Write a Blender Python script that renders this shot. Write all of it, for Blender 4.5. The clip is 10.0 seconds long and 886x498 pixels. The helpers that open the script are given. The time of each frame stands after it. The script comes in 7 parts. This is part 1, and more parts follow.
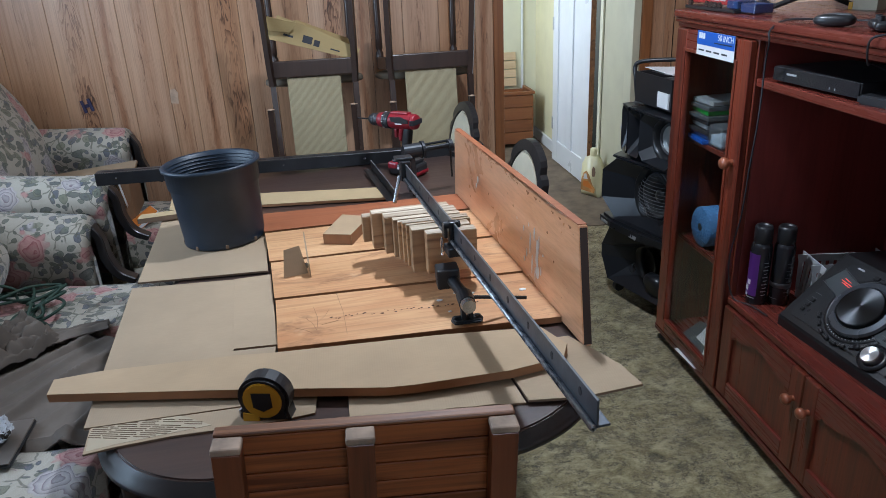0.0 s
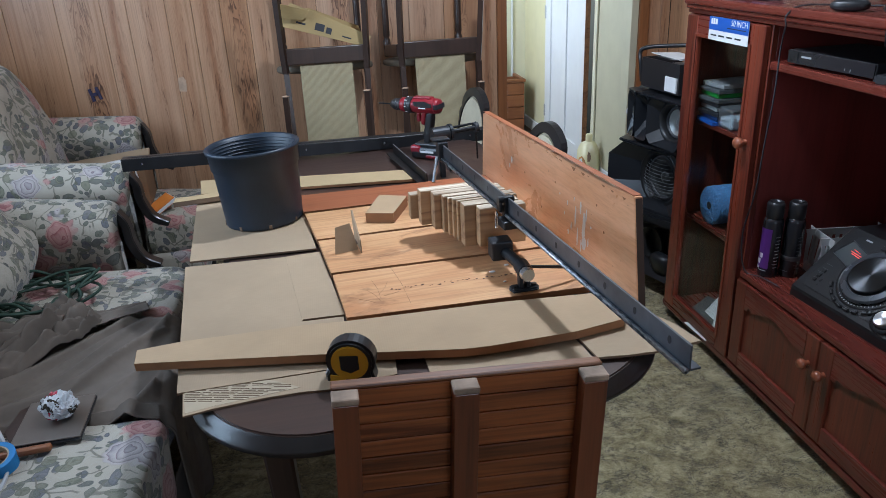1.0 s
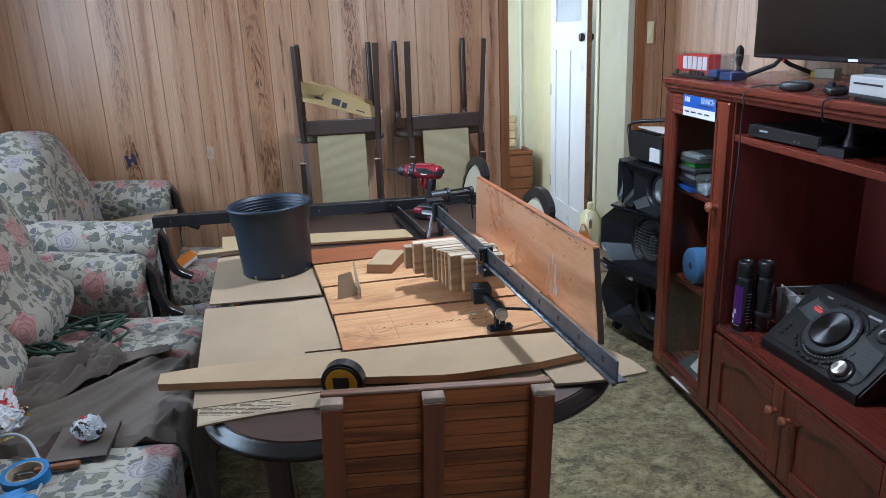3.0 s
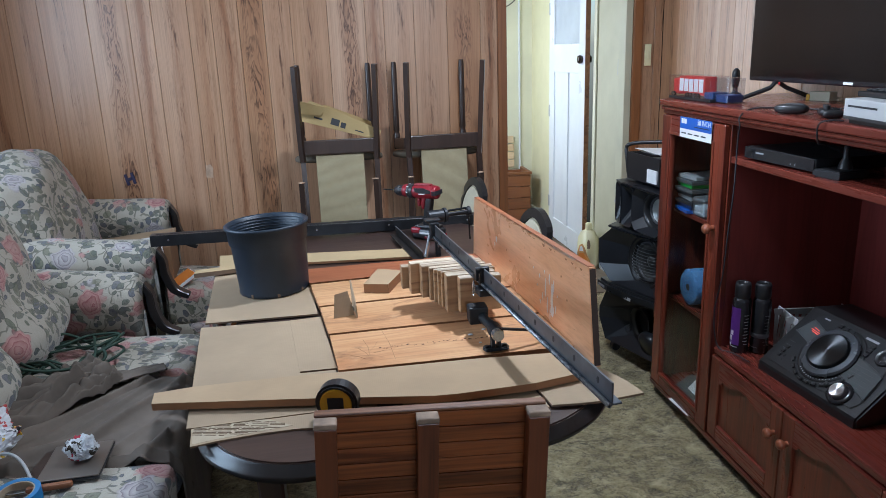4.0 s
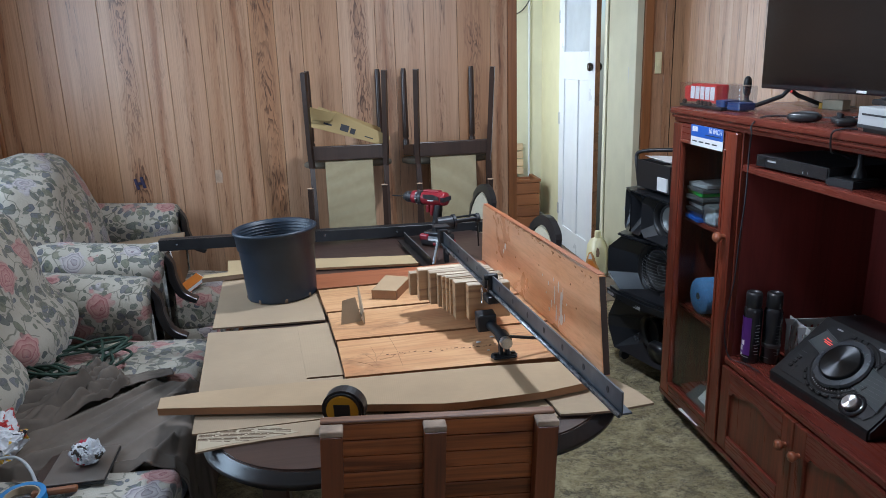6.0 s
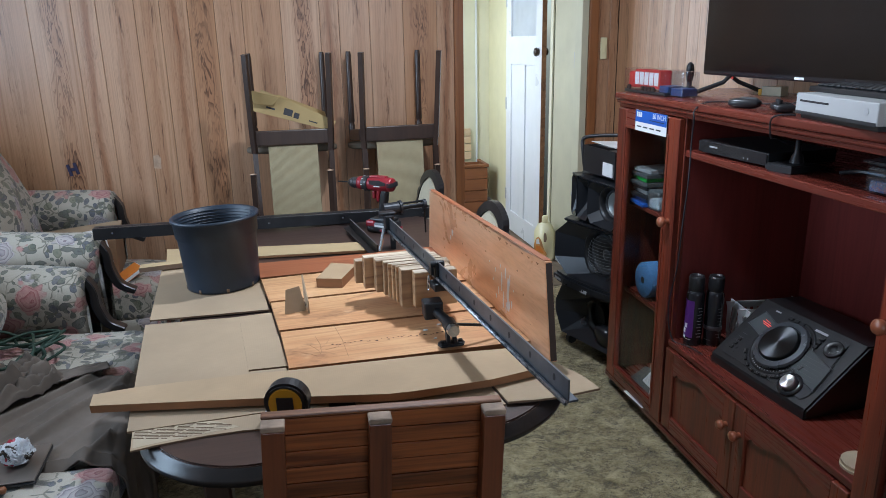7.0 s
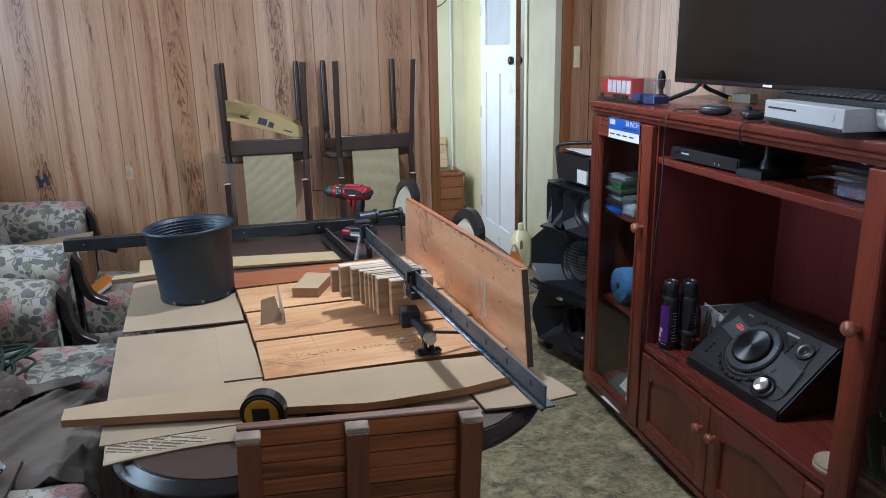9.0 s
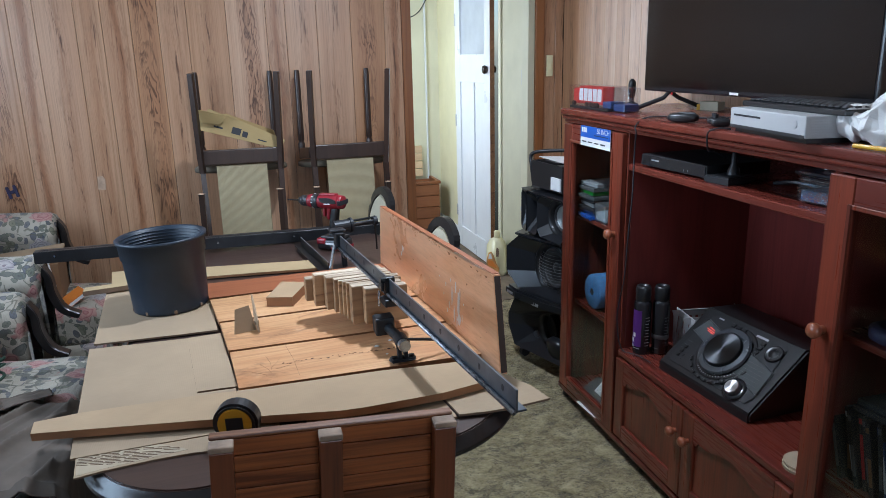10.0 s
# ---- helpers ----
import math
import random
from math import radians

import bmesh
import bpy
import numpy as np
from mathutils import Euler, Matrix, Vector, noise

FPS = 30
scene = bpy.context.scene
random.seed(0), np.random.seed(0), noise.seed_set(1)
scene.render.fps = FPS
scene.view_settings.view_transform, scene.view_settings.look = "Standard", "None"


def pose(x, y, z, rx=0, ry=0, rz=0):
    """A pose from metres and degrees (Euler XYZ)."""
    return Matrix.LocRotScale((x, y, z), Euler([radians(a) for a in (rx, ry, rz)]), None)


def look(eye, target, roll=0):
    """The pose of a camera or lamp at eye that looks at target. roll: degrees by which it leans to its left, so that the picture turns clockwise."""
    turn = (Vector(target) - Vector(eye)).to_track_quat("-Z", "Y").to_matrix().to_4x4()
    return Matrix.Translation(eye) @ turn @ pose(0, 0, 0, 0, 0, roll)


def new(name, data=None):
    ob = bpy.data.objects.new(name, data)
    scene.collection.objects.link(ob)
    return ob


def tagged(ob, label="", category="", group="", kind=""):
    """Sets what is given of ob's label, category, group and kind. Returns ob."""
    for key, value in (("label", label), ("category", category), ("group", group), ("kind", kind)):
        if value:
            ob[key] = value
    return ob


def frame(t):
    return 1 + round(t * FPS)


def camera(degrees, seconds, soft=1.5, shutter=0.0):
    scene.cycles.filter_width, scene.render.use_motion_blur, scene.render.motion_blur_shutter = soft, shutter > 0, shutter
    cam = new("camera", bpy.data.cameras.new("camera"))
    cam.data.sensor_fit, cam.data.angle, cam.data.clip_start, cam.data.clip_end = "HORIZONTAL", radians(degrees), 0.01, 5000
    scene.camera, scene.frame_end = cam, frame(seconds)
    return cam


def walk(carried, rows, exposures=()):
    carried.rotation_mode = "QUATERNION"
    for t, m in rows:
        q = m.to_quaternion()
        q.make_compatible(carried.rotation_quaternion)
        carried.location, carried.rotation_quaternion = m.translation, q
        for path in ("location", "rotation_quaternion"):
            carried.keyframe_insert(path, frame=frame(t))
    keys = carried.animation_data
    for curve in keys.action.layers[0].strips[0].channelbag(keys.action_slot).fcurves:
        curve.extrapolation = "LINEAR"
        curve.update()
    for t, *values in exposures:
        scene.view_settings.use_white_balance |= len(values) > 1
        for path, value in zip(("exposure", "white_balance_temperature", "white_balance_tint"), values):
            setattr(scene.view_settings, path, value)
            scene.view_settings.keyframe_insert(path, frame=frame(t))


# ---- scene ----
cam = camera(63.2, 10.0, 0.5)
PATH = [
    (0, (0.173, -0.076, 1.476), (0.389, 1.766, 0.729), -2.7),
    (0.5, (0.035, -0.098, 1.468), (0.303, 1.72, 0.678), -2.6),
    (1, (-0.021, -0.139, 1.479), (0.269, 1.683, 0.706), -2.6),
    (1.5, (-0.015, -0.22, 1.487), (0.253, 1.627, 0.767), -2.6),
    (2, (0.004, -0.324, 1.494), (0.247, 1.548, 0.833), -2.7),
    (2.5, (0.016, -0.372, 1.497), (0.251, 1.515, 0.877), -2.7),
    (2.7, (0.019, -0.377, 1.499), (0.267, 1.515, 0.893), -2.55),
    (3.8, (0.024, -0.387, 1.5), (0.278, 1.527, 0.954), -1.95),
    (4, (0.028, -0.383, 1.5), (0.288, 1.527, 0.966), -2.0),
    (4.5, (0.029, -0.376, 1.501), (0.266, 1.539, 0.974), -2.0),
    (5, (0.023, -0.381, 1.502), (0.203, 1.542, 0.982), -2.3),
    (5.5, (0.022, -0.376, 1.5), (0.2, 1.549, 0.988), -2.1),
    (5.7, (0.024, -0.376, 1.497), (0.22, 1.549, 0.987), -1.95),
    (6.8, (0.04, -0.348, 1.495), (0.391, 1.539, 0.946), -1.25),
    (7, (0.042, -0.345, 1.492), (0.416, 1.539, 0.935), -1.1),
    (7.5, (0.047, -0.345, 1.486), (0.483, 1.524, 0.924), -0.7),
    (8, (0.047, -0.342, 1.487), (0.496, 1.526, 0.932), -1.0),
    (8.5, (0.044, -0.344, 1.488), (0.482, 1.53, 0.943), -1.1),
    (9, (0.044, -0.347, 1.491), (0.482, 1.53, 0.955), -1.2),
    (9.5, (0.045, -0.348, 1.49), (0.488, 1.529, 0.962), -1.2),
    (10, (0.052, -0.362, 1.491), (0.551, 1.505, 0.977), -1.3),
]
walk(cam, [(t, look(eye, target, roll)) for t, eye, target, roll in PATH], [(0, 0.02, 5450, 8), (1, 0.06, 5420, 8), (2.2, 0.16, 5400, 8), (4.2, 0.12, 5450, 8), (5.6, 0.06, 5520, 8), (7, 0.07, 5550, 8), (8.5, 0.1, 5480, 8), (10, 0.12, 5450, 8)])

# ---- light ----
world = bpy.data.worlds.new("sky")
scene.world = world
world.use_nodes = True
_sky = world.node_tree.nodes.new("ShaderNodeTexSky")
_sky.sky_type = "NISHITA"
_sky.sun_disc = False
_sky.sun_elevation, _sky.sun_rotation = radians(50), radians(140)
_bg = world.node_tree.nodes["Background"]
_bg.inputs["Strength"].default_value = 0.12
world.node_tree.links.new(_sky.outputs[0], _bg.inputs["Color"])


def area_lamp(name, eye, target, sx, sy, watts, colour):
    data = bpy.data.lights.new(name, "AREA")
    data.shape, data.size, data.size_y, data.energy, data.color = "RECTANGLE", sx, sy, watts, colour
    ob = new(name, data)
    ob.matrix_world = look(eye, target)
    return ob


WINDOW_W = (0.95, 2.75, 1.2, 2.15)     # y from, y to, z from, z to
area_lamp("window_light", (-1.83, 1.85, 1.68), (0, 1.85, 1.5), 1.7, 0.9, 40, (0.78, 0.89, 1.0))
# added fill from behind the camera, through an assumed window
area_lamp("back_window_light", (0.75, -2.66, 1.6), (0.6, 2, 1.1), 1.5, 1.0, 22, (0.84, 0.92, 1.0))
# added fill for the bright hall; its real source is unseen
area_lamp("hall_window_light", (0.36, 4.9, 1.5), (2, 4.9, 1.2), 1.0, 1.1, 24, (0.97, 0.98, 1.0))
area_lamp("ceiling_lamp_light", (0.55, 1.85, 2.33), (0.55, 1.85, 0), 0.09, 0.09, 30, (0.97, 0.98, 1.0))

# ---- mesh tools ----
def part(name, bm, material, parent=None, label="", smooth=False, m=None):
    """Links a bmesh as one mesh object, under a thing or part."""
    me = bpy.data.meshes.new(name)
    if m is not None:
        bm.transform(m)
    bmesh.ops.recalc_face_normals(bm, faces=bm.faces)
    for f in bm.faces:
        f.smooth = smooth
    bm.to_mesh(me)
    bm.free()
    me.materials.append(material)
    ob = new(name, me)
    if parent is not None:
        ob.parent = parent
    if label:
        ob["label"] = label
    return ob


def thing(name, label, category, m=None, group="", kind=""):
    ob = new(name)
    ob.empty_display_size = 0.05
    if m is not None:
        ob.matrix_basis = m
    return tagged(ob, label, category, group, kind)


def box(x0, x1, y0, y1, z0, z1, bevel=0.0, seg=2, bm=None):
    bm = bm or bmesh.new()
    r = bmesh.ops.create_cube(bm, size=1.0)
    vs = r["verts"]
    for v in vs:
        v.co = Vector((x0 + (v.co.x + .5) * (x1 - x0), y0 + (v.co.y + .5) * (y1 - y0), z0 + (v.co.z + .5) * (z1 - z0)))
    if bevel > 0:
        es = list({e for v in vs for e in v.link_edges})
        bmesh.ops.bevel(bm, geom=es, offset=bevel, segments=seg, affect="EDGES", profile=0.5)
    return bm


def join(*bms):
    """All the given bmeshes in the first one."""
    out = bms[0]
    for b in bms[1:]:
        me = bpy.data.meshes.new("tmp")
        b.to_mesh(me)
        b.free()
        out.from_mesh(me)
        bpy.data.meshes.remove(me)
    return out


def moved(bm, m):
    bm.transform(m)
    return bm


def cyl(p, q, r0, r1=None, seg=20, bevel=0.0, bm=None):
    """A cylinder or cone from p to q."""
    bm = bm or bmesh.new()
    p, q = Vector(p), Vector(q)
    d = q - p
    m = Matrix.Translation((p + q) / 2) @ d.to_track_quat("Z", "Y").to_matrix().to_4x4()
    r = bmesh.ops.create_cone(bm, cap_ends=True, segments=seg, radius1=r0, radius2=r0 if r1 is None else r1, depth=d.length, matrix=m)
    if bevel > 0:
        es = [e for v in r["verts"] for e in v.link_edges if len(e.link_faces) == 2 and max(len(f.verts) for f in e.link_faces) > 4]
        bmesh.ops.bevel(bm, geom=list(set(es)), offset=bevel, segments=2, affect="EDGES")
    return bm


def lathe(profile, seg=32, bm=None, closed=False):
    """Turns (radius, z) pairs round the z axis."""
    bm = bm or bmesh.new()
    rings = []
    for r, z in profile:
        if r < 1e-5:
            rings.append([bm.verts.new((0, 0, z))])
        else:
            rings.append([bm.verts.new((r * math.cos(2 * math.pi * i / seg), r * math.sin(2 * math.pi * i / seg), z)) for i in range(seg)])
    for a, b in zip(rings, rings[1:]):
        for i in range(seg):
            j = (i + 1) % seg
            if len(a) == 1 and len(b) == 1:
                continue
            if len(a) == 1:
                bm.faces.new((a[0], b[i], b[j]))
            elif len(b) == 1:
                bm.faces.new((a[i], a[j], b[0]))
            else:
                bm.faces.new((a[i], a[j], b[j], b[i]))
    return bm


def prism(points, z0, z1, bevel=0.0, bm=None):
    """A flat outline (x, y) given thickness."""
    bm = bm or bmesh.new()
    lo = [bm.verts.new((x, y, z0)) for x, y in points]
    hi = [bm.verts.new((x, y, z1)) for x, y in points]
    n = len(points)
    bm.faces.new(lo[::-1])
    bm.faces.new(hi)
    for i in range(n):
        bm.faces.new((lo[i], lo[(i + 1) % n], hi[(i + 1) % n], hi[i]))
    if bevel > 0:
        bmesh.ops.recalc_face_normals(bm, faces=bm.faces)
        es = [e for e in bm.edges if abs(e.verts[0].co.z - e.verts[1].co.z) < 1e-7]
        bmesh.ops.bevel(bm, geom=es, offset=bevel, segments=2, affect="EDGES")
    return bm


def tube(points, r, seg=8, bm=None, closed=False):
    """A round rod through the points."""
    bm = bm or bmesh.new()
    pts = [Vector(p) for p in points]
    rings, n = [], len(pts)
    up = Vector((0.13, 0.21, 1)).normalized()
    for i, p in enumerate(pts):
        a = pts[(i - 1) % n] if closed or i > 0 else p
        b = pts[(i + 1) % n] if closed or i < n - 1 else p
        t = (b - a).normalized()
        u = up - t * up.dot(t)
        u = (u if u.length > 1e-3 else Vector((1, 0, 0)) - t * t.x).normalized()
        up = u
        w = t.cross(u)
        rr = r[i] if isinstance(r, (list, tuple)) else r
        rings.append([bm.verts.new(p + (u * math.cos(2 * math.pi * k / seg) + w * math.sin(2 * math.pi * k / seg)) * rr) for k in range(seg)])
    for i in range(n if closed else n - 1):
        a, b = rings[i], rings[(i + 1) % n]
        for k in range(seg):
            bm.faces.new((a[k], a[(k + 1) % seg], b[(k + 1) % seg], b[k]))
    if not closed:
        bm.faces.new(rings[0][::-1])
        bm.faces.new(rings[-1])
    return bm


def curve_pts(ctrl, n=8):
    """Catmull-Rom points through the controls."""
    c = [Vector(p) for p in ctrl]
    c = [c[0] * 2 - c[1]] + c + [c[-1] * 2 - c[-2]]
    out = []
    for i in range(1, len(c) - 2):
        for k in range(n):
            t = k / n
            a, b, d, e = c[i - 1], c[i], c[i + 1], c[i + 2]
            out.append(0.5 * ((2 * b) + (d - a) * t + (2 * a - 5 * b + 4 * d - e) * t * t + (3 * b - a - 3 * d + e) * t ** 3))
    out.append(c[-2])
    return out


def grid(fn, nu, nv, bm=None):
    """A sheet fn(u, v) -> point, u and v from 0 to 1."""
    bm = bm or bmesh.new()
    vs = [[bm.verts.new(fn(i / nu, j / nv)) for j in range(nv + 1)] for i in range(nu + 1)]
    for i in range(nu):
        for j in range(nv):
            bm.faces.new((vs[i][j], vs[i + 1][j], vs[i + 1][j + 1], vs[i][j + 1]))
    return bm


def puff(x0, x1, y0, y1, z0, z1, power=4.0, n=14, lump=0.01, seed=0.0, crown=0.0):
    """A stuffed cushion: a rounded block with soft lumps."""
    bm = bmesh.new()
    bmesh.ops.create_cube(bm, size=2.0)
    bmesh.ops.subdivide_edges(bm, edges=bm.edges[:], cuts=n, use_grid_fill=True)
    c = Vector(((x0 + x1) / 2, (y0 + y1) / 2, (z0 + z1) / 2))
    h = Vector(((x1 - x0) / 2, (y1 - y0) / 2, (z1 - z0) / 2))
    for v in bm.verts:
        p = v.co
        k = (abs(p.x) ** power + abs(p.y) ** power + abs(p.z) ** power) ** (1 / power)
        q = p / k * (1 + crown * (1 - min(1, max(abs(p.x), abs(p.y)) if abs(p.z) > 0.99 else 1)))
        w = Vector((q.x * h.x, q.y * h.y, q.z * h.z))
        d = noise.noise_vector(w * 7 + Vector((seed, seed * 2.3, 0))) * lump
        v.co = c + w + d
    return bm


def shell(fn_out, nu, nv, thick):
    """A sheet with thickness, its back set off along -normal by solidify-like offset."""
    bm = grid(fn_out, nu, nv)
    bmesh.ops.recalc_face_normals(bm, faces=bm.faces)
    bmesh.ops.solidify(bm, geom=bm.faces[:], thickness=thick)
    return bm


def text_mesh(body, size, extrude=0.0005):
    """Lettering in the built-in font as a bmesh, in its own xy plane, centred."""
    c = bpy.data.curves.new("lettering", "FONT")
    c.body, c.size, c.extrude, c.align_x, c.align_y = body, size, extrude, "CENTER", "CENTER"
    ob = bpy.data.objects.new("lettering", c)
    scene.collection.objects.link(ob)
    dg = bpy.context.evaluated_depsgraph_get()
    me = bpy.data.meshes.new_from_object(ob.evaluated_get(dg))
    bm = bmesh.new()
    bm.from_mesh(me)
    bpy.data.objects.remove(ob)
    bpy.data.meshes.remove(me)
    bpy.data.curves.remove(c)
    return bm

# ---- materials ----
class Nodes:
    """Short forms for building a node material."""

    def __init__(self, name):
        self.mat = bpy.data.materials.new(name)
        self.mat.use_nodes = True
        self.t = self.mat.node_tree
        self.b = self.t.nodes["Principled BSDF"]

    def n(self, kind, **inputs):
        node = self.t.nodes.new(kind)
        for k, v in inputs.items():
            self.put(node.inputs[k.replace("_", " ")], v)
        return node

    def put(self, socket, v):
        if isinstance(v, bpy.types.NodeSocket):
            self.t.links.new(v, socket)
        else:
            socket.default_value = v

    def coords(self, scale=(1, 1, 1), shift=None, rot=(0, 0, 0), spread=0.0):
        tc = self.n("ShaderNodeTexCoord").outputs["Object"]
        mp = self.n("ShaderNodeMapping")
        self.put(mp.inputs["Vector"], tc)
        mp.inputs["Scale"].default_value = scale
        mp.inputs["Rotation"].default_value = rot
        if spread:
            rnd = self.n("ShaderNodeObjectInfo").outputs["Random"]
            comb = self.n("ShaderNodeCombineXYZ")
            for i, k in enumerate((7.3, 3.1, 5.7)):
                self.put(comb.inputs[i], self.math("MULTIPLY", rnd, spread * k))
            self.put(mp.inputs["Location"], comb.outputs[0])
        return mp.outputs[0]

    def math(self, op, a, b=0.0, clamp=False):
        m = self.n("ShaderNodeMath")
        m.operation, m.use_clamp = op, clamp
        self.put(m.inputs[0], a)
        self.put(m.inputs[1], b)
        return m.outputs[0]

    def noise(self, vec, scale, detail=4.0, rough=0.55, distort=0.0):
        x = self.n("ShaderNodeTexNoise", Vector=vec, Scale=scale, Detail=detail, Roughness=rough, Distortion=distort)
        return x.outputs["Fac"]

    def ramp(self, fac, *stops):
        r = self.n("ShaderNodeValToRGB")
        self.put(r.inputs[0], fac)
        e = r.color_ramp.elements
        while len(e) > 1:
            e.remove(e[-1])
        for i, (p, c) in enumerate(stops):
            x = e[0] if i == 0 else e.new(p)
            x.position = p
            x.color = (*c, 1) if not isinstance(c, (int, float)) else (c, c, c, 1)
        return r.outputs[0]

    def mix(self, fac, a, b, mode="MIX"):
        x = self.n("ShaderNodeMix")
        x.data_type, x.blend_type = "RGBA", mode
        self.put(x.inputs[0], fac)
        for s, v in ((x.inputs[6], a), (x.inputs[7], b)):
            self.put(s, (*v, 1) if isinstance(v, tuple) and len(v) == 3 else v)
        return x.outputs[2]

    def rand(self):
        return self.n("ShaderNodeObjectInfo").outputs["Random"]

    def done(self, colour, rough=0.5, bump=None, strength=0.3, distance=0.002, metal=0.0, **more):
        self.put(self.b.inputs["Base Color"], (*colour, 1) if isinstance(colour, tuple) and len(colour) == 3 else colour)
        self.put(self.b.inputs["Roughness"], rough)
        self.b.inputs["Metallic"].default_value = metal
        if bump is not None:
            bp = self.n("ShaderNodeBump", Strength=strength, Distance=distance, Height=bump)
            self.put(self.b.inputs["Normal"], bp.outputs[0])
        for k, v in more.items():
            self.put(self.b.inputs[k.replace("_", " ")], v)
        return self.mat


def wood(name, light, dark, axis="z", rough=0.45, scale=1.0, rings=0.5, spread=1.0, coat=0.0, contrast=1.0, vary=0.25, knots=0.0):
    """Timber with its grain along one axis."""
    k = Nodes(name)
    sc = {"x": (0.7, 9, 9), "y": (9, 0.7, 9), "z": (9, 9, 0.7)}[axis]
    v = k.coords(tuple(s * scale for s in sc), spread=spread)
    fine = {"x": (4, 120, 120), "y": (120, 4, 120), "z": (120, 120, 4)}[axis]
    vf = k.coords(tuple(s * scale for s in fine), spread=spread)
    base = k.noise(v, 0.9, 3, 0.5, 0.6)
    ringv = k.math("FRACT", k.math("MULTIPLY", base, 7.0))
    ring = k.math("ABSOLUTE", k.math("SUBTRACT", ringv, 0.5))
    ring = k.math("POWER", k.math("MULTIPLY", ring, 2.0), 2.5)
    grain = k.noise(vf, 1.0, 3, 0.6)
    f = k.math("ADD", k.math("MULTIPLY", ring, 0.45 * rings), k.math("MULTIPLY", base, 0.6 * contrast))
    f = k.math("ADD", f, k.math("MULTIPLY", k.math("SUBTRACT", grain, 0.5), 0.5 * contrast), True)
    col = k.ramp(f, (0.2, light), (0.5, tuple(0.6 * a + 0.4 * b for a, b in zip(light, dark))), (0.85, dark))
    if knots:
        vk = k.coords(tuple({"x": (1.0, 5, 5), "y": (5, 1.0, 5), "z": (5, 5, 1.0)}[axis]), spread=spread)
        vo = k.n("ShaderNodeTexVoronoi", Vector=vk, Scale=1.0)
        hit = k.ramp(vo.outputs["Distance"], (0.04, 1.0), (0.16, 0.0))
        col = k.mix(k.math("MULTIPLY", hit, knots), col, tuple(c * 0.25 for c in dark))
    tone = k.math("ADD", 1.0 - vary / 2, k.math("MULTIPLY", k.rand(), vary))
    hsv = k.n("ShaderNodeHueSaturation", Color=col, Value=tone)
    rg = k.math("ADD", rough - 0.08, k.math("MULTIPLY", grain, 0.16))
    return k.done(hsv.outputs[0], rg, grain, 0.12, 0.001, Coat_Weight=coat, Coat_Roughness=0.25)


def plain(name, colour, rough=0.5, metal=0.0, dirt=0.15, scale=30.0, bump=0.1, **more):
    """Paint, plastic or metal with faint smudges and fine relief."""
    k = Nodes(name)
    v = k.coords(spread=1.0)
    a = k.noise(v, scale * 0.15, 4, 0.6)
    b = k.noise(v, scale * 6, 3, 0.6)
    col = k.mix(k.ramp(a, (0.35, 0.0), (0.75, 1.0)), colour, tuple(c * (1 - dirt * 1.6) for c in colour))
    rg = k.math("ADD", rough - 0.08, k.math("MULTIPLY", a, 0.16))
    return k.done(col, rg, b, bump, 0.0006, metal, **more)


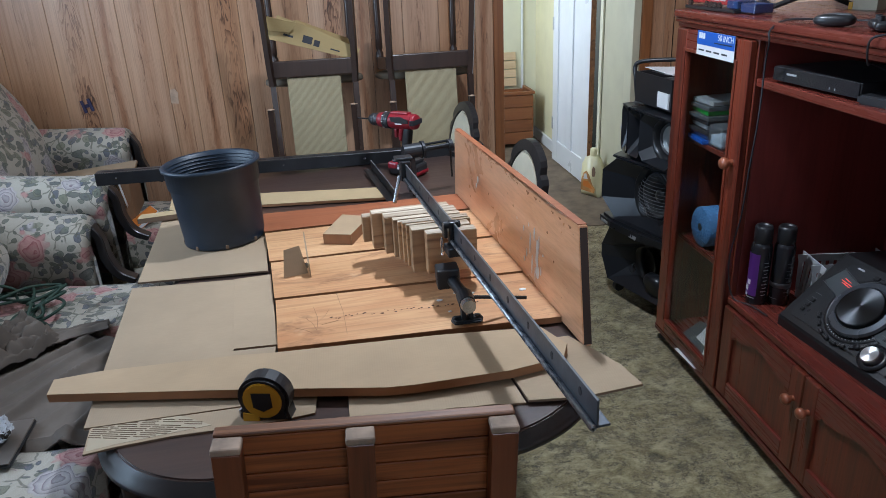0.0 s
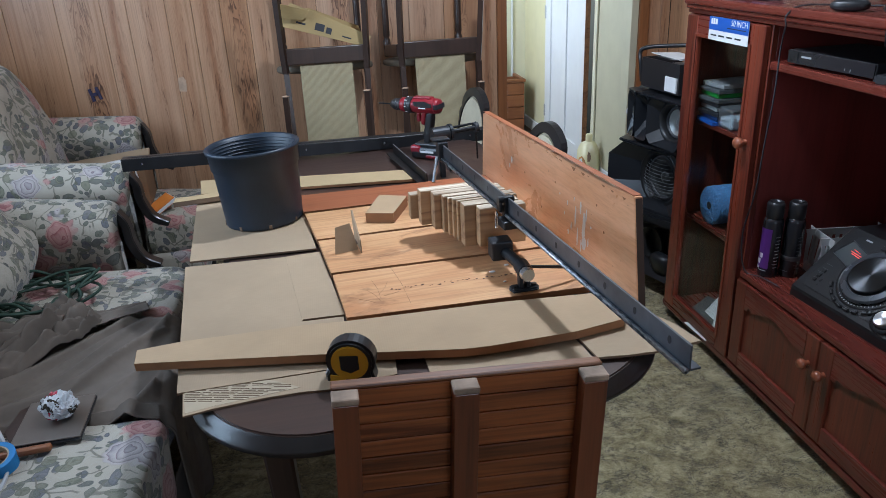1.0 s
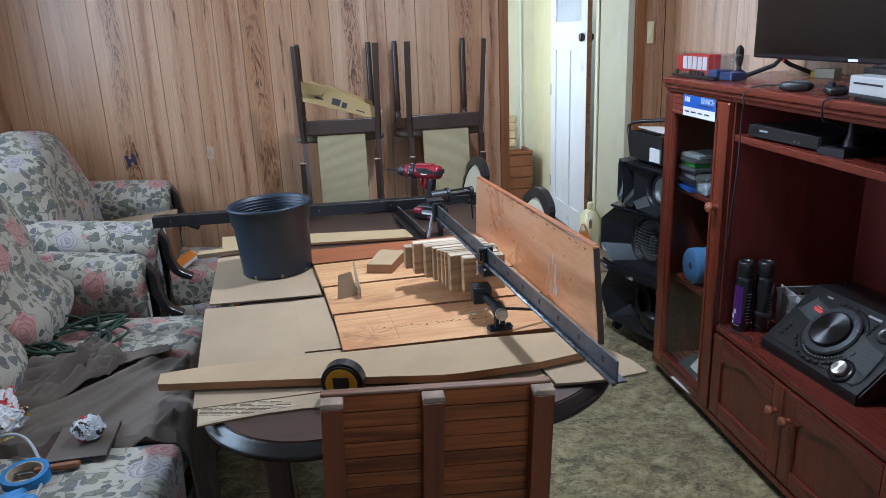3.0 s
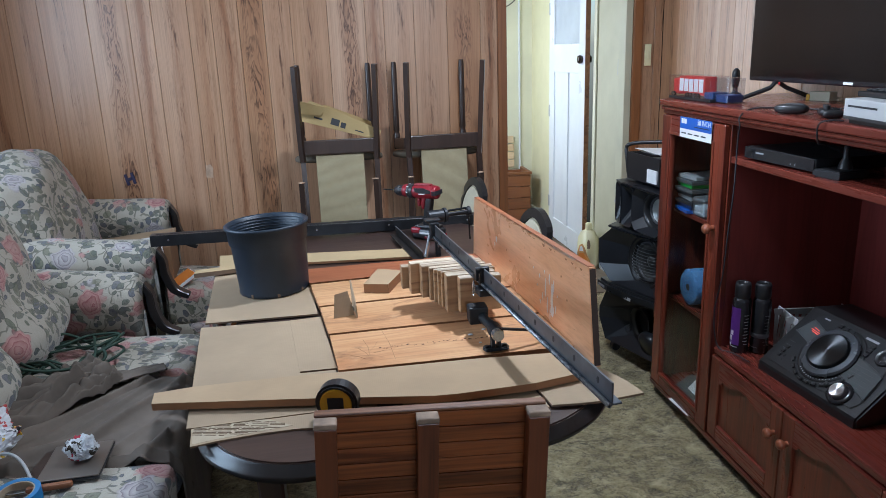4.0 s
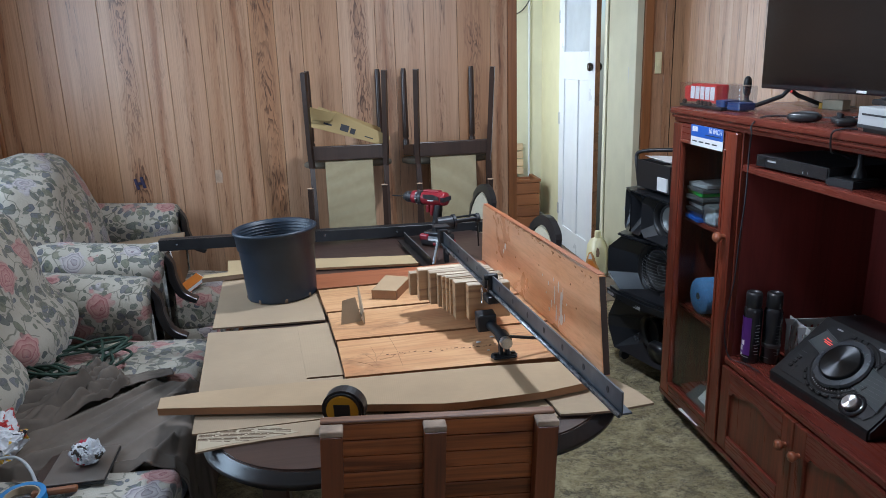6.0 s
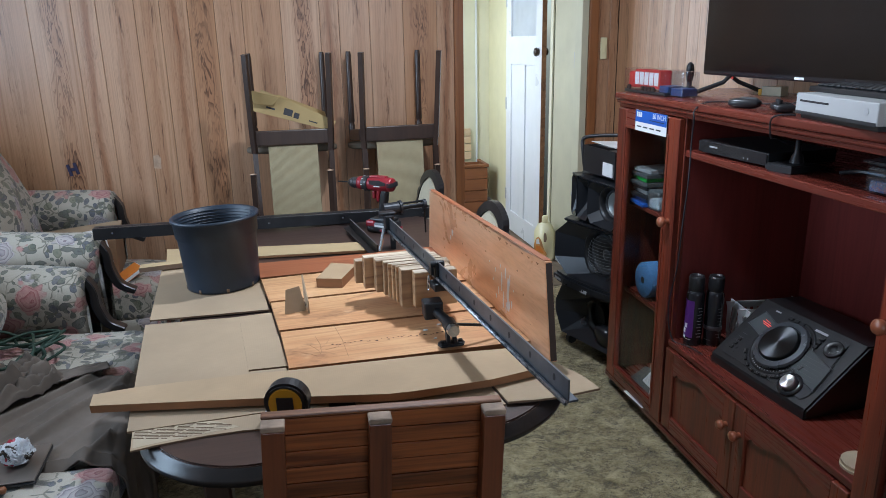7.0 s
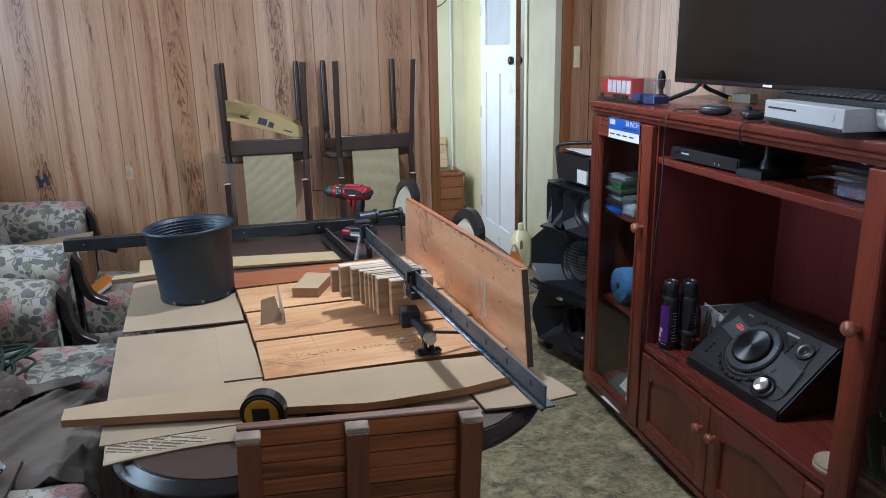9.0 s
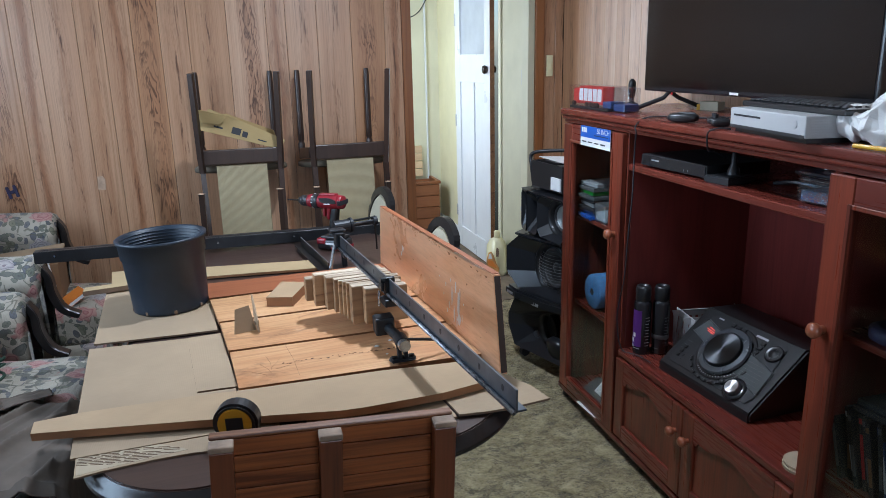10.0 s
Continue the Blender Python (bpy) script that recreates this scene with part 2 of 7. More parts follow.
def panelling(name, figure=0.0, heart=0.0):
    """Printed wood-grain wall board: fine straight grain, and on some boards arched knotty figure or a red-brown heart streak."""
    k = Nodes(name)
    sep = k.n("ShaderNodeSeparateXYZ", Vector=k.coords())
    x, z = sep.outputs[0], sep.outputs[2]
    zr = k.math("ADD", z, k.math("MULTIPLY", k.rand(), 9.0))
    fine = k.noise(k.coords((260, 260, 3.2), spread=1.0), 1.0, 3, 0.65)
    mid = k.noise(k.coords((48, 48, 0.9), spread=1.0), 1.0, 4, 0.65, 0.4)
    broad = k.noise(k.coords((14, 14, 0.5), spread=2.0), 1.0, 2, 0.5, 0.5)
    light = k.ramp(k.rand(), (0.0, (0.56, 0.35, 0.215)), (0.35, (0.5, 0.295, 0.165)), (0.7, (0.45, 0.245, 0.125)), (1.0, (0.57, 0.365, 0.23)))
    col = k.mix(k.math("MULTIPLY", k.ramp(broad, (0.4, 0.0), (0.7, 1.0)), 0.4), light, (0.36, 0.165, 0.075))
    col = k.mix(k.math("MULTIPLY", k.ramp(mid, (0.5, 0.0), (0.7, 1.0)), 0.5), col, (0.24, 0.11, 0.05))
    col = k.mix(k.math("MULTIPLY", k.ramp(fine, (0.45, 0.0), (0.72, 1.0)), 0.34), col, (0.17, 0.082, 0.042))
    wander = k.math("MULTIPLY", k.math("SUBTRACT", k.noise(k.coords((0.01, 0.01, 1.3), spread=1.0), 1.0, 2, 0.5), 0.5), 0.09)
    xc = k.math("SUBTRACT", x, wander)
    side = k.math("ABSOLUTE", xc)
    wob = k.noise(k.coords((17, 17, 3.0), spread=1.0), 1.0, 3, 0.6, 1.0)
    if heart:
        edge = k.math("ADD", side, k.math("MULTIPLY", k.math("SUBTRACT", wob, 0.5), 0.03))
        col = k.mix(k.math("MULTIPLY", k.ramp(edge, (0.004, 1.0), (0.022, 0.0)), heart * 0.8), col, (0.25, 0.095, 0.036))
        dash = k.ramp(k.noise(k.coords((70, 70, 4.5), spread=2.0), 1.0, 4, 0.7, 0.6), (0.56, 0.0), (0.66, 1.0))
        col = k.mix(k.math("MULTIPLY", k.math("MULTIPLY", dash, k.ramp(edge, (0.012, 1.0), (0.04, 0.0))), 0.85), col, (0.075, 0.03, 0.016))
    if figure:
        arch = k.math("ADD", k.math("MULTIPLY", zr, 1.5), k.math("MULTIPLY", k.math("MULTIPLY", xc, xc), 300.0))
        arch = k.math("ADD", arch, k.math("MULTIPLY", wob, 2.2))
        line = k.ramp(k.math("FRACT", k.math("MULTIPLY", arch, 3.2)), (0.0, 0.0), (0.5, 0.1), (0.82, 1.0), (0.92, 0.9), (1.0, 0.0))
        band = k.ramp(k.math("ADD", side, k.math("MULTIPLY", k.math("SUBTRACT", wob, 0.5), 0.06)), (0.028, 1.0), (0.055, 0.0))
        run = k.ramp(k.noise(k.coords((0.5, 0.5, 2.4), spread=2.0), 1.0, 2, 0.5), (0.36, 0.3), (0.5, 1.0))
        where = k.math("MULTIPLY", k.math("MULTIPLY", band, run), figure)
        col = k.mix(k.math("MULTIPLY", where, 0.35), col, (0.33, 0.135, 0.055))
        col = k.mix(k.math("MULTIPLY", k.math("MULTIPLY", line, where), 0.85), col, (0.085, 0.036, 0.018))
        blot = k.ramp(k.noise(k.coords((22, 22, 6), spread=3.0), 1.0, 4, 0.65, 1.5), (0.58, 0.0), (0.66, 1.0))
        col = k.mix(k.math("MULTIPLY", k.math("MULTIPLY", blot, where), 0.85), col, (0.06, 0.026, 0.016))
    return k.done(col, k.math("ADD", 0.25, k.math("MULTIPLY", fine, 0.16)), fine, 0.1, 0.0008)


def floral(shift=0.0):
    """Cream cotton with pink and white roses and grey-green leaves."""
    k = Nodes("floral_fabric")
    v0 = k.coords(spread=1.0)
    wob = k.n("ShaderNodeTexNoise", Vector=v0, Scale=14.0, Detail=2.0)
    v = k.n("ShaderNodeMix")
    v.data_type = "VECTOR"
    k.put(v.inputs[0], 0.04)
    k.put(v.inputs[4], v0)
    k.put(v.inputs[5], wob.outputs["Color"])
    v = v.outputs[1]
    weave = k.noise(k.coords((1, 1, 1)), 900, 2, 0.5)
    cream = k.mix(k.noise(v0, 5, 3), (0.45, 0.41, 0.335), (0.35, 0.315, 0.255))
    col = cream
    # leaves: stretched cells, several layers at different turns
    for i, (rot, sc, c0, c1, thr) in enumerate((
            ((0.4, 0.9, 0.5), (15, 30, 21), (0.035, 0.042, 0.042), (0.125, 0.135, 0.12), 0.45),
            ((1.3, 0.2, 2.1), (30, 16, 23), (0.035, 0.04, 0.062), (0.12, 0.13, 0.155), 0.48),
            ((2.2, 1.1, 1.2), (21, 32, 15), (0.09, 0.1, 0.065), (0.2, 0.205, 0.14), 0.5),
            ((0.2, 2.1, 0.9), (36, 20, 38), (0.055, 0.065, 0.05), (0.16, 0.17, 0.135), 0.52))):
        mp = k.n("ShaderNodeMapping", Vector=v)
        mp.inputs["Rotation"].default_value, mp.inputs["Scale"].default_value = rot, sc
        mp.inputs["Location"].default_value = (i * 3.7, i * 1.9, i * 5.3)
        vo = k.n("ShaderNodeTexVoronoi", Vector=mp.outputs[0], Scale=1.0)
        sep = k.n("ShaderNodeSeparateColor", Color=vo.outputs["Color"])
        inside = k.ramp(vo.outputs["Distance"], (0.37, 1.0), (0.4, 0.0))
        chosen = k.math("GREATER_THAN", sep.outputs[0], thr)
        shade = k.math("ADD", k.math("MULTIPLY", sep.outputs[1], 0.5), k.math("MULTIPLY", k.noise(v, 70, 3, 0.6), 0.6), True)
        tone = k.mix(shade, c0, c1)
        vein = k.ramp(vo.outputs["Distance"], (0.05, 1.0), (0.16, 0.0), (0.3, 0.0), (0.37, 1.0))
        tone = k.mix(k.math("MULTIPLY", vein, 0.55), tone, tuple(0.45 * c for c in c0))
        col = k.mix(k.math("MULTIPLY", k.math("MULTIPLY", inside, chosen), 0.9), col, tone)
    # thin stems and small twigs between the leaves
    for sc, wd in ((8.0, 0.012), (13.0, 0.014)):
        ve = k.n("ShaderNodeTexVoronoi", Vector=v, Scale=sc)
        ve.feature = "DISTANCE_TO_EDGE"
        on = k.ramp(k.noise(v0, sc * 1.3, 2, 0.5), (0.48, 0.0), (0.52, 1.0))
        col = k.mix(k.math("MULTIPLY", k.math("MULTIPLY", k.ramp(ve.outputs["Distance"], (wd, 1.0), (wd * 2, 0.0)), on), 0.75), col, (0.1, 0.1, 0.07))
    # roses
    for i, (s, thr, pal) in enumerate(((6.6, 0.22, ((0.29, 0.075, 0.085), (0.47, 0.24, 0.215))), (7.2, 0.52, ((0.17, 0.15, 0.19), (0.44, 0.4, 0.39))))):
        mp = k.n("ShaderNodeMapping", Vector=v)
        mp.inputs["Location"].default_value = (i * 11.3 + 2, i * 4.1, 1.7 * i)
        vo = k.n("ShaderNodeTexVoronoi", Vector=mp.outputs[0], Scale=s)
        sep = k.n("ShaderNodeSeparateColor", Color=vo.outputs["Color"])
        pet = k.n("ShaderNodeTexVoronoi", Vector=mp.outputs[0], Scale=s * 5.5)
        pet.feature = "SMOOTH_F1"
        swirl = k.math("FRACT", k.math("ADD", k.math("MULTIPLY", vo.outputs["Distance"], 11.0), k.math("MULTIPLY", pet.outputs["Distance"], 1.6)))
        edge = k.math("ADD", vo.outputs["Distance"], k.math("MULTIPLY", k.math("SUBTRACT", pet.outputs["Distance"], 0.4), 0.25))
        inside = k.ramp(edge, (0.33, 1.0), (0.38, 0.0))
        chosen = k.math("GREATER_THAN", sep.outputs[0], thr)
        petal = k.ramp(swirl, (0.1, 0.0), (0.6, 0.35), (0.92, 1.0), (1.0, 0.0))
        tone = k.mix(petal, pal[1], pal[0])
        tone = k.mix(k.math("MULTIPLY", k.ramp(petal, (0.8, 0.0), (1.0, 1.0)), 0.5), tone, (0.25, 0.1, 0.1))
        col = k.mix(k.math("MULTIPLY", k.math("MULTIPLY", inside, chosen), 0.9), col, tone)
    # wear
    worn = k.ramp(k.noise(v0, 9, 5, 0.65), (0.4, 0.0), (0.75, 1.0))
    col = k.mix(k.math("MULTIPLY", worn, 0.35), col, (0.27, 0.235, 0.17))
    crease = k.noise(v0, 22, 4, 0.6, 1.5)
    return k.done(col, 0.85, k.math("ADD", k.math("MULTIPLY", crease, 1.0), k.math("MULTIPLY", weave, 0.15)), 0.5, 0.009, Sheen_Weight=0.2)


def carpeting():
    k = Nodes("shag_carpet")
    v = k.coords()
    big = k.noise(v, 2.6, 4, 0.6, 0.8)
    mid = k.noise(k.coords((1.0, 1.4, 1.0), rot=(0, 0, 0.5)), 11, 8, 0.78, 0.5)
    clump = k.noise(v, 58, 5, 0.75, 0.6)
    fine = k.noise(v, 300, 3, 0.6)
    f = k.math("ADD", k.math("ADD", k.math("MULTIPLY", mid, 0.66), k.math("MULTIPLY", clump, 0.26)), k.math("MULTIPLY", fine, 0.14))
    col = k.ramp(f, (0.385, (0.062, 0.047, 0.018)), (0.46, (0.205, 0.163, 0.073)), (0.53, (0.345, 0.282, 0.138)), (0.615, (0.53, 0.445, 0.248)))
    col = k.mix(k.ramp(big, (0.45, 0.0), (0.75, 0.4)), col, (0.19, 0.155, 0.085))
    dark = 0.0
    for rot, sc, wide, lo in ((0.3, 4.5, 0.014, 0.44), (1.1, 8.5, 0.018, 0.48), (0.7, 14.0, 0.02, 0.5)):
        crack = k.math("ABSOLUTE", k.math("SUBTRACT", k.noise(k.coords((1.0, 1.9, 1.0), rot=(0, 0, rot)), sc, 6, 0.7, 0.9), 0.5))
        broken = k.ramp(k.noise(k.coords((1.0, 1.0, 1.0), rot=(0, 0, rot + 1)), sc * 1.7, 3, 0.6), (lo, 0.0), (lo + 0.08, 1.0))
        dark = k.math("MAXIMUM", dark, k.math("MULTIPLY", k.ramp(crack, (0.0, 1.0), (wide, 0.0)), broken))
    col = k.mix(k.math("MULTIPLY", dark, 0.92), col, (0.045, 0.034, 0.018))
    h = k.math("ADD", k.math("ADD", k.math("MULTIPLY", mid, 1.0), k.math("MULTIPLY", clump, 0.8)), k.math("MULTIPLY", fine, 0.4))
    h = k.math("SUBTRACT", h, k.math("MULTIPLY", dark, 0.5))
    return k.done(col, 0.95, h, 0.8, 0.016, Sheen_Weight=0.1)


def cardboard(name="cardboard", c=(0.46, 0.33, 0.2)):
    k = Nodes(name)
    v = k.coords(spread=1.0)
    flute = k.n("ShaderNodeTexWave", Vector=v, Scale=70.0, Distortion=0.4)
    a = k.noise(v, 3.5, 5, 0.6)
    fib = k.noise(k.coords((40, 300, 100), spread=1.0), 1.0, 3, 0.6)
    col = k.mix(k.ramp(a, (0.35, 0.0), (0.75, 1.0)), c, tuple(x * 0.74 for x in c))
    col = k.mix(k.math("MULTIPLY", fib, 0.4), col, tuple(x * 0.6 for x in c))
    return k.done(col, 0.8, flute.outputs["Fac"], 0.06, 0.0008)


def clear(name, tint, gloss=0.06, rough=0.04):
    """Thin glass or clear plastic: see-through with a faint sheen."""
    k = Nodes(name)
    smear = k.noise(k.coords(), 8, 4, 0.6)
    a = k.n("ShaderNodeBsdfTransparent", Color=(*tint, 1))
    b = k.n("ShaderNodeBsdfGlossy", Color=(1, 1, 1, 1), Roughness=k.math("ADD", rough, k.math("MULTIPLY", smear, 0.08)))
    fr = k.n("ShaderNodeLayerWeight", Blend=0.5)
    mx = k.n("ShaderNodeMixShader", Fac=k.math("ADD", k.math("MULTIPLY", k.math("POWER", fr.outputs["Facing"], 4.0), 0.35), gloss - 0.03, True))
    k.t.links.new(a.outputs[0], mx.inputs[1])
    k.t.links.new(b.outputs[0], mx.inputs[2])
    k.t.links.new(mx.outputs[0], k.t.nodes["Material Output"].inputs["Surface"])
    return k.mat


def glow(name, colour, strength):
    k = Nodes(name)
    return k.done(colour, 0.5, Emission_Color=(*colour, 1), Emission_Strength=strength)


def pine_board(name, light, mid, dark):
    """Old varnished pine: long flame grain, red patches and dark worn stains."""
    k = Nodes(name)
    base = k.noise(k.coords((0.8, 7, 7), spread=1.0), 1.0, 3, 0.55, 0.9)
    fl = k.math("FRACT", k.math("MULTIPLY", base, 9.0))
    line = k.ramp(fl, (0.0, 0.0), (0.6, 0.15), (0.92, 1.0), (1.0, 0.0))
    fine = k.noise(k.coords((5, 170, 170), spread=1.0), 1.0, 3, 0.6)
    tone = k.noise(k.coords((2.2, 4.5, 4.5), spread=2.0), 1.0, 3, 0.6)
    col = k.mix(k.ramp(tone, (0.35, 0.0), (0.7, 1.0)), light, mid)
    col = k.mix(k.math("MULTIPLY", line, 0.55), col, mid)
    col = k.mix(k.math("MULTIPLY", k.ramp(fine, (0.45, 0.0), (0.75, 1.0)), 0.6), col, tuple(0.7 * c for c in mid))
    stain = k.ramp(k.noise(k.coords((4, 9, 9), spread=3.0), 1.0, 5, 0.7, 1.0), (0.56, 0.0), (0.68, 1.0))
    col = k.mix(k.math("MULTIPLY", stain, 0.6), col, dark)
    pale = k.ramp(k.noise(k.coords((6, 14, 14), spread=4.0), 1.0, 4, 0.7), (0.62, 0.0), (0.7, 1.0))
    col = k.mix(k.math("MULTIPLY", pale, 0.35), col, (0.7, 0.5, 0.3))
    return k.done(col, k.math("ADD", 0.3, k.math("MULTIPLY", tone, 0.25)), fine, 0.2, 0.0012)


def worn_steel():
    """Black steel rubbed bright in streaks."""
    k = Nodes("worn_bright_steel")
    n = k.noise(k.coords((60, 9, 60)), 1.0, 5, 0.7)
    m = k.noise(k.coords((200, 60, 200)), 1.0, 3, 0.6)
    f = k.ramp(k.math("ADD", k.math("MULTIPLY", n, 0.6), k.math("MULTIPLY", m, 0.4)), (0.42, 0.0), (0.55, 1.0))
    return k.done(k.mix(f, (0.06, 0.065, 0.075), (0.5, 0.53, 0.57)), k.math("SUBTRACT", 0.5, k.math("MULTIPLY", f, 0.22)), m, 0.3, 0.001, 0.9)


def patches(name, scale, stops, rough):
    """Thin printed film in patches of several colours."""
    k = Nodes(name)
    v0 = k.coords()
    wob = k.n("ShaderNodeTexNoise", Vector=v0, Scale=scale * 1.5, Detail=3.0)
    v = k.n("ShaderNodeMix")
    v.data_type = "VECTOR"
    k.put(v.inputs[0], 0.06)
    k.put(v.inputs[4], v0)
    k.put(v.inputs[5], wob.outputs["Color"])
    vo = k.n("ShaderNodeTexVoronoi", Vector=v.outputs[1], Scale=scale)
    sep = k.n("ShaderNodeSeparateColor", Color=vo.outputs["Color"])
    r = k.ramp(sep.outputs[0], *stops)
    r.node.color_ramp.interpolation = "CONSTANT"
    return k.done(r, rough, k.noise(v0, scale * 4, 4, 0.6), 0.4, 0.004)


def dimpled(name, colour):
    """Foam with a pressed grid of small dimples."""
    k = Nodes(name)
    vo = k.n("ShaderNodeTexVoronoi", Vector=k.coords(), Scale=75.0)
    d = k.ramp(vo.outputs["Distance"], (0.1, 0.0), (0.5, 1.0))
    col = k.mix(k.math("MULTIPLY", d, 0.55), colour, tuple(c * 0.45 for c in colour))
    return k.done(col, 0.8, k.math("SUBTRACT", 1.0, d), 0.6, 0.004)


def old_varnish(name):
    """Orange varnish worn unevenly: long darker streaks, small nicks, and cloudy pale patches for wear and painted-in
    glare.
    """
    k = Nodes(name)
    long = k.noise(k.coords((14, 1.1, 14), spread=1.0), 1.0, 4, 0.6, 0.7)
    fine = k.noise(k.coords((160, 5, 160), spread=1.0), 1.0, 3, 0.6)
    cloud = k.noise(k.coords((7, 5, 7), spread=1.0), 1.0, 4, 0.6, 0.6)
    nick = k.noise(k.coords(), 95, 3, 0.6)
    col = k.mix(k.ramp(long, (0.36, 0.0), (0.66, 1.0)), (0.78, 0.45, 0.255), (0.64, 0.31, 0.145))
    col = k.mix(k.math("MULTIPLY", k.ramp(fine, (0.45, 0.0), (0.75, 1.0)), 0.3), col, (0.3, 0.12, 0.05))
    # pale clouds: worn varnish plus glare put into the colour
    col = k.mix(k.math("MULTIPLY", k.ramp(cloud, (0.52, 0.0), (0.64, 1.0)), 0.4), col, (0.74, 0.47, 0.27))
    col = k.mix(k.math("MULTIPLY", k.ramp(cloud, (0.32, 1.0), (0.42, 0.0)), 0.5), col, (0.42, 0.16, 0.065))
    col = k.mix(k.math("MULTIPLY", k.ramp(nick, (0.7, 0.0), (0.74, 1.0)), 0.7), col, (0.16, 0.06, 0.03))
    return k.done(col, k.math("ADD", 0.16, k.math("MULTIPLY", cloud, 0.3)), k.math("ADD", cloud, k.math("MULTIPLY", fine, 0.2)), 0.15, 0.003, Coat_Weight=0.4, Coat_Roughness=0.2)


M_PANEL = panelling("wall_panelling", 0.15, 0.15)
M_PANELFIG = panelling("wall_panelling_figured", 1.0)
M_PANELHEART = panelling("wall_panelling_heartwood", 0.25, 0.85)
M_TRIM = wood("varnished_trim", (0.27, 0.105, 0.035), (0.12, 0.042, 0.015), "z", 0.35, coat=0.3)
M_CARPET = carpeting()
M_FLORAL = floral()
M_CEIL = plain("ceiling_paint", (0.75, 0.74, 0.7), 0.85)
M_HALLWALL = plain("pale_yellow_paint", (0.79, 0.745, 0.48), 0.6, dirt=0.06)
M_HALLFAR = plain("cream_paint", (0.76, 0.74, 0.55), 0.6, dirt=0.06)
M_OLIVE = plain("cream_green_paint", (0.56, 0.535, 0.385), 0.55, dirt=0.08)
M_WHITE = plain("white_gloss_paint", (0.78, 0.8, 0.82), 0.3, dirt=0.05)
M_HALLFLOOR = plain("brown_hall_carpet", (0.2, 0.15, 0.1), 0.95, dirt=0.3, scale=60, bump=0.5)
M_CAB = wood("red_mahogany_stain", (0.215, 0.042, 0.019), (0.055, 0.0105, 0.0075), "z", 0.3, coat=0.3, vary=0.3, contrast=1.6, rings=0.45, knots=0.6)
M_CABX = wood("red_mahogany_rail", (0.16, 0.031, 0.019), (0.055, 0.01, 0.008), "y", 0.28, coat=0.35, vary=0.15, contrast=1.1)
M_KNOBWOOD = wood("turned_knob_wood", (0.28, 0.085, 0.04), (0.13, 0.035, 0.017), "x", 0.3, coat=0.4)
M_CABDARK = wood("red_mahogany_inside", (0.19, 0.036, 0.03), (0.09, 0.017, 0.015), "z", 0.36, vary=0.1)
M_DARKWOOD = wood("dark_stained_wood", (0.045, 0.026, 0.019), (0.016, 0.01, 0.008), "z", 0.33, coat=0.2, vary=0.2)
M_TABLE = wood("dark_table_top", (0.05, 0.028, 0.021), (0.02, 0.012, 0.01), "x", 0.36, coat=0.25)
M_BLACKWOOD = wood("black_painted_wood", (0.022, 0.02, 0.02), (0.01, 0.009, 0.009), "z", 0.32, coat=0.2)
M_PINE = pine_board("orange_pine", (0.66, 0.4, 0.2), (0.47, 0.215, 0.088), (0.14, 0.055, 0.024))
M_STAIN = plain("dark_brown_stain", (0.1, 0.04, 0.02), 0.6)
M_PENCIL = plain("pencil_mark", (0.3, 0.17, 0.09), 0.7)
M_WORNSTEEL = worn_steel()
M_BAG = patches("printed_packaging", 34.0, ((0.0, (0.66, 0.66, 0.67)), (0.36, (0.02, 0.02, 0.025)), (0.54, (0.6, 0.6, 0.62)), (0.76, (0.42, 0.03, 0.03)), (0.9, (0.65, 0.42, 0.03))), 0.35)
M_FOIL = patches("crinkled_foil", 40.0, ((0.0, (0.6, 0.61, 0.63)), (0.6, (0.35, 0.03, 0.05)), (0.7, (0.55, 0.56, 0.58)), (0.88, (0.05, 0.04, 0.03))), 0.25)
M_REDPINE = wood("red_pine", (0.36, 0.12, 0.05), (0.2, 0.06, 0.025), "x", 0.42)
M_BOARD = old_varnish("varnished_orange_board")
M_CHAIR = wood("brown_varnished_pine", (0.33, 0.1, 0.026), (0.085, 0.021, 0.007), "x", 0.36, knots=0.9, coat=0.2, vary=0.45, contrast=1.9, rings=0.7)
M_CHAIRPOST = wood("brown_varnished_post", (0.16, 0.046, 0.016), (0.05, 0.014, 0.006), "z", 0.36, coat=0.2, contrast=1.4)
M_CHAIRTOP = wood("worn_orange_pine", (0.34, 0.15, 0.06), (0.1, 0.035, 0.014), "x", 0.45, contrast=1.6)
M_BLOCK = wood("raw_hardwood", (0.4, 0.25, 0.125), (0.17, 0.085, 0.04), "x", 0.6, vary=0.45, rings=0.9)
M_PALEPINE = wood("pale_pine", (0.7, 0.53, 0.33), (0.55, 0.38, 0.2), "x", 0.55, vary=0.2)
M_BLOCKEND = wood("weathered_edge_grain", (0.68, 0.58, 0.44), (0.26, 0.18, 0.11), "x", 0.7, vary=0.35, contrast=1.9)
M_MDF = cardboard("fibreboard", (0.43, 0.3, 0.17))
M_MDFEDGE = plain("fibreboard_edge", (0.32, 0.15, 0.062), 0.8, dirt=0.25)
M_CARD = cardboard("cardboard", (0.385, 0.28, 0.172))
M_CARDY = cardboard("pale_tan_board", (0.46, 0.335, 0.175))
M_CARDEDGE = plain("cardboard_edge", (0.2, 0.13, 0.08), 0.9)
M_BAREPLY = plain("bare_ply", (0.62, 0.43, 0.29), 0.7, dirt=0.3, scale=120)
M_CARTON = cardboard("yellow_carton", (0.46, 0.33, 0.14))
M_CARDTORN = plain("torn_cardboard", (0.42, 0.34, 0.23), 0.9)
M_POT = plain("dark_blue_black_plastic", (0.014, 0.026, 0.045), 0.44, dirt=0.35, scale=40, bump=0.35)
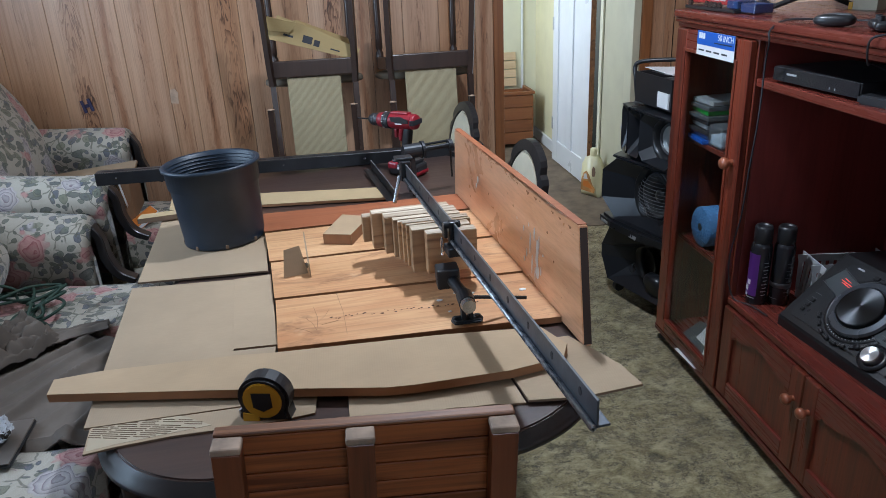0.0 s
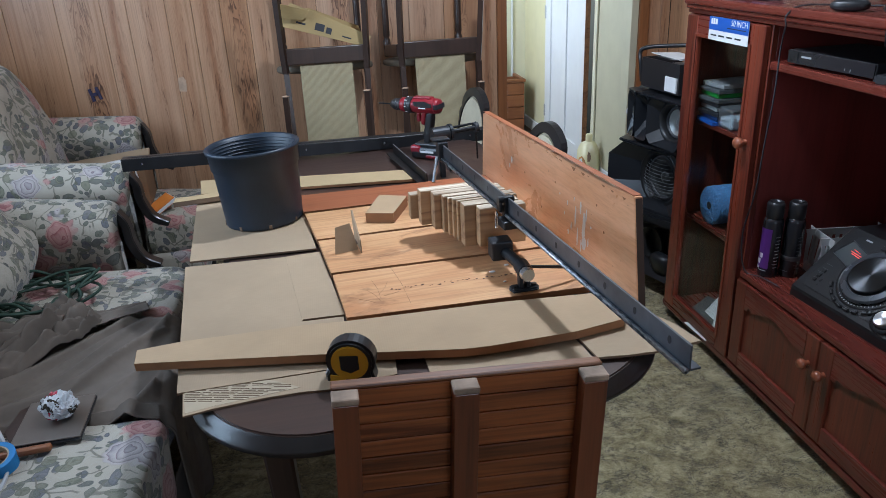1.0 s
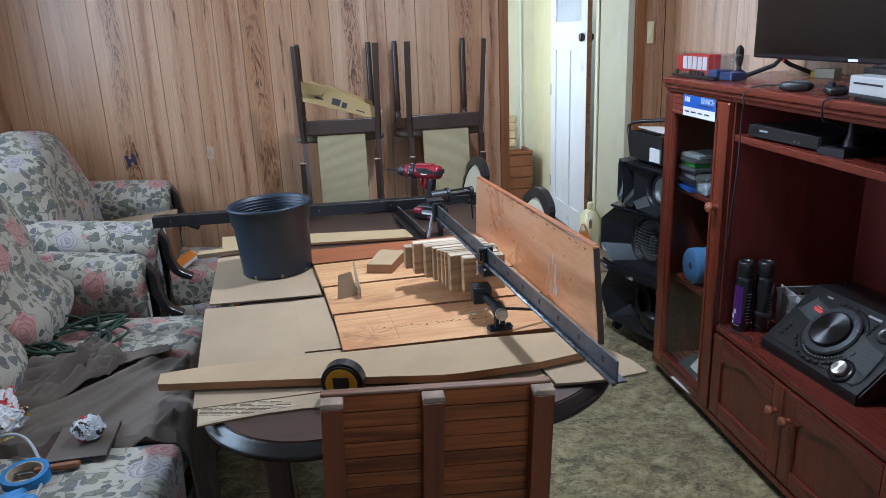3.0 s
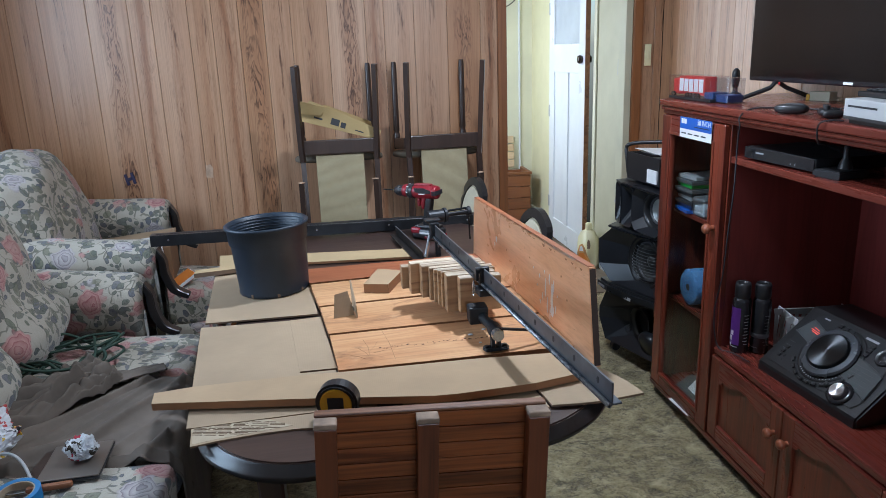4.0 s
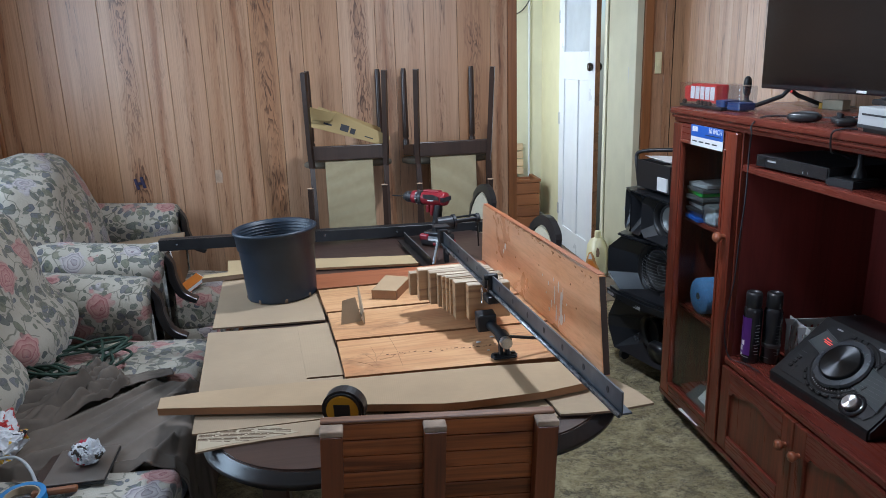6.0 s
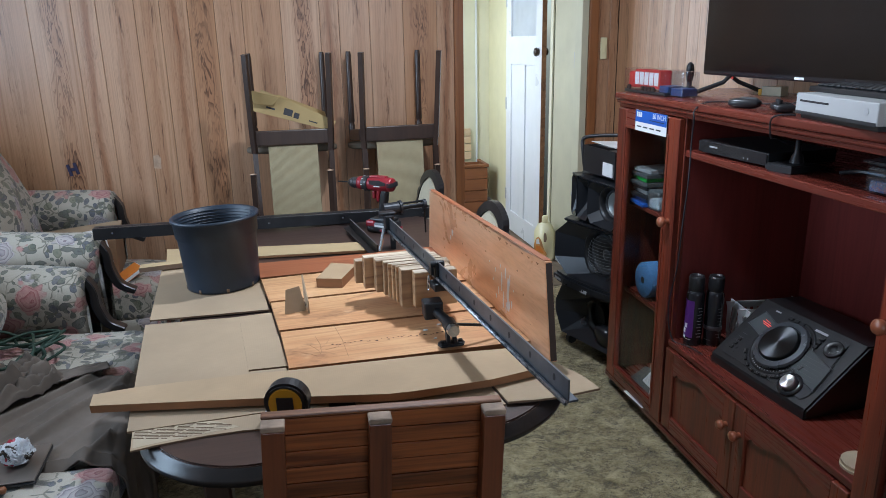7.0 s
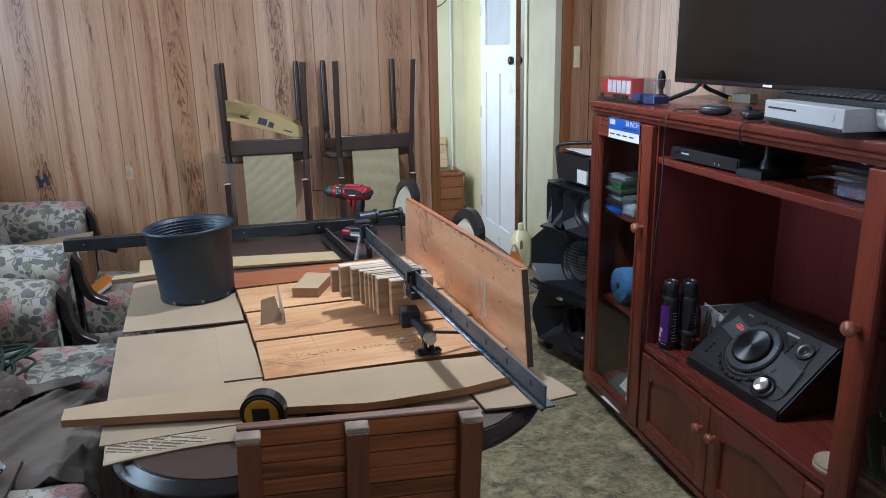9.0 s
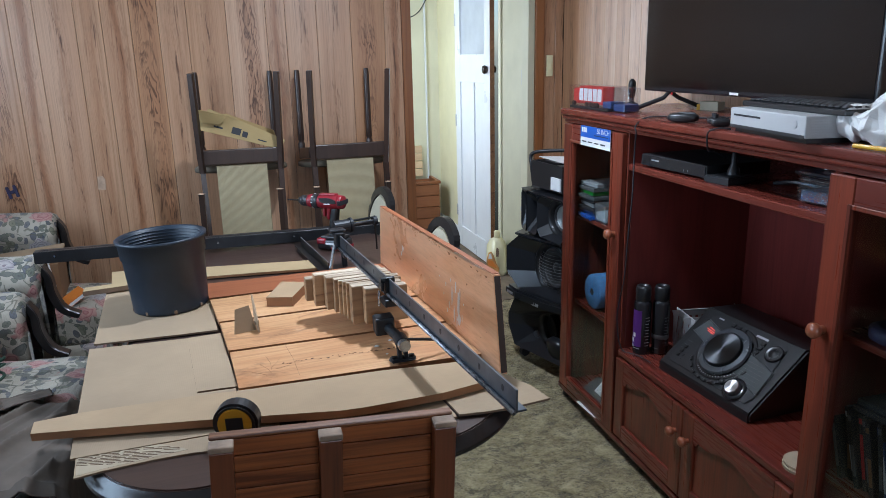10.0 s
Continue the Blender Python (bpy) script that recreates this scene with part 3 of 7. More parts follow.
M_STEEL = plain("black_steel", (0.055, 0.056, 0.06), 0.34, 0.75, dirt=0.4, bump=0.25)
M_BRIGHT = plain("bright_steel", (0.55, 0.57, 0.6), 0.25, 1.0, dirt=0.3)
M_RAIL = plain("oiled_grey_steel", (0.15, 0.165, 0.19), 0.42, 0.7, dirt=0.75, scale=30, bump=0.3)
M_CAST = plain("black_cast_iron", (0.018, 0.02, 0.024), 0.45, 0.3, dirt=0.2)
M_SPK = plain("satin_black_plastic", (0.013, 0.014, 0.017), 0.3, dirt=0.1, bump=0.05)
M_BLACK = plain("black_plastic", (0.021, 0.021, 0.023), 0.36)
M_GLOSSBLACK = plain("gloss_black_plastic", (0.02, 0.02, 0.023), 0.16, dirt=0.05, bump=0.02)
M_CHAR = plain("charcoal_plastic", (0.035, 0.036, 0.04), 0.45)
M_GREYP = plain("grey_plastic", (0.1, 0.105, 0.11), 0.4)
M_CRIMSON = plain("crimson_plastic", (0.24, 0.011, 0.02), 0.36)
M_RED = plain("red_plastic", (0.4, 0.016, 0.02), 0.4)
M_YELLOW = plain("yellow_plastic", (0.7, 0.4, 0.02), 0.4)
M_BLUE = plain("blue_masking_tape", (0.03, 0.2, 0.48), 0.55)
M_MAT = dimpled("blue_foam", (0.13, 0.3, 0.62))
M_CREAMFAB = plain("cream_upholstery", (0.58, 0.52, 0.38), 0.9, scale=60, bump=0.3)
M_CLOTH = plain("grey_brown_cotton", (0.135, 0.107, 0.084), 0.9, scale=50, dirt=0.25, bump=0.3)
M_WHITEP = plain("white_plastic", (0.45, 0.455, 0.46), 0.35, dirt=0.05)
M_PAPER = plain("white_paper", (0.75, 0.75, 0.74), 0.8, dirt=0.1)
M_GREEN = plain("green_plastic", (0.04, 0.32, 0.05), 0.4)
M_ROPE = plain("dark_green_cord", (0.02, 0.045, 0.028), 0.7)
M_INK = plain("dark_ink", (0.02, 0.02, 0.025), 0.6)
M_PURPLE = plain("purple_print", (0.1, 0.025, 0.2), 0.35)
M_BLUEPRINT = plain("blue_print", (0.02, 0.1, 0.45), 0.5)
M_DEEPBLUE = plain("deep_blue_card", (0.02, 0.05, 0.16), 0.4)
M_REDPRINT = plain("red_print", (0.55, 0.03, 0.03), 0.5)
M_GLASS = clear("cabinet_glass", (0.93, 0.95, 0.94))
M_STEREO = plain("stereo_black", (0.014, 0.014, 0.015), 0.32)
M_CLEAR = clear("clear_plastic", (0.9, 0.92, 0.95), 0.14, 0.15)
M_TUB = clear("blue_tinted_plastic", (0.78, 0.87, 0.97), 0.12, 0.25)
M_MILKY = clear("milky_plastic", (0.8, 0.85, 0.92), 0.3, 0.4)
M_ORANGE = plain("orange_print", (0.7, 0.22, 0.03), 0.5)
M_LAPTOP = plain("brushed_grey_metal", (0.22, 0.188, 0.16), 0.35, 0.6)
M_BROWNBOX = cardboard("brown_card", (0.22, 0.12, 0.058))
M_SILVER = plain("silver_plastic", (0.5, 0.51, 0.53), 0.3, 0.35)
M_SCREEN = plain("tv_screen", (0.005, 0.0045, 0.0045), 0.2, dirt=0.05, bump=0.0, Specular_IOR_Level=0.5)
M_DARKBLUE = plain("dark_blue_wood_letter", (0.04, 0.035, 0.085), 0.6)
M_CRATE = wood("honey_pine_box", (0.25, 0.095, 0.035), (0.13, 0.045, 0.018), "x", 0.45)
M_BOTTLE = plain("cream_bottle_plastic", (0.82, 0.76, 0.47), 0.3, dirt=0.08)
M_PEACH = plain("peach_label", (0.8, 0.4, 0.13), 0.45, dirt=0.5, scale=50)
M_LAMPGLOW = glow("lamp_diffuser", (1.0, 0.94, 0.86), 2.0)

# ---- the room ----
XW, XE, YN, YS, ZC = -1.765, 1.88, 3.66, -2.6, 2.45
DOOR_X0, DOOR_X1, DOOR_H = 0.97, 1.66, 2.06


def structure(name, bm, material, label, category, smooth=False):
    return tagged(part(name, bm, material, None, label, smooth), label, category, "", "structure")


# floor: a shag carpet with uneven pile where it shows
def carpet_height(x, y):
    p = Vector((x, y, 0))
    return 0.004 * noise.noise(p * 26) + 0.003 * noise.noise(p * 61) + 0.003 * noise.noise(p * 9)


def carpet_sheet(u, v):
    x, y = XW - 0.1 + u * (XE - XW + 0.2), YS - 0.1 + v * (YN + 0.06 - YS + 0.1)
    return (x, y, carpet_height(x, y) - 0.006)


structure("floor", grid(carpet_sheet, 250, 420), M_CARPET, "beige-olive shag carpet, trodden and blotchy", "carpet", True)
structure("ceiling", box(XW - .1, XE + .1, YS - .1, YN + .1, ZC, ZC + .08), M_CEIL, "plain white painted ceiling", "ceiling")

wall_n = thing("wall_north", "wood-grain panelled wall with vertical grooves", "wall", kind="structure")
part("wall_core", join(box(XW - .1, DOOR_X0 - .004, YN + .012, YN + .1, 0, ZC), box(DOOR_X1 + .004, XE + .1, YN + .012, YN + .1, 0, ZC),
                       box(DOOR_X0 - .004, DOOR_X1 + .004, YN + .012, YN + .1, DOOR_H, ZC)), M_DARKWOOD, wall_n)
wall_e = thing("wall_east", "pale wood-grain panelled wall behind the television cabinet", "wall", kind="structure")
part("wall_core", box(XE + .012, XE + .1, YS - .1, YN + .012, 0, ZC), M_DARKWOOD, wall_e)
wall_w = thing("wall_west", "wood-grain panelled wall with a wide window above the sofa", "wall", kind="structure")
y0, y1, z0, z1 = WINDOW_W
part("wall_core", join(box(XW - .1, XW - .012, YS - .1, y0, 0, ZC), box(XW - .1, XW - .012, y1, YN + .012, 0, ZC),
                       box(XW - .1, XW - .012, y0, y1, 0, z0), box(XW - .1, XW - .012, y0, y1, z1, ZC)), M_DARKWOOD, wall_w)
structure("wall_south", join(box(XW - .1, 0, YS - .1, YS, 0, ZC), box(1.5, XE + .1, YS - .1, YS, 0, ZC), box(0, 1.5, YS - .1, YS, 0, 1.1), box(0, 1.5, YS - .1, YS, 2.1, ZC)), M_PANEL, "wood-grain panelled wall behind the camera, with an added window", "wall")
# unseen window, added as an opening for the back fill
ws = thing("added_back_window", "added timber-framed window behind the camera, framing the back fill light", "window", kind="structure")
part("window_frame", join(box(-.05, .01, YS - .09, YS + .012, 1.05, 2.15), box(1.49, 1.55, YS - .09, YS + .012, 1.05, 2.15), box(.01, 1.49, YS - .09, YS + .012, 2.09, 2.15), box(.01, 1.49, YS - .09, YS + .03, 1.05, 1.11)), M_TRIM, ws)
wp = part("pane", box(.012, 1.488, YS - .052, YS - .048, 1.112, 2.088), M_GLASS, ws)
wp.visible_shadow = False

# trim round the hall doorway and in the corners
structure("trim", box(DOOR_X0 - .05, DOOR_X0, YN - .018, YN + .1, 0, DOOR_H, .004), M_TRIM, "varnished timber architrave of the hall opening", "trim")
structure("trim", box(DOOR_X1, DOOR_X1 + .0405, YN - .004, YN + .1, 0, DOOR_H, .003), M_OLIVE, "pale painted edge of the hall opening", "trim")
structure("trim", box(DOOR_X1 + .041, DOOR_X1 + .095, YN - .018, YN + .1, 0, DOOR_H, .004), M_TRIM, "varnished timber architrave of the hall opening", "trim")
structure("trim", box(DOOR_X0 - .05, DOOR_X1 + .095, YN - .018, YN + .1, DOOR_H, DOOR_H + .09, .004), M_TRIM, "varnished timber head of the hall opening", "trim")
structure("trim", box(XW, XW + .022, YN - .022, YN, 0, ZC, .005), M_TRIM, "varnished corner bead", "trim")
structure("baseboard", box(XW, DOOR_X0 - .05, YN - .014, YN, 0, .07, .003), M_TRIM, "varnished timber skirting", "baseboard")

# window over the sofa
win = thing("window_1", "wide timber-framed window above the sofa", "window", kind="structure")
fr = part("window_frame", join(box(XW - .09, XW + .012, y0 - .05, y0 + .01, z0 - .05, z1 + .05), box(XW - .09, XW + .012, y1 - .01, y1 + .05, z0 - .05, z1 + .05),
                               box(XW - .09, XW + .012, y0 + .01, y1 - .01, z1 - .01, z1 + .05), box(XW - .09, XW + .03, y0 + .01, y1 - .01, z0 - .05, z0 + .01),
                               box(XW - .07, XW - .03, (y0 + y1) / 2 - .025, (y0 + y1) / 2 + .025, z0 + .01, z1 - .01)), M_TRIM, win)
for a, b in ((y0 + .012, (y0 + y1) / 2 - .027), ((y0 + y1) / 2 + .027, y1 - .012)):
    pane = part("pane", box(XW - .052, XW - .048, a, b, z0 + .012, z1 - .012), M_GLASS, win)
    pane.visible_shadow = False

# ceiling lamp, out of view over the near side of the room
lamp = thing("ceiling_light", "round frosted ceiling light, switched on", "lamp", pose(.55, 1.85, ZC))
part("base", cyl((0, 0, -.02), (0, 0, 0), .19, seg=40), M_WHITEP, lamp)
part("diffuser", lathe([(.17, -.02), (.165, -.05), (.12, -.085), (0, -.098)], 40), M_LAMPGLOW, lamp, smooth=True)

# ---- hall beyond the doorway ----
HX0, HX1, HY1 = 0.25, 1.76, 6.0
structure("hall_floor", box(HX0 - .1, HX1 + .1, YN + .06, HY1 + .1, -.05, -.001), M_HALLFLOOR, "short brown hall carpet", "carpet")
structure("hall_ceiling", box(HX0 - .1, HX1 + .1, YN + .1, HY1 + .1, ZC, ZC + .08), M_CEIL, "white hall ceiling", "ceiling")
structure("hall_wall_far", box(HX0 - .1, HX1 + .1, HY1, HY1 + .1, 0, ZC), M_HALLFAR, "cream-yellow painted hall wall", "wall")
structure("hall_wall_east", join(box(HX1, HX1 + .1, YN + .1, 4.42, 0, ZC), box(HX1, HX1 + .1, 5.22, HY1, 0, ZC), box(HX1, HX1 + .1, 4.42, 5.22, 2.04, ZC)),
          M_OLIVE, "pale green-cream painted hall wall", "wall")
structure("hall_wall_west", join(box(HX0 - .1, HX0, YN + .1, 4.4, 0, ZC), box(HX0 - .1, HX0, 5.4, HY1, 0, ZC), box(HX0 - .1, HX0, 4.4, 5.4, 0, .95), box(HX0 - .1, HX0, 4.4, 5.4, 2.1, ZC)),
          M_HALLWALL, "yellow painted hall wall, out of view, with an added window", "wall")
structure("hall_wall_back", box(1.86, 3.1, 4.3, 4.38, 0, ZC), M_HALLWALL, "painted side wall of the next room", "wall")
structure("next_room_wall", box(2.6, 2.7, 4.38, 6.0, 0, ZC), M_HALLWALL, "painted wall of the next room", "wall")
structure("hall_wall_lining", box(HX1 - .012, HX1 - .002, 5.25, HY1, 0.09, ZC), M_HALLWALL, "pale yellow boarded wall past the white door", "wall")
structure("baseboard", box(HX1 - .03, HX1 - .012, 5.25, HY1, 0, .09, .004), M_WHITE, "white painted skirting", "baseboard")
structure("baseboard", box(HX0, HX1 - .03, HY1 - .018, HY1, 0, .09, .004), M_WHITE, "white painted skirting", "baseboard")
structure("baseboard", box(HX1 - .016, HX1, YN + .1, 4.37, 0, .09, .004), M_WHITE, "white painted skirting", "baseboard")
# unseen window added as an opening for the hall's fill light
hw = thing("added_hall_window", "added hall window, out of view, framing the hall fill light", "window", kind="structure")
part("window_frame", join(box(HX0 - .08, HX0 + .01, 4.36, 4.42, .91, 2.14), box(HX0 - .08, HX0 + .01, 5.38, 5.44, .91, 2.14),
                          box(HX0 - .08, HX0 + .01, 4.42, 5.38, 2.08, 2.14), box(HX0 - .08, HX0 + .01, 4.42, 5.38, .91, .97)), M_WHITE, hw)
hp = part("pane", box(HX0 - .05, HX0 - .046, 4.425, 5.375, .975, 2.075), M_GLASS, hw)
hp.visible_shadow = False


def white_door():
    """An old high-waisted door with a pane above two tall panels, standing ajar."""
    w, h, t = .765, 2.02, .036
    d = thing("door_1", "white painted panelled door with a frosted top pane, standing ajar", "door", pose(1.69, 5.205, .008, 0, 0, -88.4), kind="structure")
    f = -t / 2
    frame = bmesh.new()
    for b in ((0, .11, 0, h), (w - .11, w, 0, h)):
        box(b[0], b[1], f, -f, b[2], b[3], .002, 1, frame)
    for a, b in ((0, .16), (1.3, 1.5), (h - .12, h)):
        box(.11, w - .11, f + .0005, -f - .0005, a, b, .002, 1, frame)
    box(w / 2 - .045, w / 2 + .045, f + .0005, -f - .0005, .16, 1.3, .002, 1, frame)
    part("door_frame", frame, M_WHITE, d)
    for a, b in ((.11, w / 2 - .045), (w / 2 + .045, w - .11)):
        part("panel", box(a - .002, b + .002, f + .012, -f - .012, .158, 1.302), M_WHITE, d)
    part("pane", box(.108, w - .108, -.003, .003, 1.498, h - .118), M_FROST, d)
    part("door_edge", box(w + .0005, w + .003, f + .002, -f - .002, .01, h - .01), M_CHAIRTOP, d, "bare timber edge of the door")
    for s in (-1, 1):
        kn = part("door_knob", moved(lathe([(.026, 0), (.026, .006), (.011, .01), (.011, .03), (.024, .036), (.03, .05), (.024, .064), (0, .068)], 24),
                  pose(w - .06, s * -f * -1, 1.395, 90 if s < 0 else -90)), M_KNOB, d, "dark brown door knob", True)
    for z in (.28, 1.0, 1.76):
        part("hinge", box(-.006, .02, f - .004, f + .002, z - .045, z + .045, .002, 1), M_SILVER, d)
    return d


M_KNOB = plain("dark_bakelite", (0.03, 0.017, 0.012), 0.2)
M_FROST = plain("frosted_pane", (0.72, 0.77, 0.82), 0.35, dirt=0.1, Transmission_Weight=0.35)
white_door()
for y in (4.42, 5.22):
    structure("trim", box(HX1 - .014, HX1 - .003, y - .05 if y < 5 else y, y if y < 5 else y + .06, 0, 2.1, .003), M_HALLFAR, "painted door architrave", "trim")
structure("trim", cyl((1.63, HY1 - .012, 0.1), (1.63, HY1 - .012, ZC), .009, seg=10), M_WHITE, "pale painted conduit", "trim")
cab_w = thing("hall_cable", "thin dark cable hanging across the hall wall", "cable")
part("cord", tube(curve_pts([(1.2, HY1 - .01, 1.98), (1.4, HY1 - .012, 1.83), (1.56, HY1 - .012, 1.86), (1.66, HY1 - .03, 2.0)]), .004, 6), M_INK, cab_w)

# white strip painted in for daylight by the opening, and the light switches
day_strip = thing("daylight_strip", "white strip standing in for daylight on the hall wall", "paper")
part("sheet", box(HX1 - .006, HX1 - .003, 3.885, 3.96, 1.42, 2.05), M_PAPER, day_strip)
sw2 = thing("light_switch", "white plastic light switch on the hall wall", "switch", group="light switches")
part("plate", box(HX1 - .009, HX1 - .001, 3.93, 4.0, 1.31, 1.405, .003), M_WHITEP, sw2)
part("rocker", box(HX1 - .013, HX1 - .009, 3.955, 3.975, 1.335, 1.375, .002), M_WHITEP, sw2)
sw1 = thing("light_switch", "cream light switch on the panelled wall beside the doorway", "switch", group="light switches")
part("plate", box(1.773, 1.812, YN - .012, YN - .002, 1.37, 1.49, .003), M_BOTTLE, sw1)
part("rocker", box(1.785, 1.8, YN - .017, YN - .012, 1.41, 1.45, .002), M_BOTTLE, sw1)

# pine box in the hall
chest = thing("toy_box", "honey pine box standing open in the hall", "box", pose(1.44, 5.80, .0))
for i in range(4):
    z = .03 + i * .1
    part("slat", box(-.2, .2, -.15, -.132, z, z + .094, .003), M_CRATE, chest)
    part("slat", box(.182, .2, -.131, .13, z, z + .094, .003), M_CRATE, chest)
    part("slat", box(-.2, -.182, -.131, .13, z, z + .094, .003), M_CRATE, chest)
part("back_panel", box(-.2, .2, .131, .148, .03, .43, .003), M_CRATE, chest)
part("rim", join(box(-.21, .21, -.16, -.13, .43, .455, .004), box(.18, .21, -.128, .15, .43, .455, .004), box(-.21, -.18, -.128, .15, .43, .455, .004)), M_CRATE, chest)
part("bottom", box(-.18, .18, -.13, .13, .03, .045), M_CRATE, chest)
for i in range(4):
    part("lid_slat", moved(box(-.16, .13, 0, .015, i * .07, i * .07 + .064, .003), pose(0, .15, .456, -6)), M_PALEPINE, chest, "pale slatted lid" if i == 0 else "")

# detergent bottle on the floor by the doorway
bot = thing("detergent_bottle", "cream plastic detergent bottle with an orange label", "bottle", pose(1.685, 4.275, 0, 0, 0, -62))
sil = [(-.075, 0), (.075, 0), (.078, .03), (.078, .15), (.07, .2), (.045, .245), (.02, .262), (-.02, .262), (-.045, .25), (-.074, .2), (-.078, .15), (-.078, .03)]
b = prism(sil, -.038, .038, .012)
part("body", moved(b, pose(0, 0, 0, 90)), M_BOTTLE, bot, smooth=True)
part("handle_hole", moved(prism([(.028, .135), (.05, .14), (.056, .165), (.05, .195), (.034, .205), (.026, .18)], .0385, .0395), pose(0, 0, 0, 90)), M_CARDEDGE, bot)
part("cap", lathe([(.022, .262), (.022, .305), (.016, .312), (0, .312)], 20), M_BOTTLE, bot, smooth=True)
part("label", moved(prism([(-.068, .03), (.05, .028), (.058, .055), (.03, .085), (.005, .14), (-.02, .165), (-.045, .15), (-.064, .1)], .0385, .0393), pose(0, 0, 0, 90)), M_PEACH, bot, "peach and orange label")
part("label_picture", moved(prism([(-.05, .06), (.035, .052), (.02, .075), (-.005, .1), (-.045, .095)], .0395, .0402), pose(0, 0, 0, 90)), M_ORANGE, bot)
part("label_band", moved(prism([(-.045, .108), (-.008, .112), (-.022, .15), (-.04, .14)], .0395, .0402), pose(0, 0, 0, 90)), M_PAPER, bot)

# wall lamp and small things on the panelled wall
wl = thing("wall_lamp", "small glass and metal wall lamp fitting", "lamp", pose(-.37, YN - .001, 1.87))
part("back_plate", cyl((0, 0, 0), (0, -.012, 0), .035, seg=24), M_SILVER, wl)
part("arm", tube(curve_pts([(0, -.01, 0), (.01, -.05, -.02), (.03, -.07, -.045)]), .006, 8), M_SILVER, wl)
part("drop", moved(lathe([(0, -.02), (.012, -.01), (.02, 0), (.013, .012), (.004, .02)], 16), pose(.03, -.07, -.06)), M_CLEAR, wl, smooth=True)
part("drop", moved(lathe([(0, -.02), (.01, -.01), (.016, 0), (.01, .012), (.004, .02)], 16), pose(-.02, -.04, -.04)), M_CLEAR, wl, smooth=True)
let = thing("wall_letter", "dark blue wooden letter H stuck on the panelling", "letter", pose(-1.105, YN - .002, .885, 90, 0, -10))
part("letter", moved(join(box(-.035, -.014, -.042, .042, 0, .009, .002), box(.014, .035, -.042, .042, 0, .009, .002), box(-.0139, .0139, -.011, .011, 0, .009, .002)), pose(0, 0, 0, 0, 0, 14) @ Matrix.Scale(.74, 4)), M_DARKBLUE, let)
lt = thing("wall_patch", "pale bare patch on the panelling", "patch", pose(-.69, YN - .0015, .9, 90))
part("patch", prism([(-.02, -.03), (.016, -.034), (.02, .02), (.008, .04), (-.017, .036)], 0, .0012), M_BAREPLY, lt)

# ---- television cabinet ----
CX, CB = 1.335, 1.865          # front and back
CY0, CY1 = 0.50, 2.405          # ends
CTOP = 1.28


def raised_frame(door, y0, y1, z0, z1, x, t, sw, rail_t, rail_b, arch=0.0):
    """Stiles and rails of a door in the plane x; the top rail may have a scalloped lower edge."""
    part("stile", box(x, x + t, y0, y0 + sw, z0, z1, .003, 1), M_CAB, door)
    part("stile", box(x, x + t, y1 - sw, y1, z0, z1, .003, 1), M_CAB, door)
    part("rail", box(x + .0005, x + t - .0005, y0 + sw + .0003, y1 - sw - .0003, z0, z0 + rail_b, .002, 1), M_CABX, door)
    if arch:
        a, b = y0 + sw + .0003, y1 - sw - .0003
        pts, n = [(a, z1), (a, z1 - rail_t - arch)], 24
        for i in range(1, n):
            s = i / n
            k = abs(s - .5) * 2
            d = rail_t + arch * (1 if k > .86 else .62 if k > .8 else .5 * (.5 - .5 * math.cos(math.pi * k / .8)) * 1.6)
            pts.append((a + (b - a) * s, z1 - d))
        pts += [(b, z1 - rail_t - arch), (b, z1)]
        p = prism(pts, 0, t - .001)
        part("arched_rail", moved(p, Matrix(((0, 0, 1, x + .0005), (1, 0, 0, 0), (0, 1, 0, 0), (0, 0, 0, 1)))), M_CABX, door, "rail with a scalloped lower edge")
    else:
        part("rail", box(x + .0005, x + t - .0005, y0 + sw + .0003, y1 - sw - .0003, z1 - rail_t, z1, .002, 1), M_CABX, door)


def wooden_knob(parent, x, y, z, s=1.0):
    k = lathe([(0, .034 * s), (.012 * s, .033 * s), (.017 * s, .026 * s), (.015 * s, .016 * s), (.008 * s, .01 * s), (.009 * s, 0)], 18)
    return part("knob", moved(k, pose(x, y, z, 0, -90)), M_KNOBWOOD, parent, "turned wooden knob", True)


cab = thing("tv_cabinet", "red mahogany-stained timber television cabinet with glazed side doors", "cabinet", group="")
P = [1.905, 0.975]             # faces of the middle bay
part("top", box(CX - .028, CB, CY0 - .03, CY1 + .009, CTOP - .026, CTOP, .007, 3), M_CABX, cab)
part("cornice", join(box(CX - .02, CB - .01, CY0 - .018, CY1 + .006, CTOP - .041, CTOP - .0265, .005, 2), box(CX - .01, CB - .01, CY0 - .008, CY1 + .003, CTOP - .056, CTOP - .0415, .004, 2)), M_CABX, cab)
part("side_panel", box(CX, CB, CY1 - .022, CY1, .04, CTOP - .0565, .002), M_CAB, cab)
part("side_panel", box(CX, CB, CY0, CY0 + .022, .04, CTOP - .0565, .002), M_CAB, cab)
part("divider", box(CX + .024, CB, P[0], P[0] + .022, .04, CTOP - .0565, .002), M_CABDARK, cab)
part("divider", box(CX + .024, CB, P[1] - .022, P[1], .04, CTOP - .0565, .002), M_CABDARK, cab)
part("divider_edge", box(CX + .004, CX + .0235, P[0] - .001, P[0] + .023, .04, CTOP - .0565, .002), M_CAB, cab)
part("divider_edge", box(CX + .004, CX + .0235, P[1] - .023, P[1] + .001, .04, CTOP - .0565, .002), M_CAB, cab)
part("back_panel", box(CB - .008, CB - .001, CY0 + .023, CY1 - .023, .05, CTOP - .058), M_CABDARK, cab)
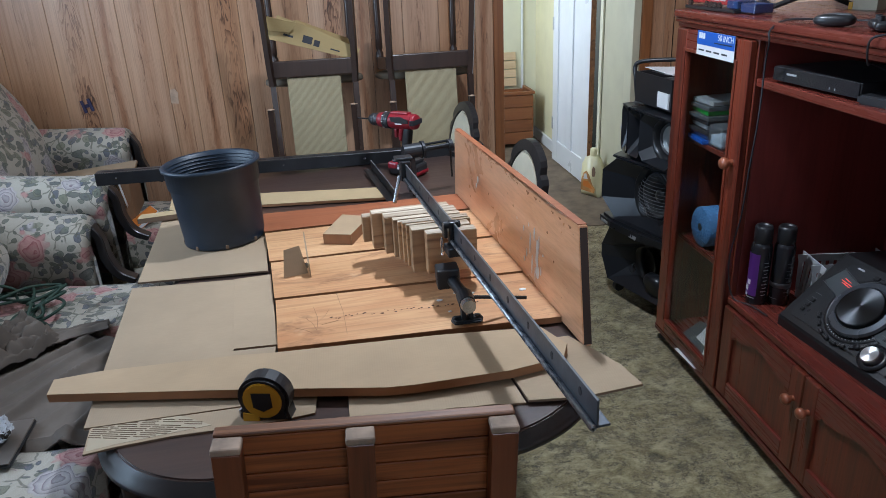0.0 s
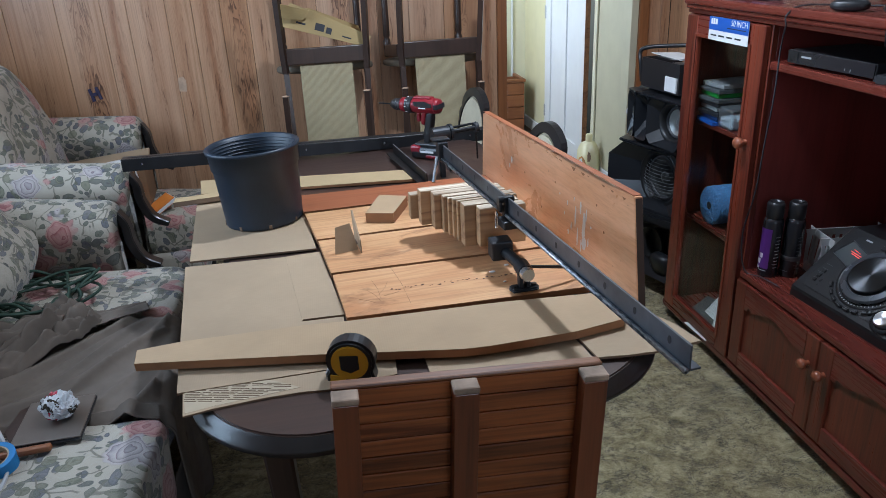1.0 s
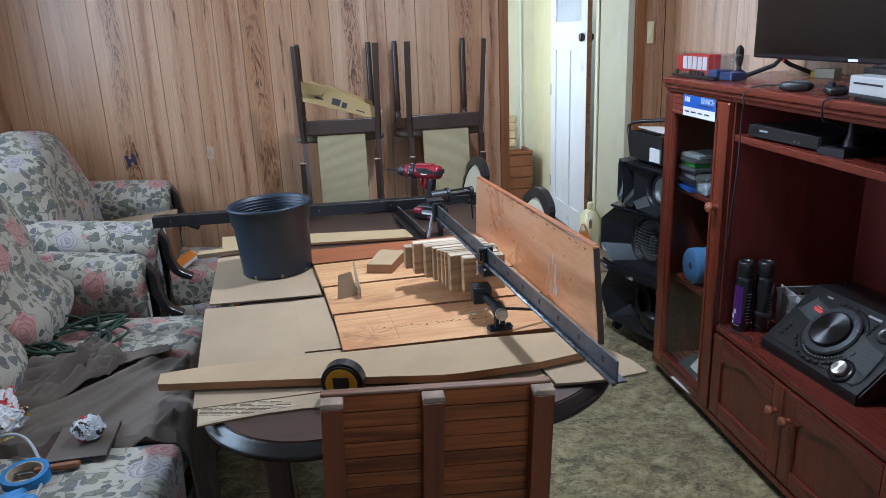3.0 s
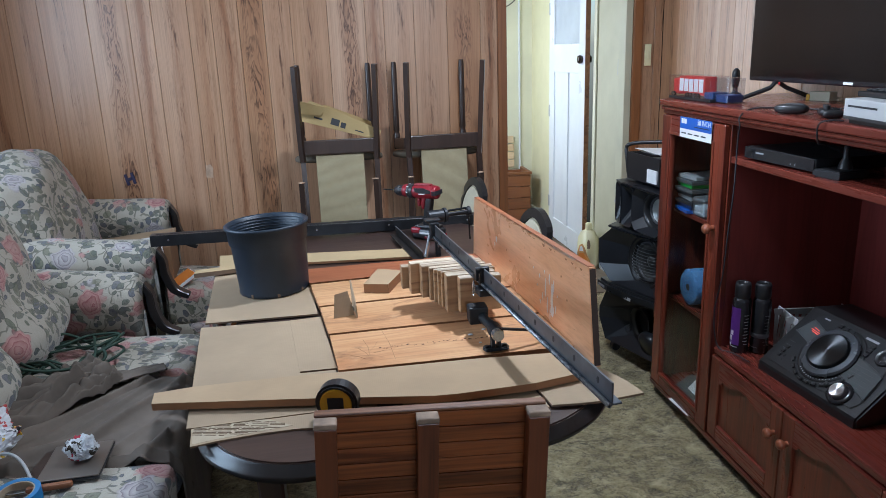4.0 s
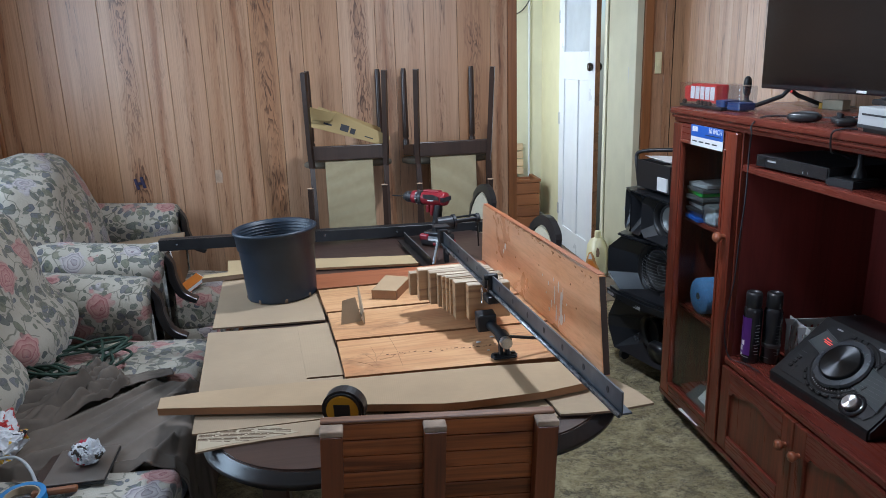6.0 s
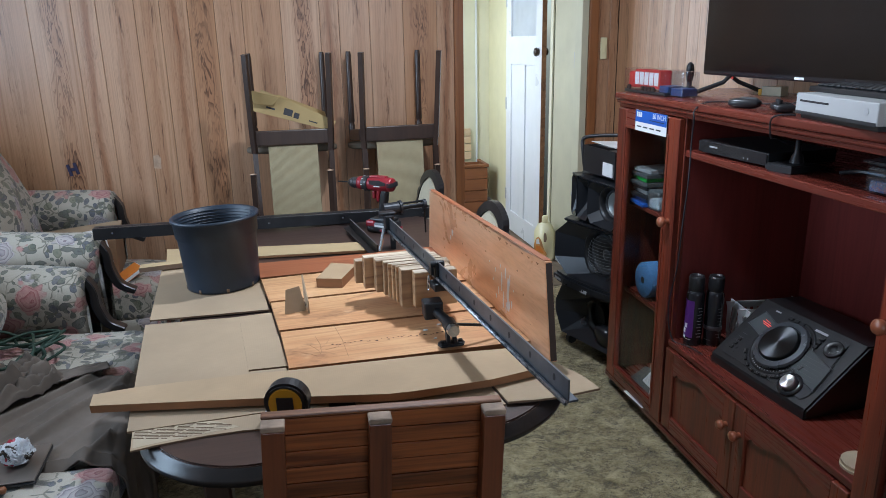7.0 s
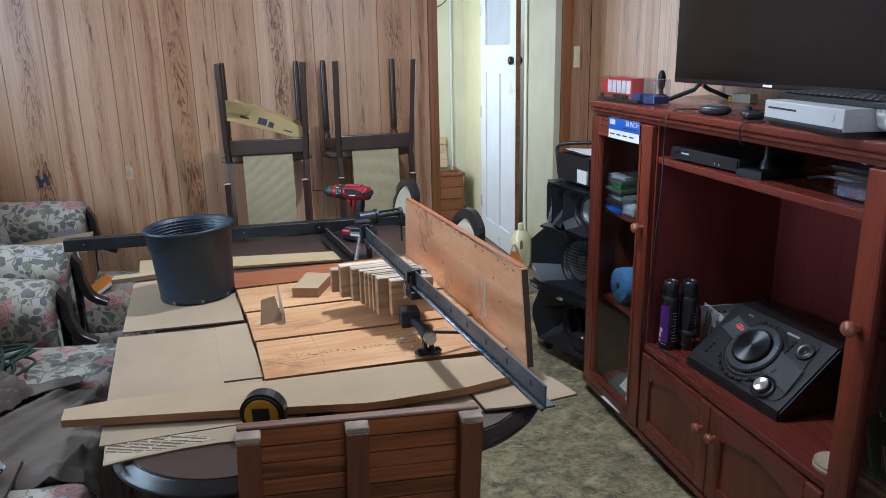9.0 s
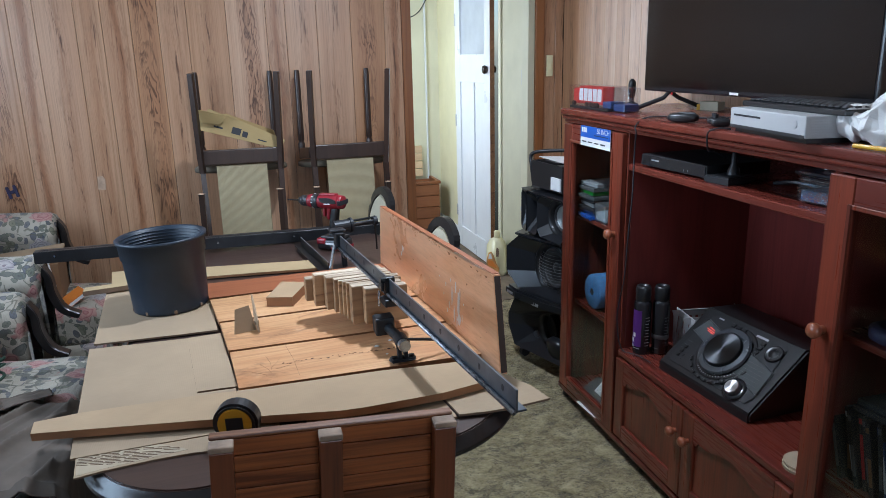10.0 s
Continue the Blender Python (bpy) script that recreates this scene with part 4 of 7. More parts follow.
part("plinth", box(CX - .012, CB - .01, CY0 - .008, CY1 + .012, .035, .062, .005), M_CABX, cab)
for y in (CY0 + .05, CY1 - .03):
    for x in (CX + .02, CB - .05):
        part("foot", moved(lathe([(.018, 0), (.026, .008), (.024, .022), (.02, .034)], 16), pose(x, y, .001)), M_BLACK, cab, "small black foot", True)
part("counter", box(CX - .006, CB - .009, P[1] + .0015, P[0] - .0015, .395, .418, .004), M_CABX, cab)
part("shelf", box(CX + .006, CB - .009, P[1] + .0015, P[0] - .0015, 1.091, 1.116, .004), M_CABX, cab)
part("bottom", box(CX + .02, CB - .009, CY0 + .023, CY1 - .023, .063, .08), M_CABX, cab)
for a, b in ((P[0] + .0225, CY1 - .0225), (CY0 + .0225, P[1] - .0225)):
    for z in (.838, .458):
        part("shelf", box(CX + .045, CB - .009, a, b, z - .018, z, .002), M_CABX, cab)
# glazed doors
for a, b, side in ((P[0] + .006, CY1 - .012, 1), (CY0 + .012, P[1] - .006, -1)):
    z0, z1 = .066, CTOP - .06
    sw = .075
    dr = part("glass_door", box(CX - .009, CX - .005, a + sw - .004, b - sw + .004, z0 + .055, z1 - .068), M_GLASS, cab, "glazed door with a clear pane")
    raised_frame(dr, a, b, z0, z1, CX - .018, .022, sw, .07, .058)
    for q in ((a + sw - .012, a + sw, z0 + .048, z1 - .06), (b - sw, b - sw + .012, z0 + .048, z1 - .06), (a + sw + .0005, b - sw - .0005, z0 + .048, z0 + .059), (a + sw + .0005, b - sw - .0005, z1 - .071, z1 - .06)):
        part("bead", box(CX - .0225, CX - .0182, *q, .0015, 1), M_CAB, dr)
    wooden_knob(dr, CX - .018, (a + .034) if side > 0 else (b - .034), .855, 1.15)
# cupboard doors under the middle bay
mid = (P[0] + P[1]) / 2 + .02
for a, b, ky in ((mid + .0015, P[0] - .004, 'lo'), (P[1] + .004, mid - .0015, 'hi')):
    dr = part("cupboard_door", box(CX - .004, CX + .004, a + .058, b - .058, .128, .345), M_CAB, cab)
    raised_frame(dr, a, b, .07, .388, CX - .014, .02, .06, .05, .06, .04)
    wooden_knob(dr, CX - .014, a + .034 if ky == 'lo' else b - .034, .295, 1.0)
# sticker on the glazed door
st = thing("door_sticker", "blue and white sticker on the cabinet's glazed door", "sticker", pose(CX - .0235, 2.092, 1.2, 90, 0, -90))
part("paper", box(-.135, .105, -.05, .026, 0, .001), M_PAPER, st)
part("blue_band", box(-.135, .105, -.017, .026, .0011, .0018), M_BLUEPRINT, st)
part("mark", join(box(-.122, -.112, .002, .02, .0019, .0024), box(-.109, -.098, .002, .02, .0019, .0024), box(-.095, -.082, .002, .02, .0019, .0024)), M_PAPER, st, "plain white mark")
part("lettering", moved(text_mesh("50 INCH", .026, .0003), pose(.05, .012, .0022)), M_PAPER, st, "white lettering 50 INCH")
part("small_print", join(*[box(-.02 + i * .03, .09, -.006 - i * .007, -.003 - i * .007, .0019, .0024) for i in range(1)], *[box(-.12 + i * .05, -.085 + i * .05, -.036, -.031, .0012, .0018) for i in range(4)]), M_INK, st)

# ---- things on the cabinet ----
tv = thing("television", "large black flat-screen television on a splayed stand", "television", pose(1.6, 1.704, CTOP, 0, 0, 0))
W, H, zb = 1.125, .64, .066
part("casing", box(0, .035, -W / 2, W / 2, zb, zb + H, .006), M_GLOSSBLACK, tv)
part("screen", box(-.0015, -.0002, -W / 2 + .011, W / 2 - .011, zb + .018, zb + H - .01), M_SCREEN, tv)
part("logo", box(-.0025, -.0016, -.022, .022, zb + .005, zb + .013), M_PAPER, tv, "small white maker's mark, plain")
part("back_bulge", box(.0355, .07, -W * .32, W * .32, zb + .05, zb + .42, .02), M_BLACK, tv)
for s in (-1, 1):
    part("stand_leg", tube([(.015, s * .40, zb + .004), (-.01, s * .40, .045), (-.11, s * .43, .007)], .008, 8), M_BLACK, tv)
    part("stand_leg", tube([(.015, s * .40, zb + .002), (.05, s * .40, .045), (.14, s * .38, .007)], .008, 8), M_BLACK, tv)
part("indicator", cyl((-.003, .36, zb - .004), (0, .36, zb - .004), .005, seg=10), M_REDPRINT, tv)

truck = thing("toy_truck_box", "boxed toy truck, red and white, in a clear case", "toy", pose(1.355, 2.25, CTOP + .001, 0, 0, -90) @ Matrix.Diagonal((1, 1, .88, 1)))
part("base", box(-.18, .15, 0, .075, 0, .012, .002), M_BLACK, truck)
part("clear_case", box(-.182, .152, -.002, .077, .0125, .105, .002), M_CLEAR, truck)
part("trailer", box(-.112, .088, .01, .06, .024, .1, .003), M_REDPRINT, truck, "red trailer with plain white blocks")
for i in range(5):
    part("trailer_mark", box(-.108 + i * .039, -.076 + i * .039, .0085, .0097, .036, .09, .0005), M_PAPER, truck, "plain white block")
part("cab", box(-.172, -.118, .012, .058, .02, .09, .008), M_REDPRINT, truck)
for i in range(5):
    part("wheel", cyl((-.155 + (.0 if i == 0 else .09 + i * .028), .004, .02), (-.155 + (.0 if i == 0 else .09 + i * .028), .012, .02), .012, seg=14), M_BLACK, truck)
part("blue_backing", box(.085, .148, .012, .074, .013, .04, .003), M_DEEPBLUE, truck)
dvs = thing("clear_case_box", "small clear plastic case with blue contents", "box", pose(1.372, 2.055, CTOP + .001, 0, 0, -86) @ Matrix.Diagonal((1, 1, .88, 1)))
part("case", box(-.04, .04, 0, .07, 0, .1, .003), M_CLEAR, dvs)
part("content", box(-.036, .036, .004, .066, .004, .034, .003), M_DEEPBLUE, dvs)

mouse = thing("computer_mouse", "black and grey computer mouse", "mouse", pose(1.36, 1.62, CTOP, 0, 0, -50) @ Matrix.Scale(.8, 4))
part("body", moved(puff(-.06, .06, -.032, .032, 0, .038, 2.6, 8, 0), pose(0, 0, .0)), M_BLACK, mouse, smooth=True)
part("top_shell", moved(puff(-.03, .05, -.018, .018, .02, .041, 2.5, 6, 0), pose(0, 0, 0)), M_GREYP, mouse, smooth=True)
ctl = thing("game_controller", "black game controller lying on the cabinet top", "controller", pose(1.38, 1.49, CTOP, 0, 0, 60) @ Matrix.Scale(.72, 4))
part("body", join(puff(-.05, .05, -.03, .03, .006, .036, 3, 6, .0), moved(puff(-.075, -.035, -.06, .02, .002, .034, 2.5, 6, 0), pose(0, 0, 0)), puff(.035, .075, -.06, .02, .002, .034, 2.5, 6, 0)), M_BLACK, ctl, smooth=True)
for sx in (-.03, .025):
    part("stick", cyl((sx, .0, .03), (sx, 0, .048), .009, .011, 14), M_CHAR, ctl)

xb = thing("game_console", "white games console with a ridged side", "console", pose(1.305, 1.185, CTOP, 0, 0, -8.5))
part("body", box(0, .25, -.17, .17, .012, .064, .003), M_WHITEP, xb)
part("base", box(.012, .24, -.16, .16, 0, .0115), M_BLACK, xb)
part("disc_slot", box(-.0008, .0005, .02, .15, .043, .048), M_INK, xb)
part("lower_band", box(-.0006, .0008, -.168, .168, .012, .02), M_CHAR, xb)
part("power_mark", moved(lathe([(.0, .0012), (.009, .001), (.009, 0)], 18), pose(-.0004, -.13, .042, 0, -90)), M_SILVER, xb)
part("vents", join(*[box(.015 + i * .0055, .018 + i * .0055, -.1712, -.1701, .022 + j * .006, .025 + j * .006) for i in range(40) for j in range(6)]), M_SILVER, xb, "ridged vents")
kb = thing("keyboard", "black keyboard lying on the white console", "keyboard", pose(1.42, 1.17, CTOP + .0645, 0, 0, -6))
part("case", box(-.06, .07, -.21, .2, 0, .014, .003), M_BLACK, kb)
part("keys", join(*[box(-.05 + r * .022, -.031 + r * .022, -.2 + c * .024, -.179 + c * .024, .0142, .021, .003, 1) for r in range(5) for c in range(16)]), M_CHAR, kb)
# a white plastic bag, modelled as a crumpled lump
tissue = thing("crumpled_white_bag", "crumpled white plastic bag on the cabinet top", "tissue", pose(1.44, .95, CTOP))
tb = puff(-.1, .1, -.12, .12, 0, .085, 2.2, 20, 0)
for v in tb.verts:
    v.co += noise.noise_vector(v.co * 14) * .03 + noise.noise_vector(v.co * 34) * .016
    v.co.z = max(v.co.z * (1.15 - 3.0 * max(0, v.co.y - .02)), 0)
part("tissue", tb, M_PAPER, tissue)
pen = thing("yellow_pen", "yellow pen with a black tip", "pen", pose(1.33, .86, CTOP, 0, 0, 95))
part("barrel", cyl((-.05, 0, .006), (.06, 0, .006), .005, seg=10), M_YELLOW, pen)
part("tip", cyl((-.062, 0, .006), (-.05, 0, .006), .002, .005, 10), M_INK, pen)
cable = thing("power_cable", "black cable trailing over the cabinet top and down its front", "cable")
part("cord", tube(curve_pts([(1.62, 1.45, CTOP + .05), (1.52, 1.62, CTOP + .008), (1.42, 1.74, CTOP + .006), (1.336, 1.785, CTOP + .005), (1.297, 1.79, CTOP - .02), (1.296, 1.785, CTOP - .05), (1.312, 1.818, 1.168), (1.312, 1.819, 1.025), (1.312, 1.835, .872), (1.312, 1.849, .715), (1.312, 1.888, .556), (1.33, 1.88, .43), (1.36, 1.82, .422), (1.37, 1.74, .424)], 8), .0026, 6), M_INK, cable)
cable2 = thing("usb_cable", "short black cable running up from the charging stand", "cable")
part("cord", tube(curve_pts([(1.42, 1.475, 1.186), (1.37, 1.47, 1.208), (1.315, 1.42, CTOP - .06), (1.296, 1.40, CTOP - .01), (1.31, 1.38, CTOP + .004), (1.34, 1.36, CTOP + .004)], 8), .0026, 6), M_INK, cable2)
orn = thing("ornament", "small dark metal ornament behind the boxes", "ornament", pose(1.6, 2.36, CTOP) @ Matrix.Scale(.85, 4))
part("base", lathe([(.03, 0), (.03, .012), (.012, .02), (.01, .05)], 16), M_CAST, orn, smooth=True)
part("ring", moved(tube([(.014 * math.cos(a * .3927), 0, .082 + .034 * math.sin(a * .3927)) for a in range(16)], .014, 8, None, True), pose(0, 0, 0, 0, 0, 40)), M_CAST, orn, smooth=True)
bx = thing("paper_box", "small white and yellow box behind the television stand", "box", pose(1.72, 2.02, CTOP, 0, 0, 20) @ Matrix.Scale(.7, 4))
part("carton", box(-.03, .03, -.09, .02, 0, .045, .002), M_CREAMFAB, bx)
part("yellow_side", box(-.03, .03, .021, .04, 0, .03, .002), M_YELLOW, bx)

# shelf under the top
dvd = thing("media_player", "slim black media player on the cabinet shelf", "player", pose(1.358, 1.70, 1.1165, 0, 0, 4) @ Matrix.Diagonal((1, 1, .88, 1)))
part("casing", box(0, .24, -.2, .13, .006, .05, .003), M_BLACK, dvd)
part("front", box(-.004, -.0003, -.198, .128, .008, .048, .001), M_GLOSSBLACK, dvd)
part("maker_mark", box(-.005, -.0042, .03, .07, .03, .036), M_SILVER, dvd, "plain silver mark")
for y in (-.12, -.1):
    part("button", box(-.005, -.0042, y, y + .002, .015, .022), M_SILVER, dvd)
dock = thing("charging_stand", "black charging stand with a cable", "charger", pose(1.42, 1.45, 1.1165, 0, 0, 12))
part("base", prism([(-.06, -.045), (.05, -.045), (.05, .045), (-.06, .045)], 0, .022, .004), M_BLACK, dock)
part("stem", moved(lathe([(.02, .022), (.016, .04), (.009, .052), (.008, .085), (.004, .09)], 16), pose(.01, 0, 0)), M_BLACK, dock, smooth=True)
tub = thing("plastic_tub", "clear clip-lid plastic tub of small screws", "tub", pose(1.445, 1.075, 1.1165, 0, 0, 5))
part("tub", box(-.06, .08, -.085, .07, .002, .07, .012), M_TUB, tub)
part("lid", box(-.066, .086, -.091, .076, .0705, .082, .005), M_TUB, tub)
for sy in (-1, 1):
    part("clip", box(-.01, .03, (.0765 if sy > 0 else -.0955), (.0805 if sy > 0 else -.0915), .05, .084, .0015, 1), M_TUB, tub)
part("contents", box(-.052, .072, -.077, .062, .005, .034, .006), patches("screw_mix", 90.0, ((0.0, (0.12, 0.13, 0.17)), (0.4, (0.3, 0.1, 0.08)), (0.6, (0.3, 0.32, 0.36)), (0.8, (0.06, 0.08, 0.2))), 0.4), tub)
part("valve", cyl((0, .03, .0845), (.0, .03, .1), .012, .009, 16), M_SILVER, tub)
rt = thing("router_box", "black router with a red light at the back of the shelf", "router", pose(1.66, 1.13, 1.1165))
part("case", box(-.05, .05, -.09, .09, 0, .05, .006), M_BLACK, rt)
part("lamp", box(-.0515, -.0502, -.03, -.015, .034, .04), glow("red_indicator", (1.0, .05, .03), 3.0), rt, "small red indicator light")
spk = thing("coiled_cable", "black cable coiled on the shelf", "cable")
part("cord", tube(curve_pts([(1.5, 1.36, 1.122), (1.5, 1.28, 1.137), (1.53, 1.2, 1.132), (1.6, 1.16, 1.122), (1.55, 1.14, 1.123), (1.48, 1.18, 1.123), (1.5, 1.22, 1.124), (1.6, 1.26, 1.125)]), .006, 6), M_BLACK, spk)
cable3 = thing("hanging_cable", "black cable hanging down the inside of the cabinet", "cable")
part("cord", tube(curve_pts([(1.80, 1.0, 1.085), (1.80, 1.03, .85), (1.81, 1.05, .65), (1.82, 1.03, .45)]), .005, 6), M_INK, cable3)
part("cord", tube(curve_pts([(1.82, .99, 1.085), (1.81, 1.02, .9), (1.82, 1.07, .7), (1.83, 1.09, .45)]), .005, 6), M_INK, cable3)

# stereo on the counter
stx = thing("stereo_deck", "black sloping stereo control deck with a large jog dial", "stereo", pose(1.396, 1.487, .4185, 0, 0, 4.6))
prof = [(0, 0), (.36, 0), (.36, .182), (.345, .193), (.2, .2), (.015, .042), (.003, .033), (0, .024)]
part("body", moved(prism(prof, -.218, .218, .006), Matrix(((1, 0, 0, 0), (0, 0, 1, 0), (0, 1, 0, 0), (0, 0, 0, 1)))), M_STEREO, stx)
ang = math.degrees(math.atan2(.158, .185))
FACE = pose(.016, 0, .0432, 0, -ang, 0) @ Matrix.Scale(.83, 4)      # x up the slope, y across, z out of the face
M_WEDGE = plain("smoked_display_plastic", (0.085, 0.095, 0.098), 0.22, 0.1)
M_KEYS = plain("satin_key_plastic", (0.022, 0.023, 0.025), 0.3)
JX, JY = .14, .012
part("face_plate", moved(prism([(.0, -.215), (.03, -.232), (.26, -.2), (.275, -.17), (.275, .17), (.26, .2), (.03, .232), (0, .215)], .0003, .004, .002), FACE), M_KEYS, stx)
part("dial_well", moved(lathe([(.128, .0042), (.126, .007), (.118, .0075), (.114, .005)], 56), FACE @ pose(JX, JY, 0)), M_STEREO, stx, smooth=True)
part("display", moved(prism([(.125, .085), (.2, .078), (.235, .195), (.165, .222)], .0042, .009, .001), FACE), M_WEDGE, stx, "smoked display with red figures")
part("display_rim", moved(tube([(.122, .08, .008), (.203, .072, .008), (.239, .198, .008), (.163, .227, .008)], .0018, 5, None, True), FACE), M_GREYP, stx)
M_FIGURES = glow("red_figures", (1.0, .08, .05), .5)
for i, (a, b, w) in enumerate(((.182, .112, .05), (.19, .117, .055), (.2, .13, .035))):
    part("display_figure", moved(prism([(a, b), (a + .003, b + .002), (a + .009, b + w), (a + .006, b + w)], .0092, .0097), FACE), M_FIGURES, stx, "red glowing figure")
part("display", moved(prism([(.088, -.082), (.185, -.075), (.15, -.222), (.05, -.232)], .0042, .009, .001), FACE), M_WEDGE, stx, "smoked side display")
part("display_rim", moved(tube([(.085, -.078, .008), (.189, -.07, .008), (.153, -.227, .008), (.047, -.237, .008)], .0018, 5, None, True), FACE), M_GREYP, stx)
for i in range(6):
    part("display_line", moved(box(.072 + i * .016, .0726 + i * .016, -.21 + i * .003, -.11 + i * .003, .0092, .0096), FACE), M_GREYP, stx)


def brushed(name, colour, rough):
    """Metal turned on a lathe, with the highlight fanning out from the middle."""
    k = Nodes(name)
    tg = k.n("ShaderNodeTangent")
    tg.direction_type, tg.axis = "RADIAL", "Z"
    k.b.inputs["Anisotropic"].default_value = 0.85
    k.put(k.b.inputs["Tangent"], tg.outputs[0])
    return k.done(colour, rough, metal=1.0)


M_DISC = brushed("brushed_dark_disc", (.07, .074, .078), .4)
M_TURNED = brushed("turned_silver_knob", (.75, .76, .78), .4)
jog = part("jog_ring", lathe([(.108, .004), (.11, .016), (.104, .023), (.084, .025), (.081, .021), (0, .021)], 64), plain("blue_grey_plastic", (0.1, 0.11, 0.125), 0.26, 0.5), stx)
jog.matrix_basis = FACE @ pose(JX, JY, 0)
disc = part("jog_disc", lathe([(.079, .0215), (.077, .034), (.073, .0365), (.004, .036), (0, .0345)], 64), M_DISC, stx, "brushed metal disc")
disc.matrix_basis = FACE @ pose(JX, JY, 0)
for i in range(40):
    a = radians(i * 9)
    part("grip_notch", moved(box(-.0012, .0012, -.0028, .0028, 0, .004), FACE @ pose(JX + .108 * math.cos(a), JY + .108 * math.sin(a), .012, 0, 0, math.degrees(a))), M_STEREO, stx)
for i in range(16):
    a = radians(150 + i * 6)
    part("light_dot", moved(box(-.0018, .0018, -.0018, .0018, 0, .002), FACE @ pose(JX + .117 * math.cos(a), JY + .117 * math.sin(a), .0062)), M_SILVER, stx)
for i in range(10):
    a = radians(128 + i * 14)
    part("button", moved(box(-.012, .012, -.0065, .0065, 0, .007, .0025, 1), FACE @ pose(JX + .142 * math.cos(a), JY + .142 * math.sin(a), .0042, 0, 0, math.degrees(a) + 90)), M_STEREO, stx)
    part("button_mark", moved(box(-.006, .006, -.0008, .0008, .0071, .0075), FACE @ pose(JX + .142 * math.cos(a), JY + .142 * math.sin(a), .0042, 0, 0, math.degrees(a) + 90)), M_GREYP, stx)
for i in range(3):
    part("button", moved(box(-.008, .008, -.011, .011, 0, .007, .0015, 1), FACE @ pose(.258, .075 - i * .03, .0042)), M_STEREO, stx)
    part("button", moved(box(-.007, .007, -.008, .008, 0, .006, .0015, 1), FACE @ pose(.04 + i * .022, .196 - i * .002, .0042)), M_STEREO, stx)
    part("button", moved(box(-.007, .007, -.01, .01, 0, .006, .0015, 1), FACE @ pose(.2 + i * .02, -.1, .0042)), M_STEREO, stx)
    part("small_print", moved(box(-.001, .001, -.014, .014, 0, .0006), FACE @ pose(.075 + i * .02, .2 - i * .002, .0042)), M_GREYP, stx)
knob = part("volume_knob", lathe([(.031, 0), (.03, .022), (.027, .027), (0, .0265)], 36), M_TURNED, stx, "silver volume knob")
knob.matrix_basis = FACE @ pose(.028, -.142, .004)
part("knob_ring", moved(lathe([(.048, 0), (.047, .007), (.033, .007)], 36), FACE @ pose(.028, -.142, .0042)), M_GLOSSBLACK, stx, smooth=True)
part("small_knob", moved(lathe([(.012, 0), (.011, .008), (0, .009)], 18), FACE @ pose(.03, -.075, .0042)), M_STEREO, stx, smooth=True)
part("dial", moved(lathe([(.036, 0), (.036, .006), (.032, .009), (.028, .006), (.014, .006), (.012, .009), (0, .009)], 32), FACE @ pose(.222, -.168, .0042)), M_STEREO, stx, smooth=True)
for a in range(0, 360, 90):
    part("dial_mark", moved(box(-.004, .004, -.001, .001, .0062, .0068), FACE @ pose(.222 + .021 * math.cos(radians(a)), -.168 + .021 * math.sin(radians(a)), .0042, 0, 0, a)), M_SILVER, stx)
part("maker_mark", moved(box(-.0045, .0045, -.03, .03, 0, .001), FACE @ pose(.262, -.075, .0042)), M_SILVER, stx, "plain silver mark")
part("model_mark", moved(box(-.003, .003, -.014, .014, 0, .001), FACE @ pose(.262, .15, .0042)), M_SILVER, stx, "plain silver mark")
bas = thing("white_basket", "white slotted plastic basket behind the stereo", "basket", pose(1.655, 1.785, .4185, 0, 0, -8))


def basket_side(w0, w1, z1, n):
    """One slotted tapering side standing in the xz plane."""
    bm = grid(lambda u, v: Vector(((2 * u - 1) * (w0 + (w1 - w0) * v), 0, z1 * (.0, .2, .84, 1.0)[round(v * 3)])), 2 * n + 1, 3)
    gaps = [f for f in bm.faces if .25 * z1 < f.calc_center_median().z < .8 * z1 and round((f.calc_center_median().x / (w0 + (w1 - w0) * .52) + 1) / 2 * (2 * n + 1) - .5) % 2]
    bmesh.ops.delete(bm, geom=gaps, context="FACES")
    bmesh.ops.solidify(bm, geom=bm.faces[:], thickness=.003)
    return bm


for ang_, d, w0, w1, n in ((0, .06, .125, .146, 11), (180, .06, .125, .146, 11), (90, .13, .056, .075, 6), (-90, .13, .056, .075, 6)):
    part("side", basket_side(w0, w1, .15, n), M_WHITEP, bas).data.transform(pose(0, 0, 0, 0, 0, ang_) @ pose(0, -d, 0, -6))
part("base", box(-.125, .125, -.056, .056, 0, .004), M_WHITEP, bas)


def bent_label(r, z0, z1, a0, a1):
    """A label wrapped part of the way round a can, facing -x."""
    return grid(lambda u, v: Vector((-r * math.cos(radians(a0 + (a1 - a0) * u)), r * math.sin(radians(a0 + (a1 - a0) * u)), z0 + (z1 - z0) * v)), 14, 1)


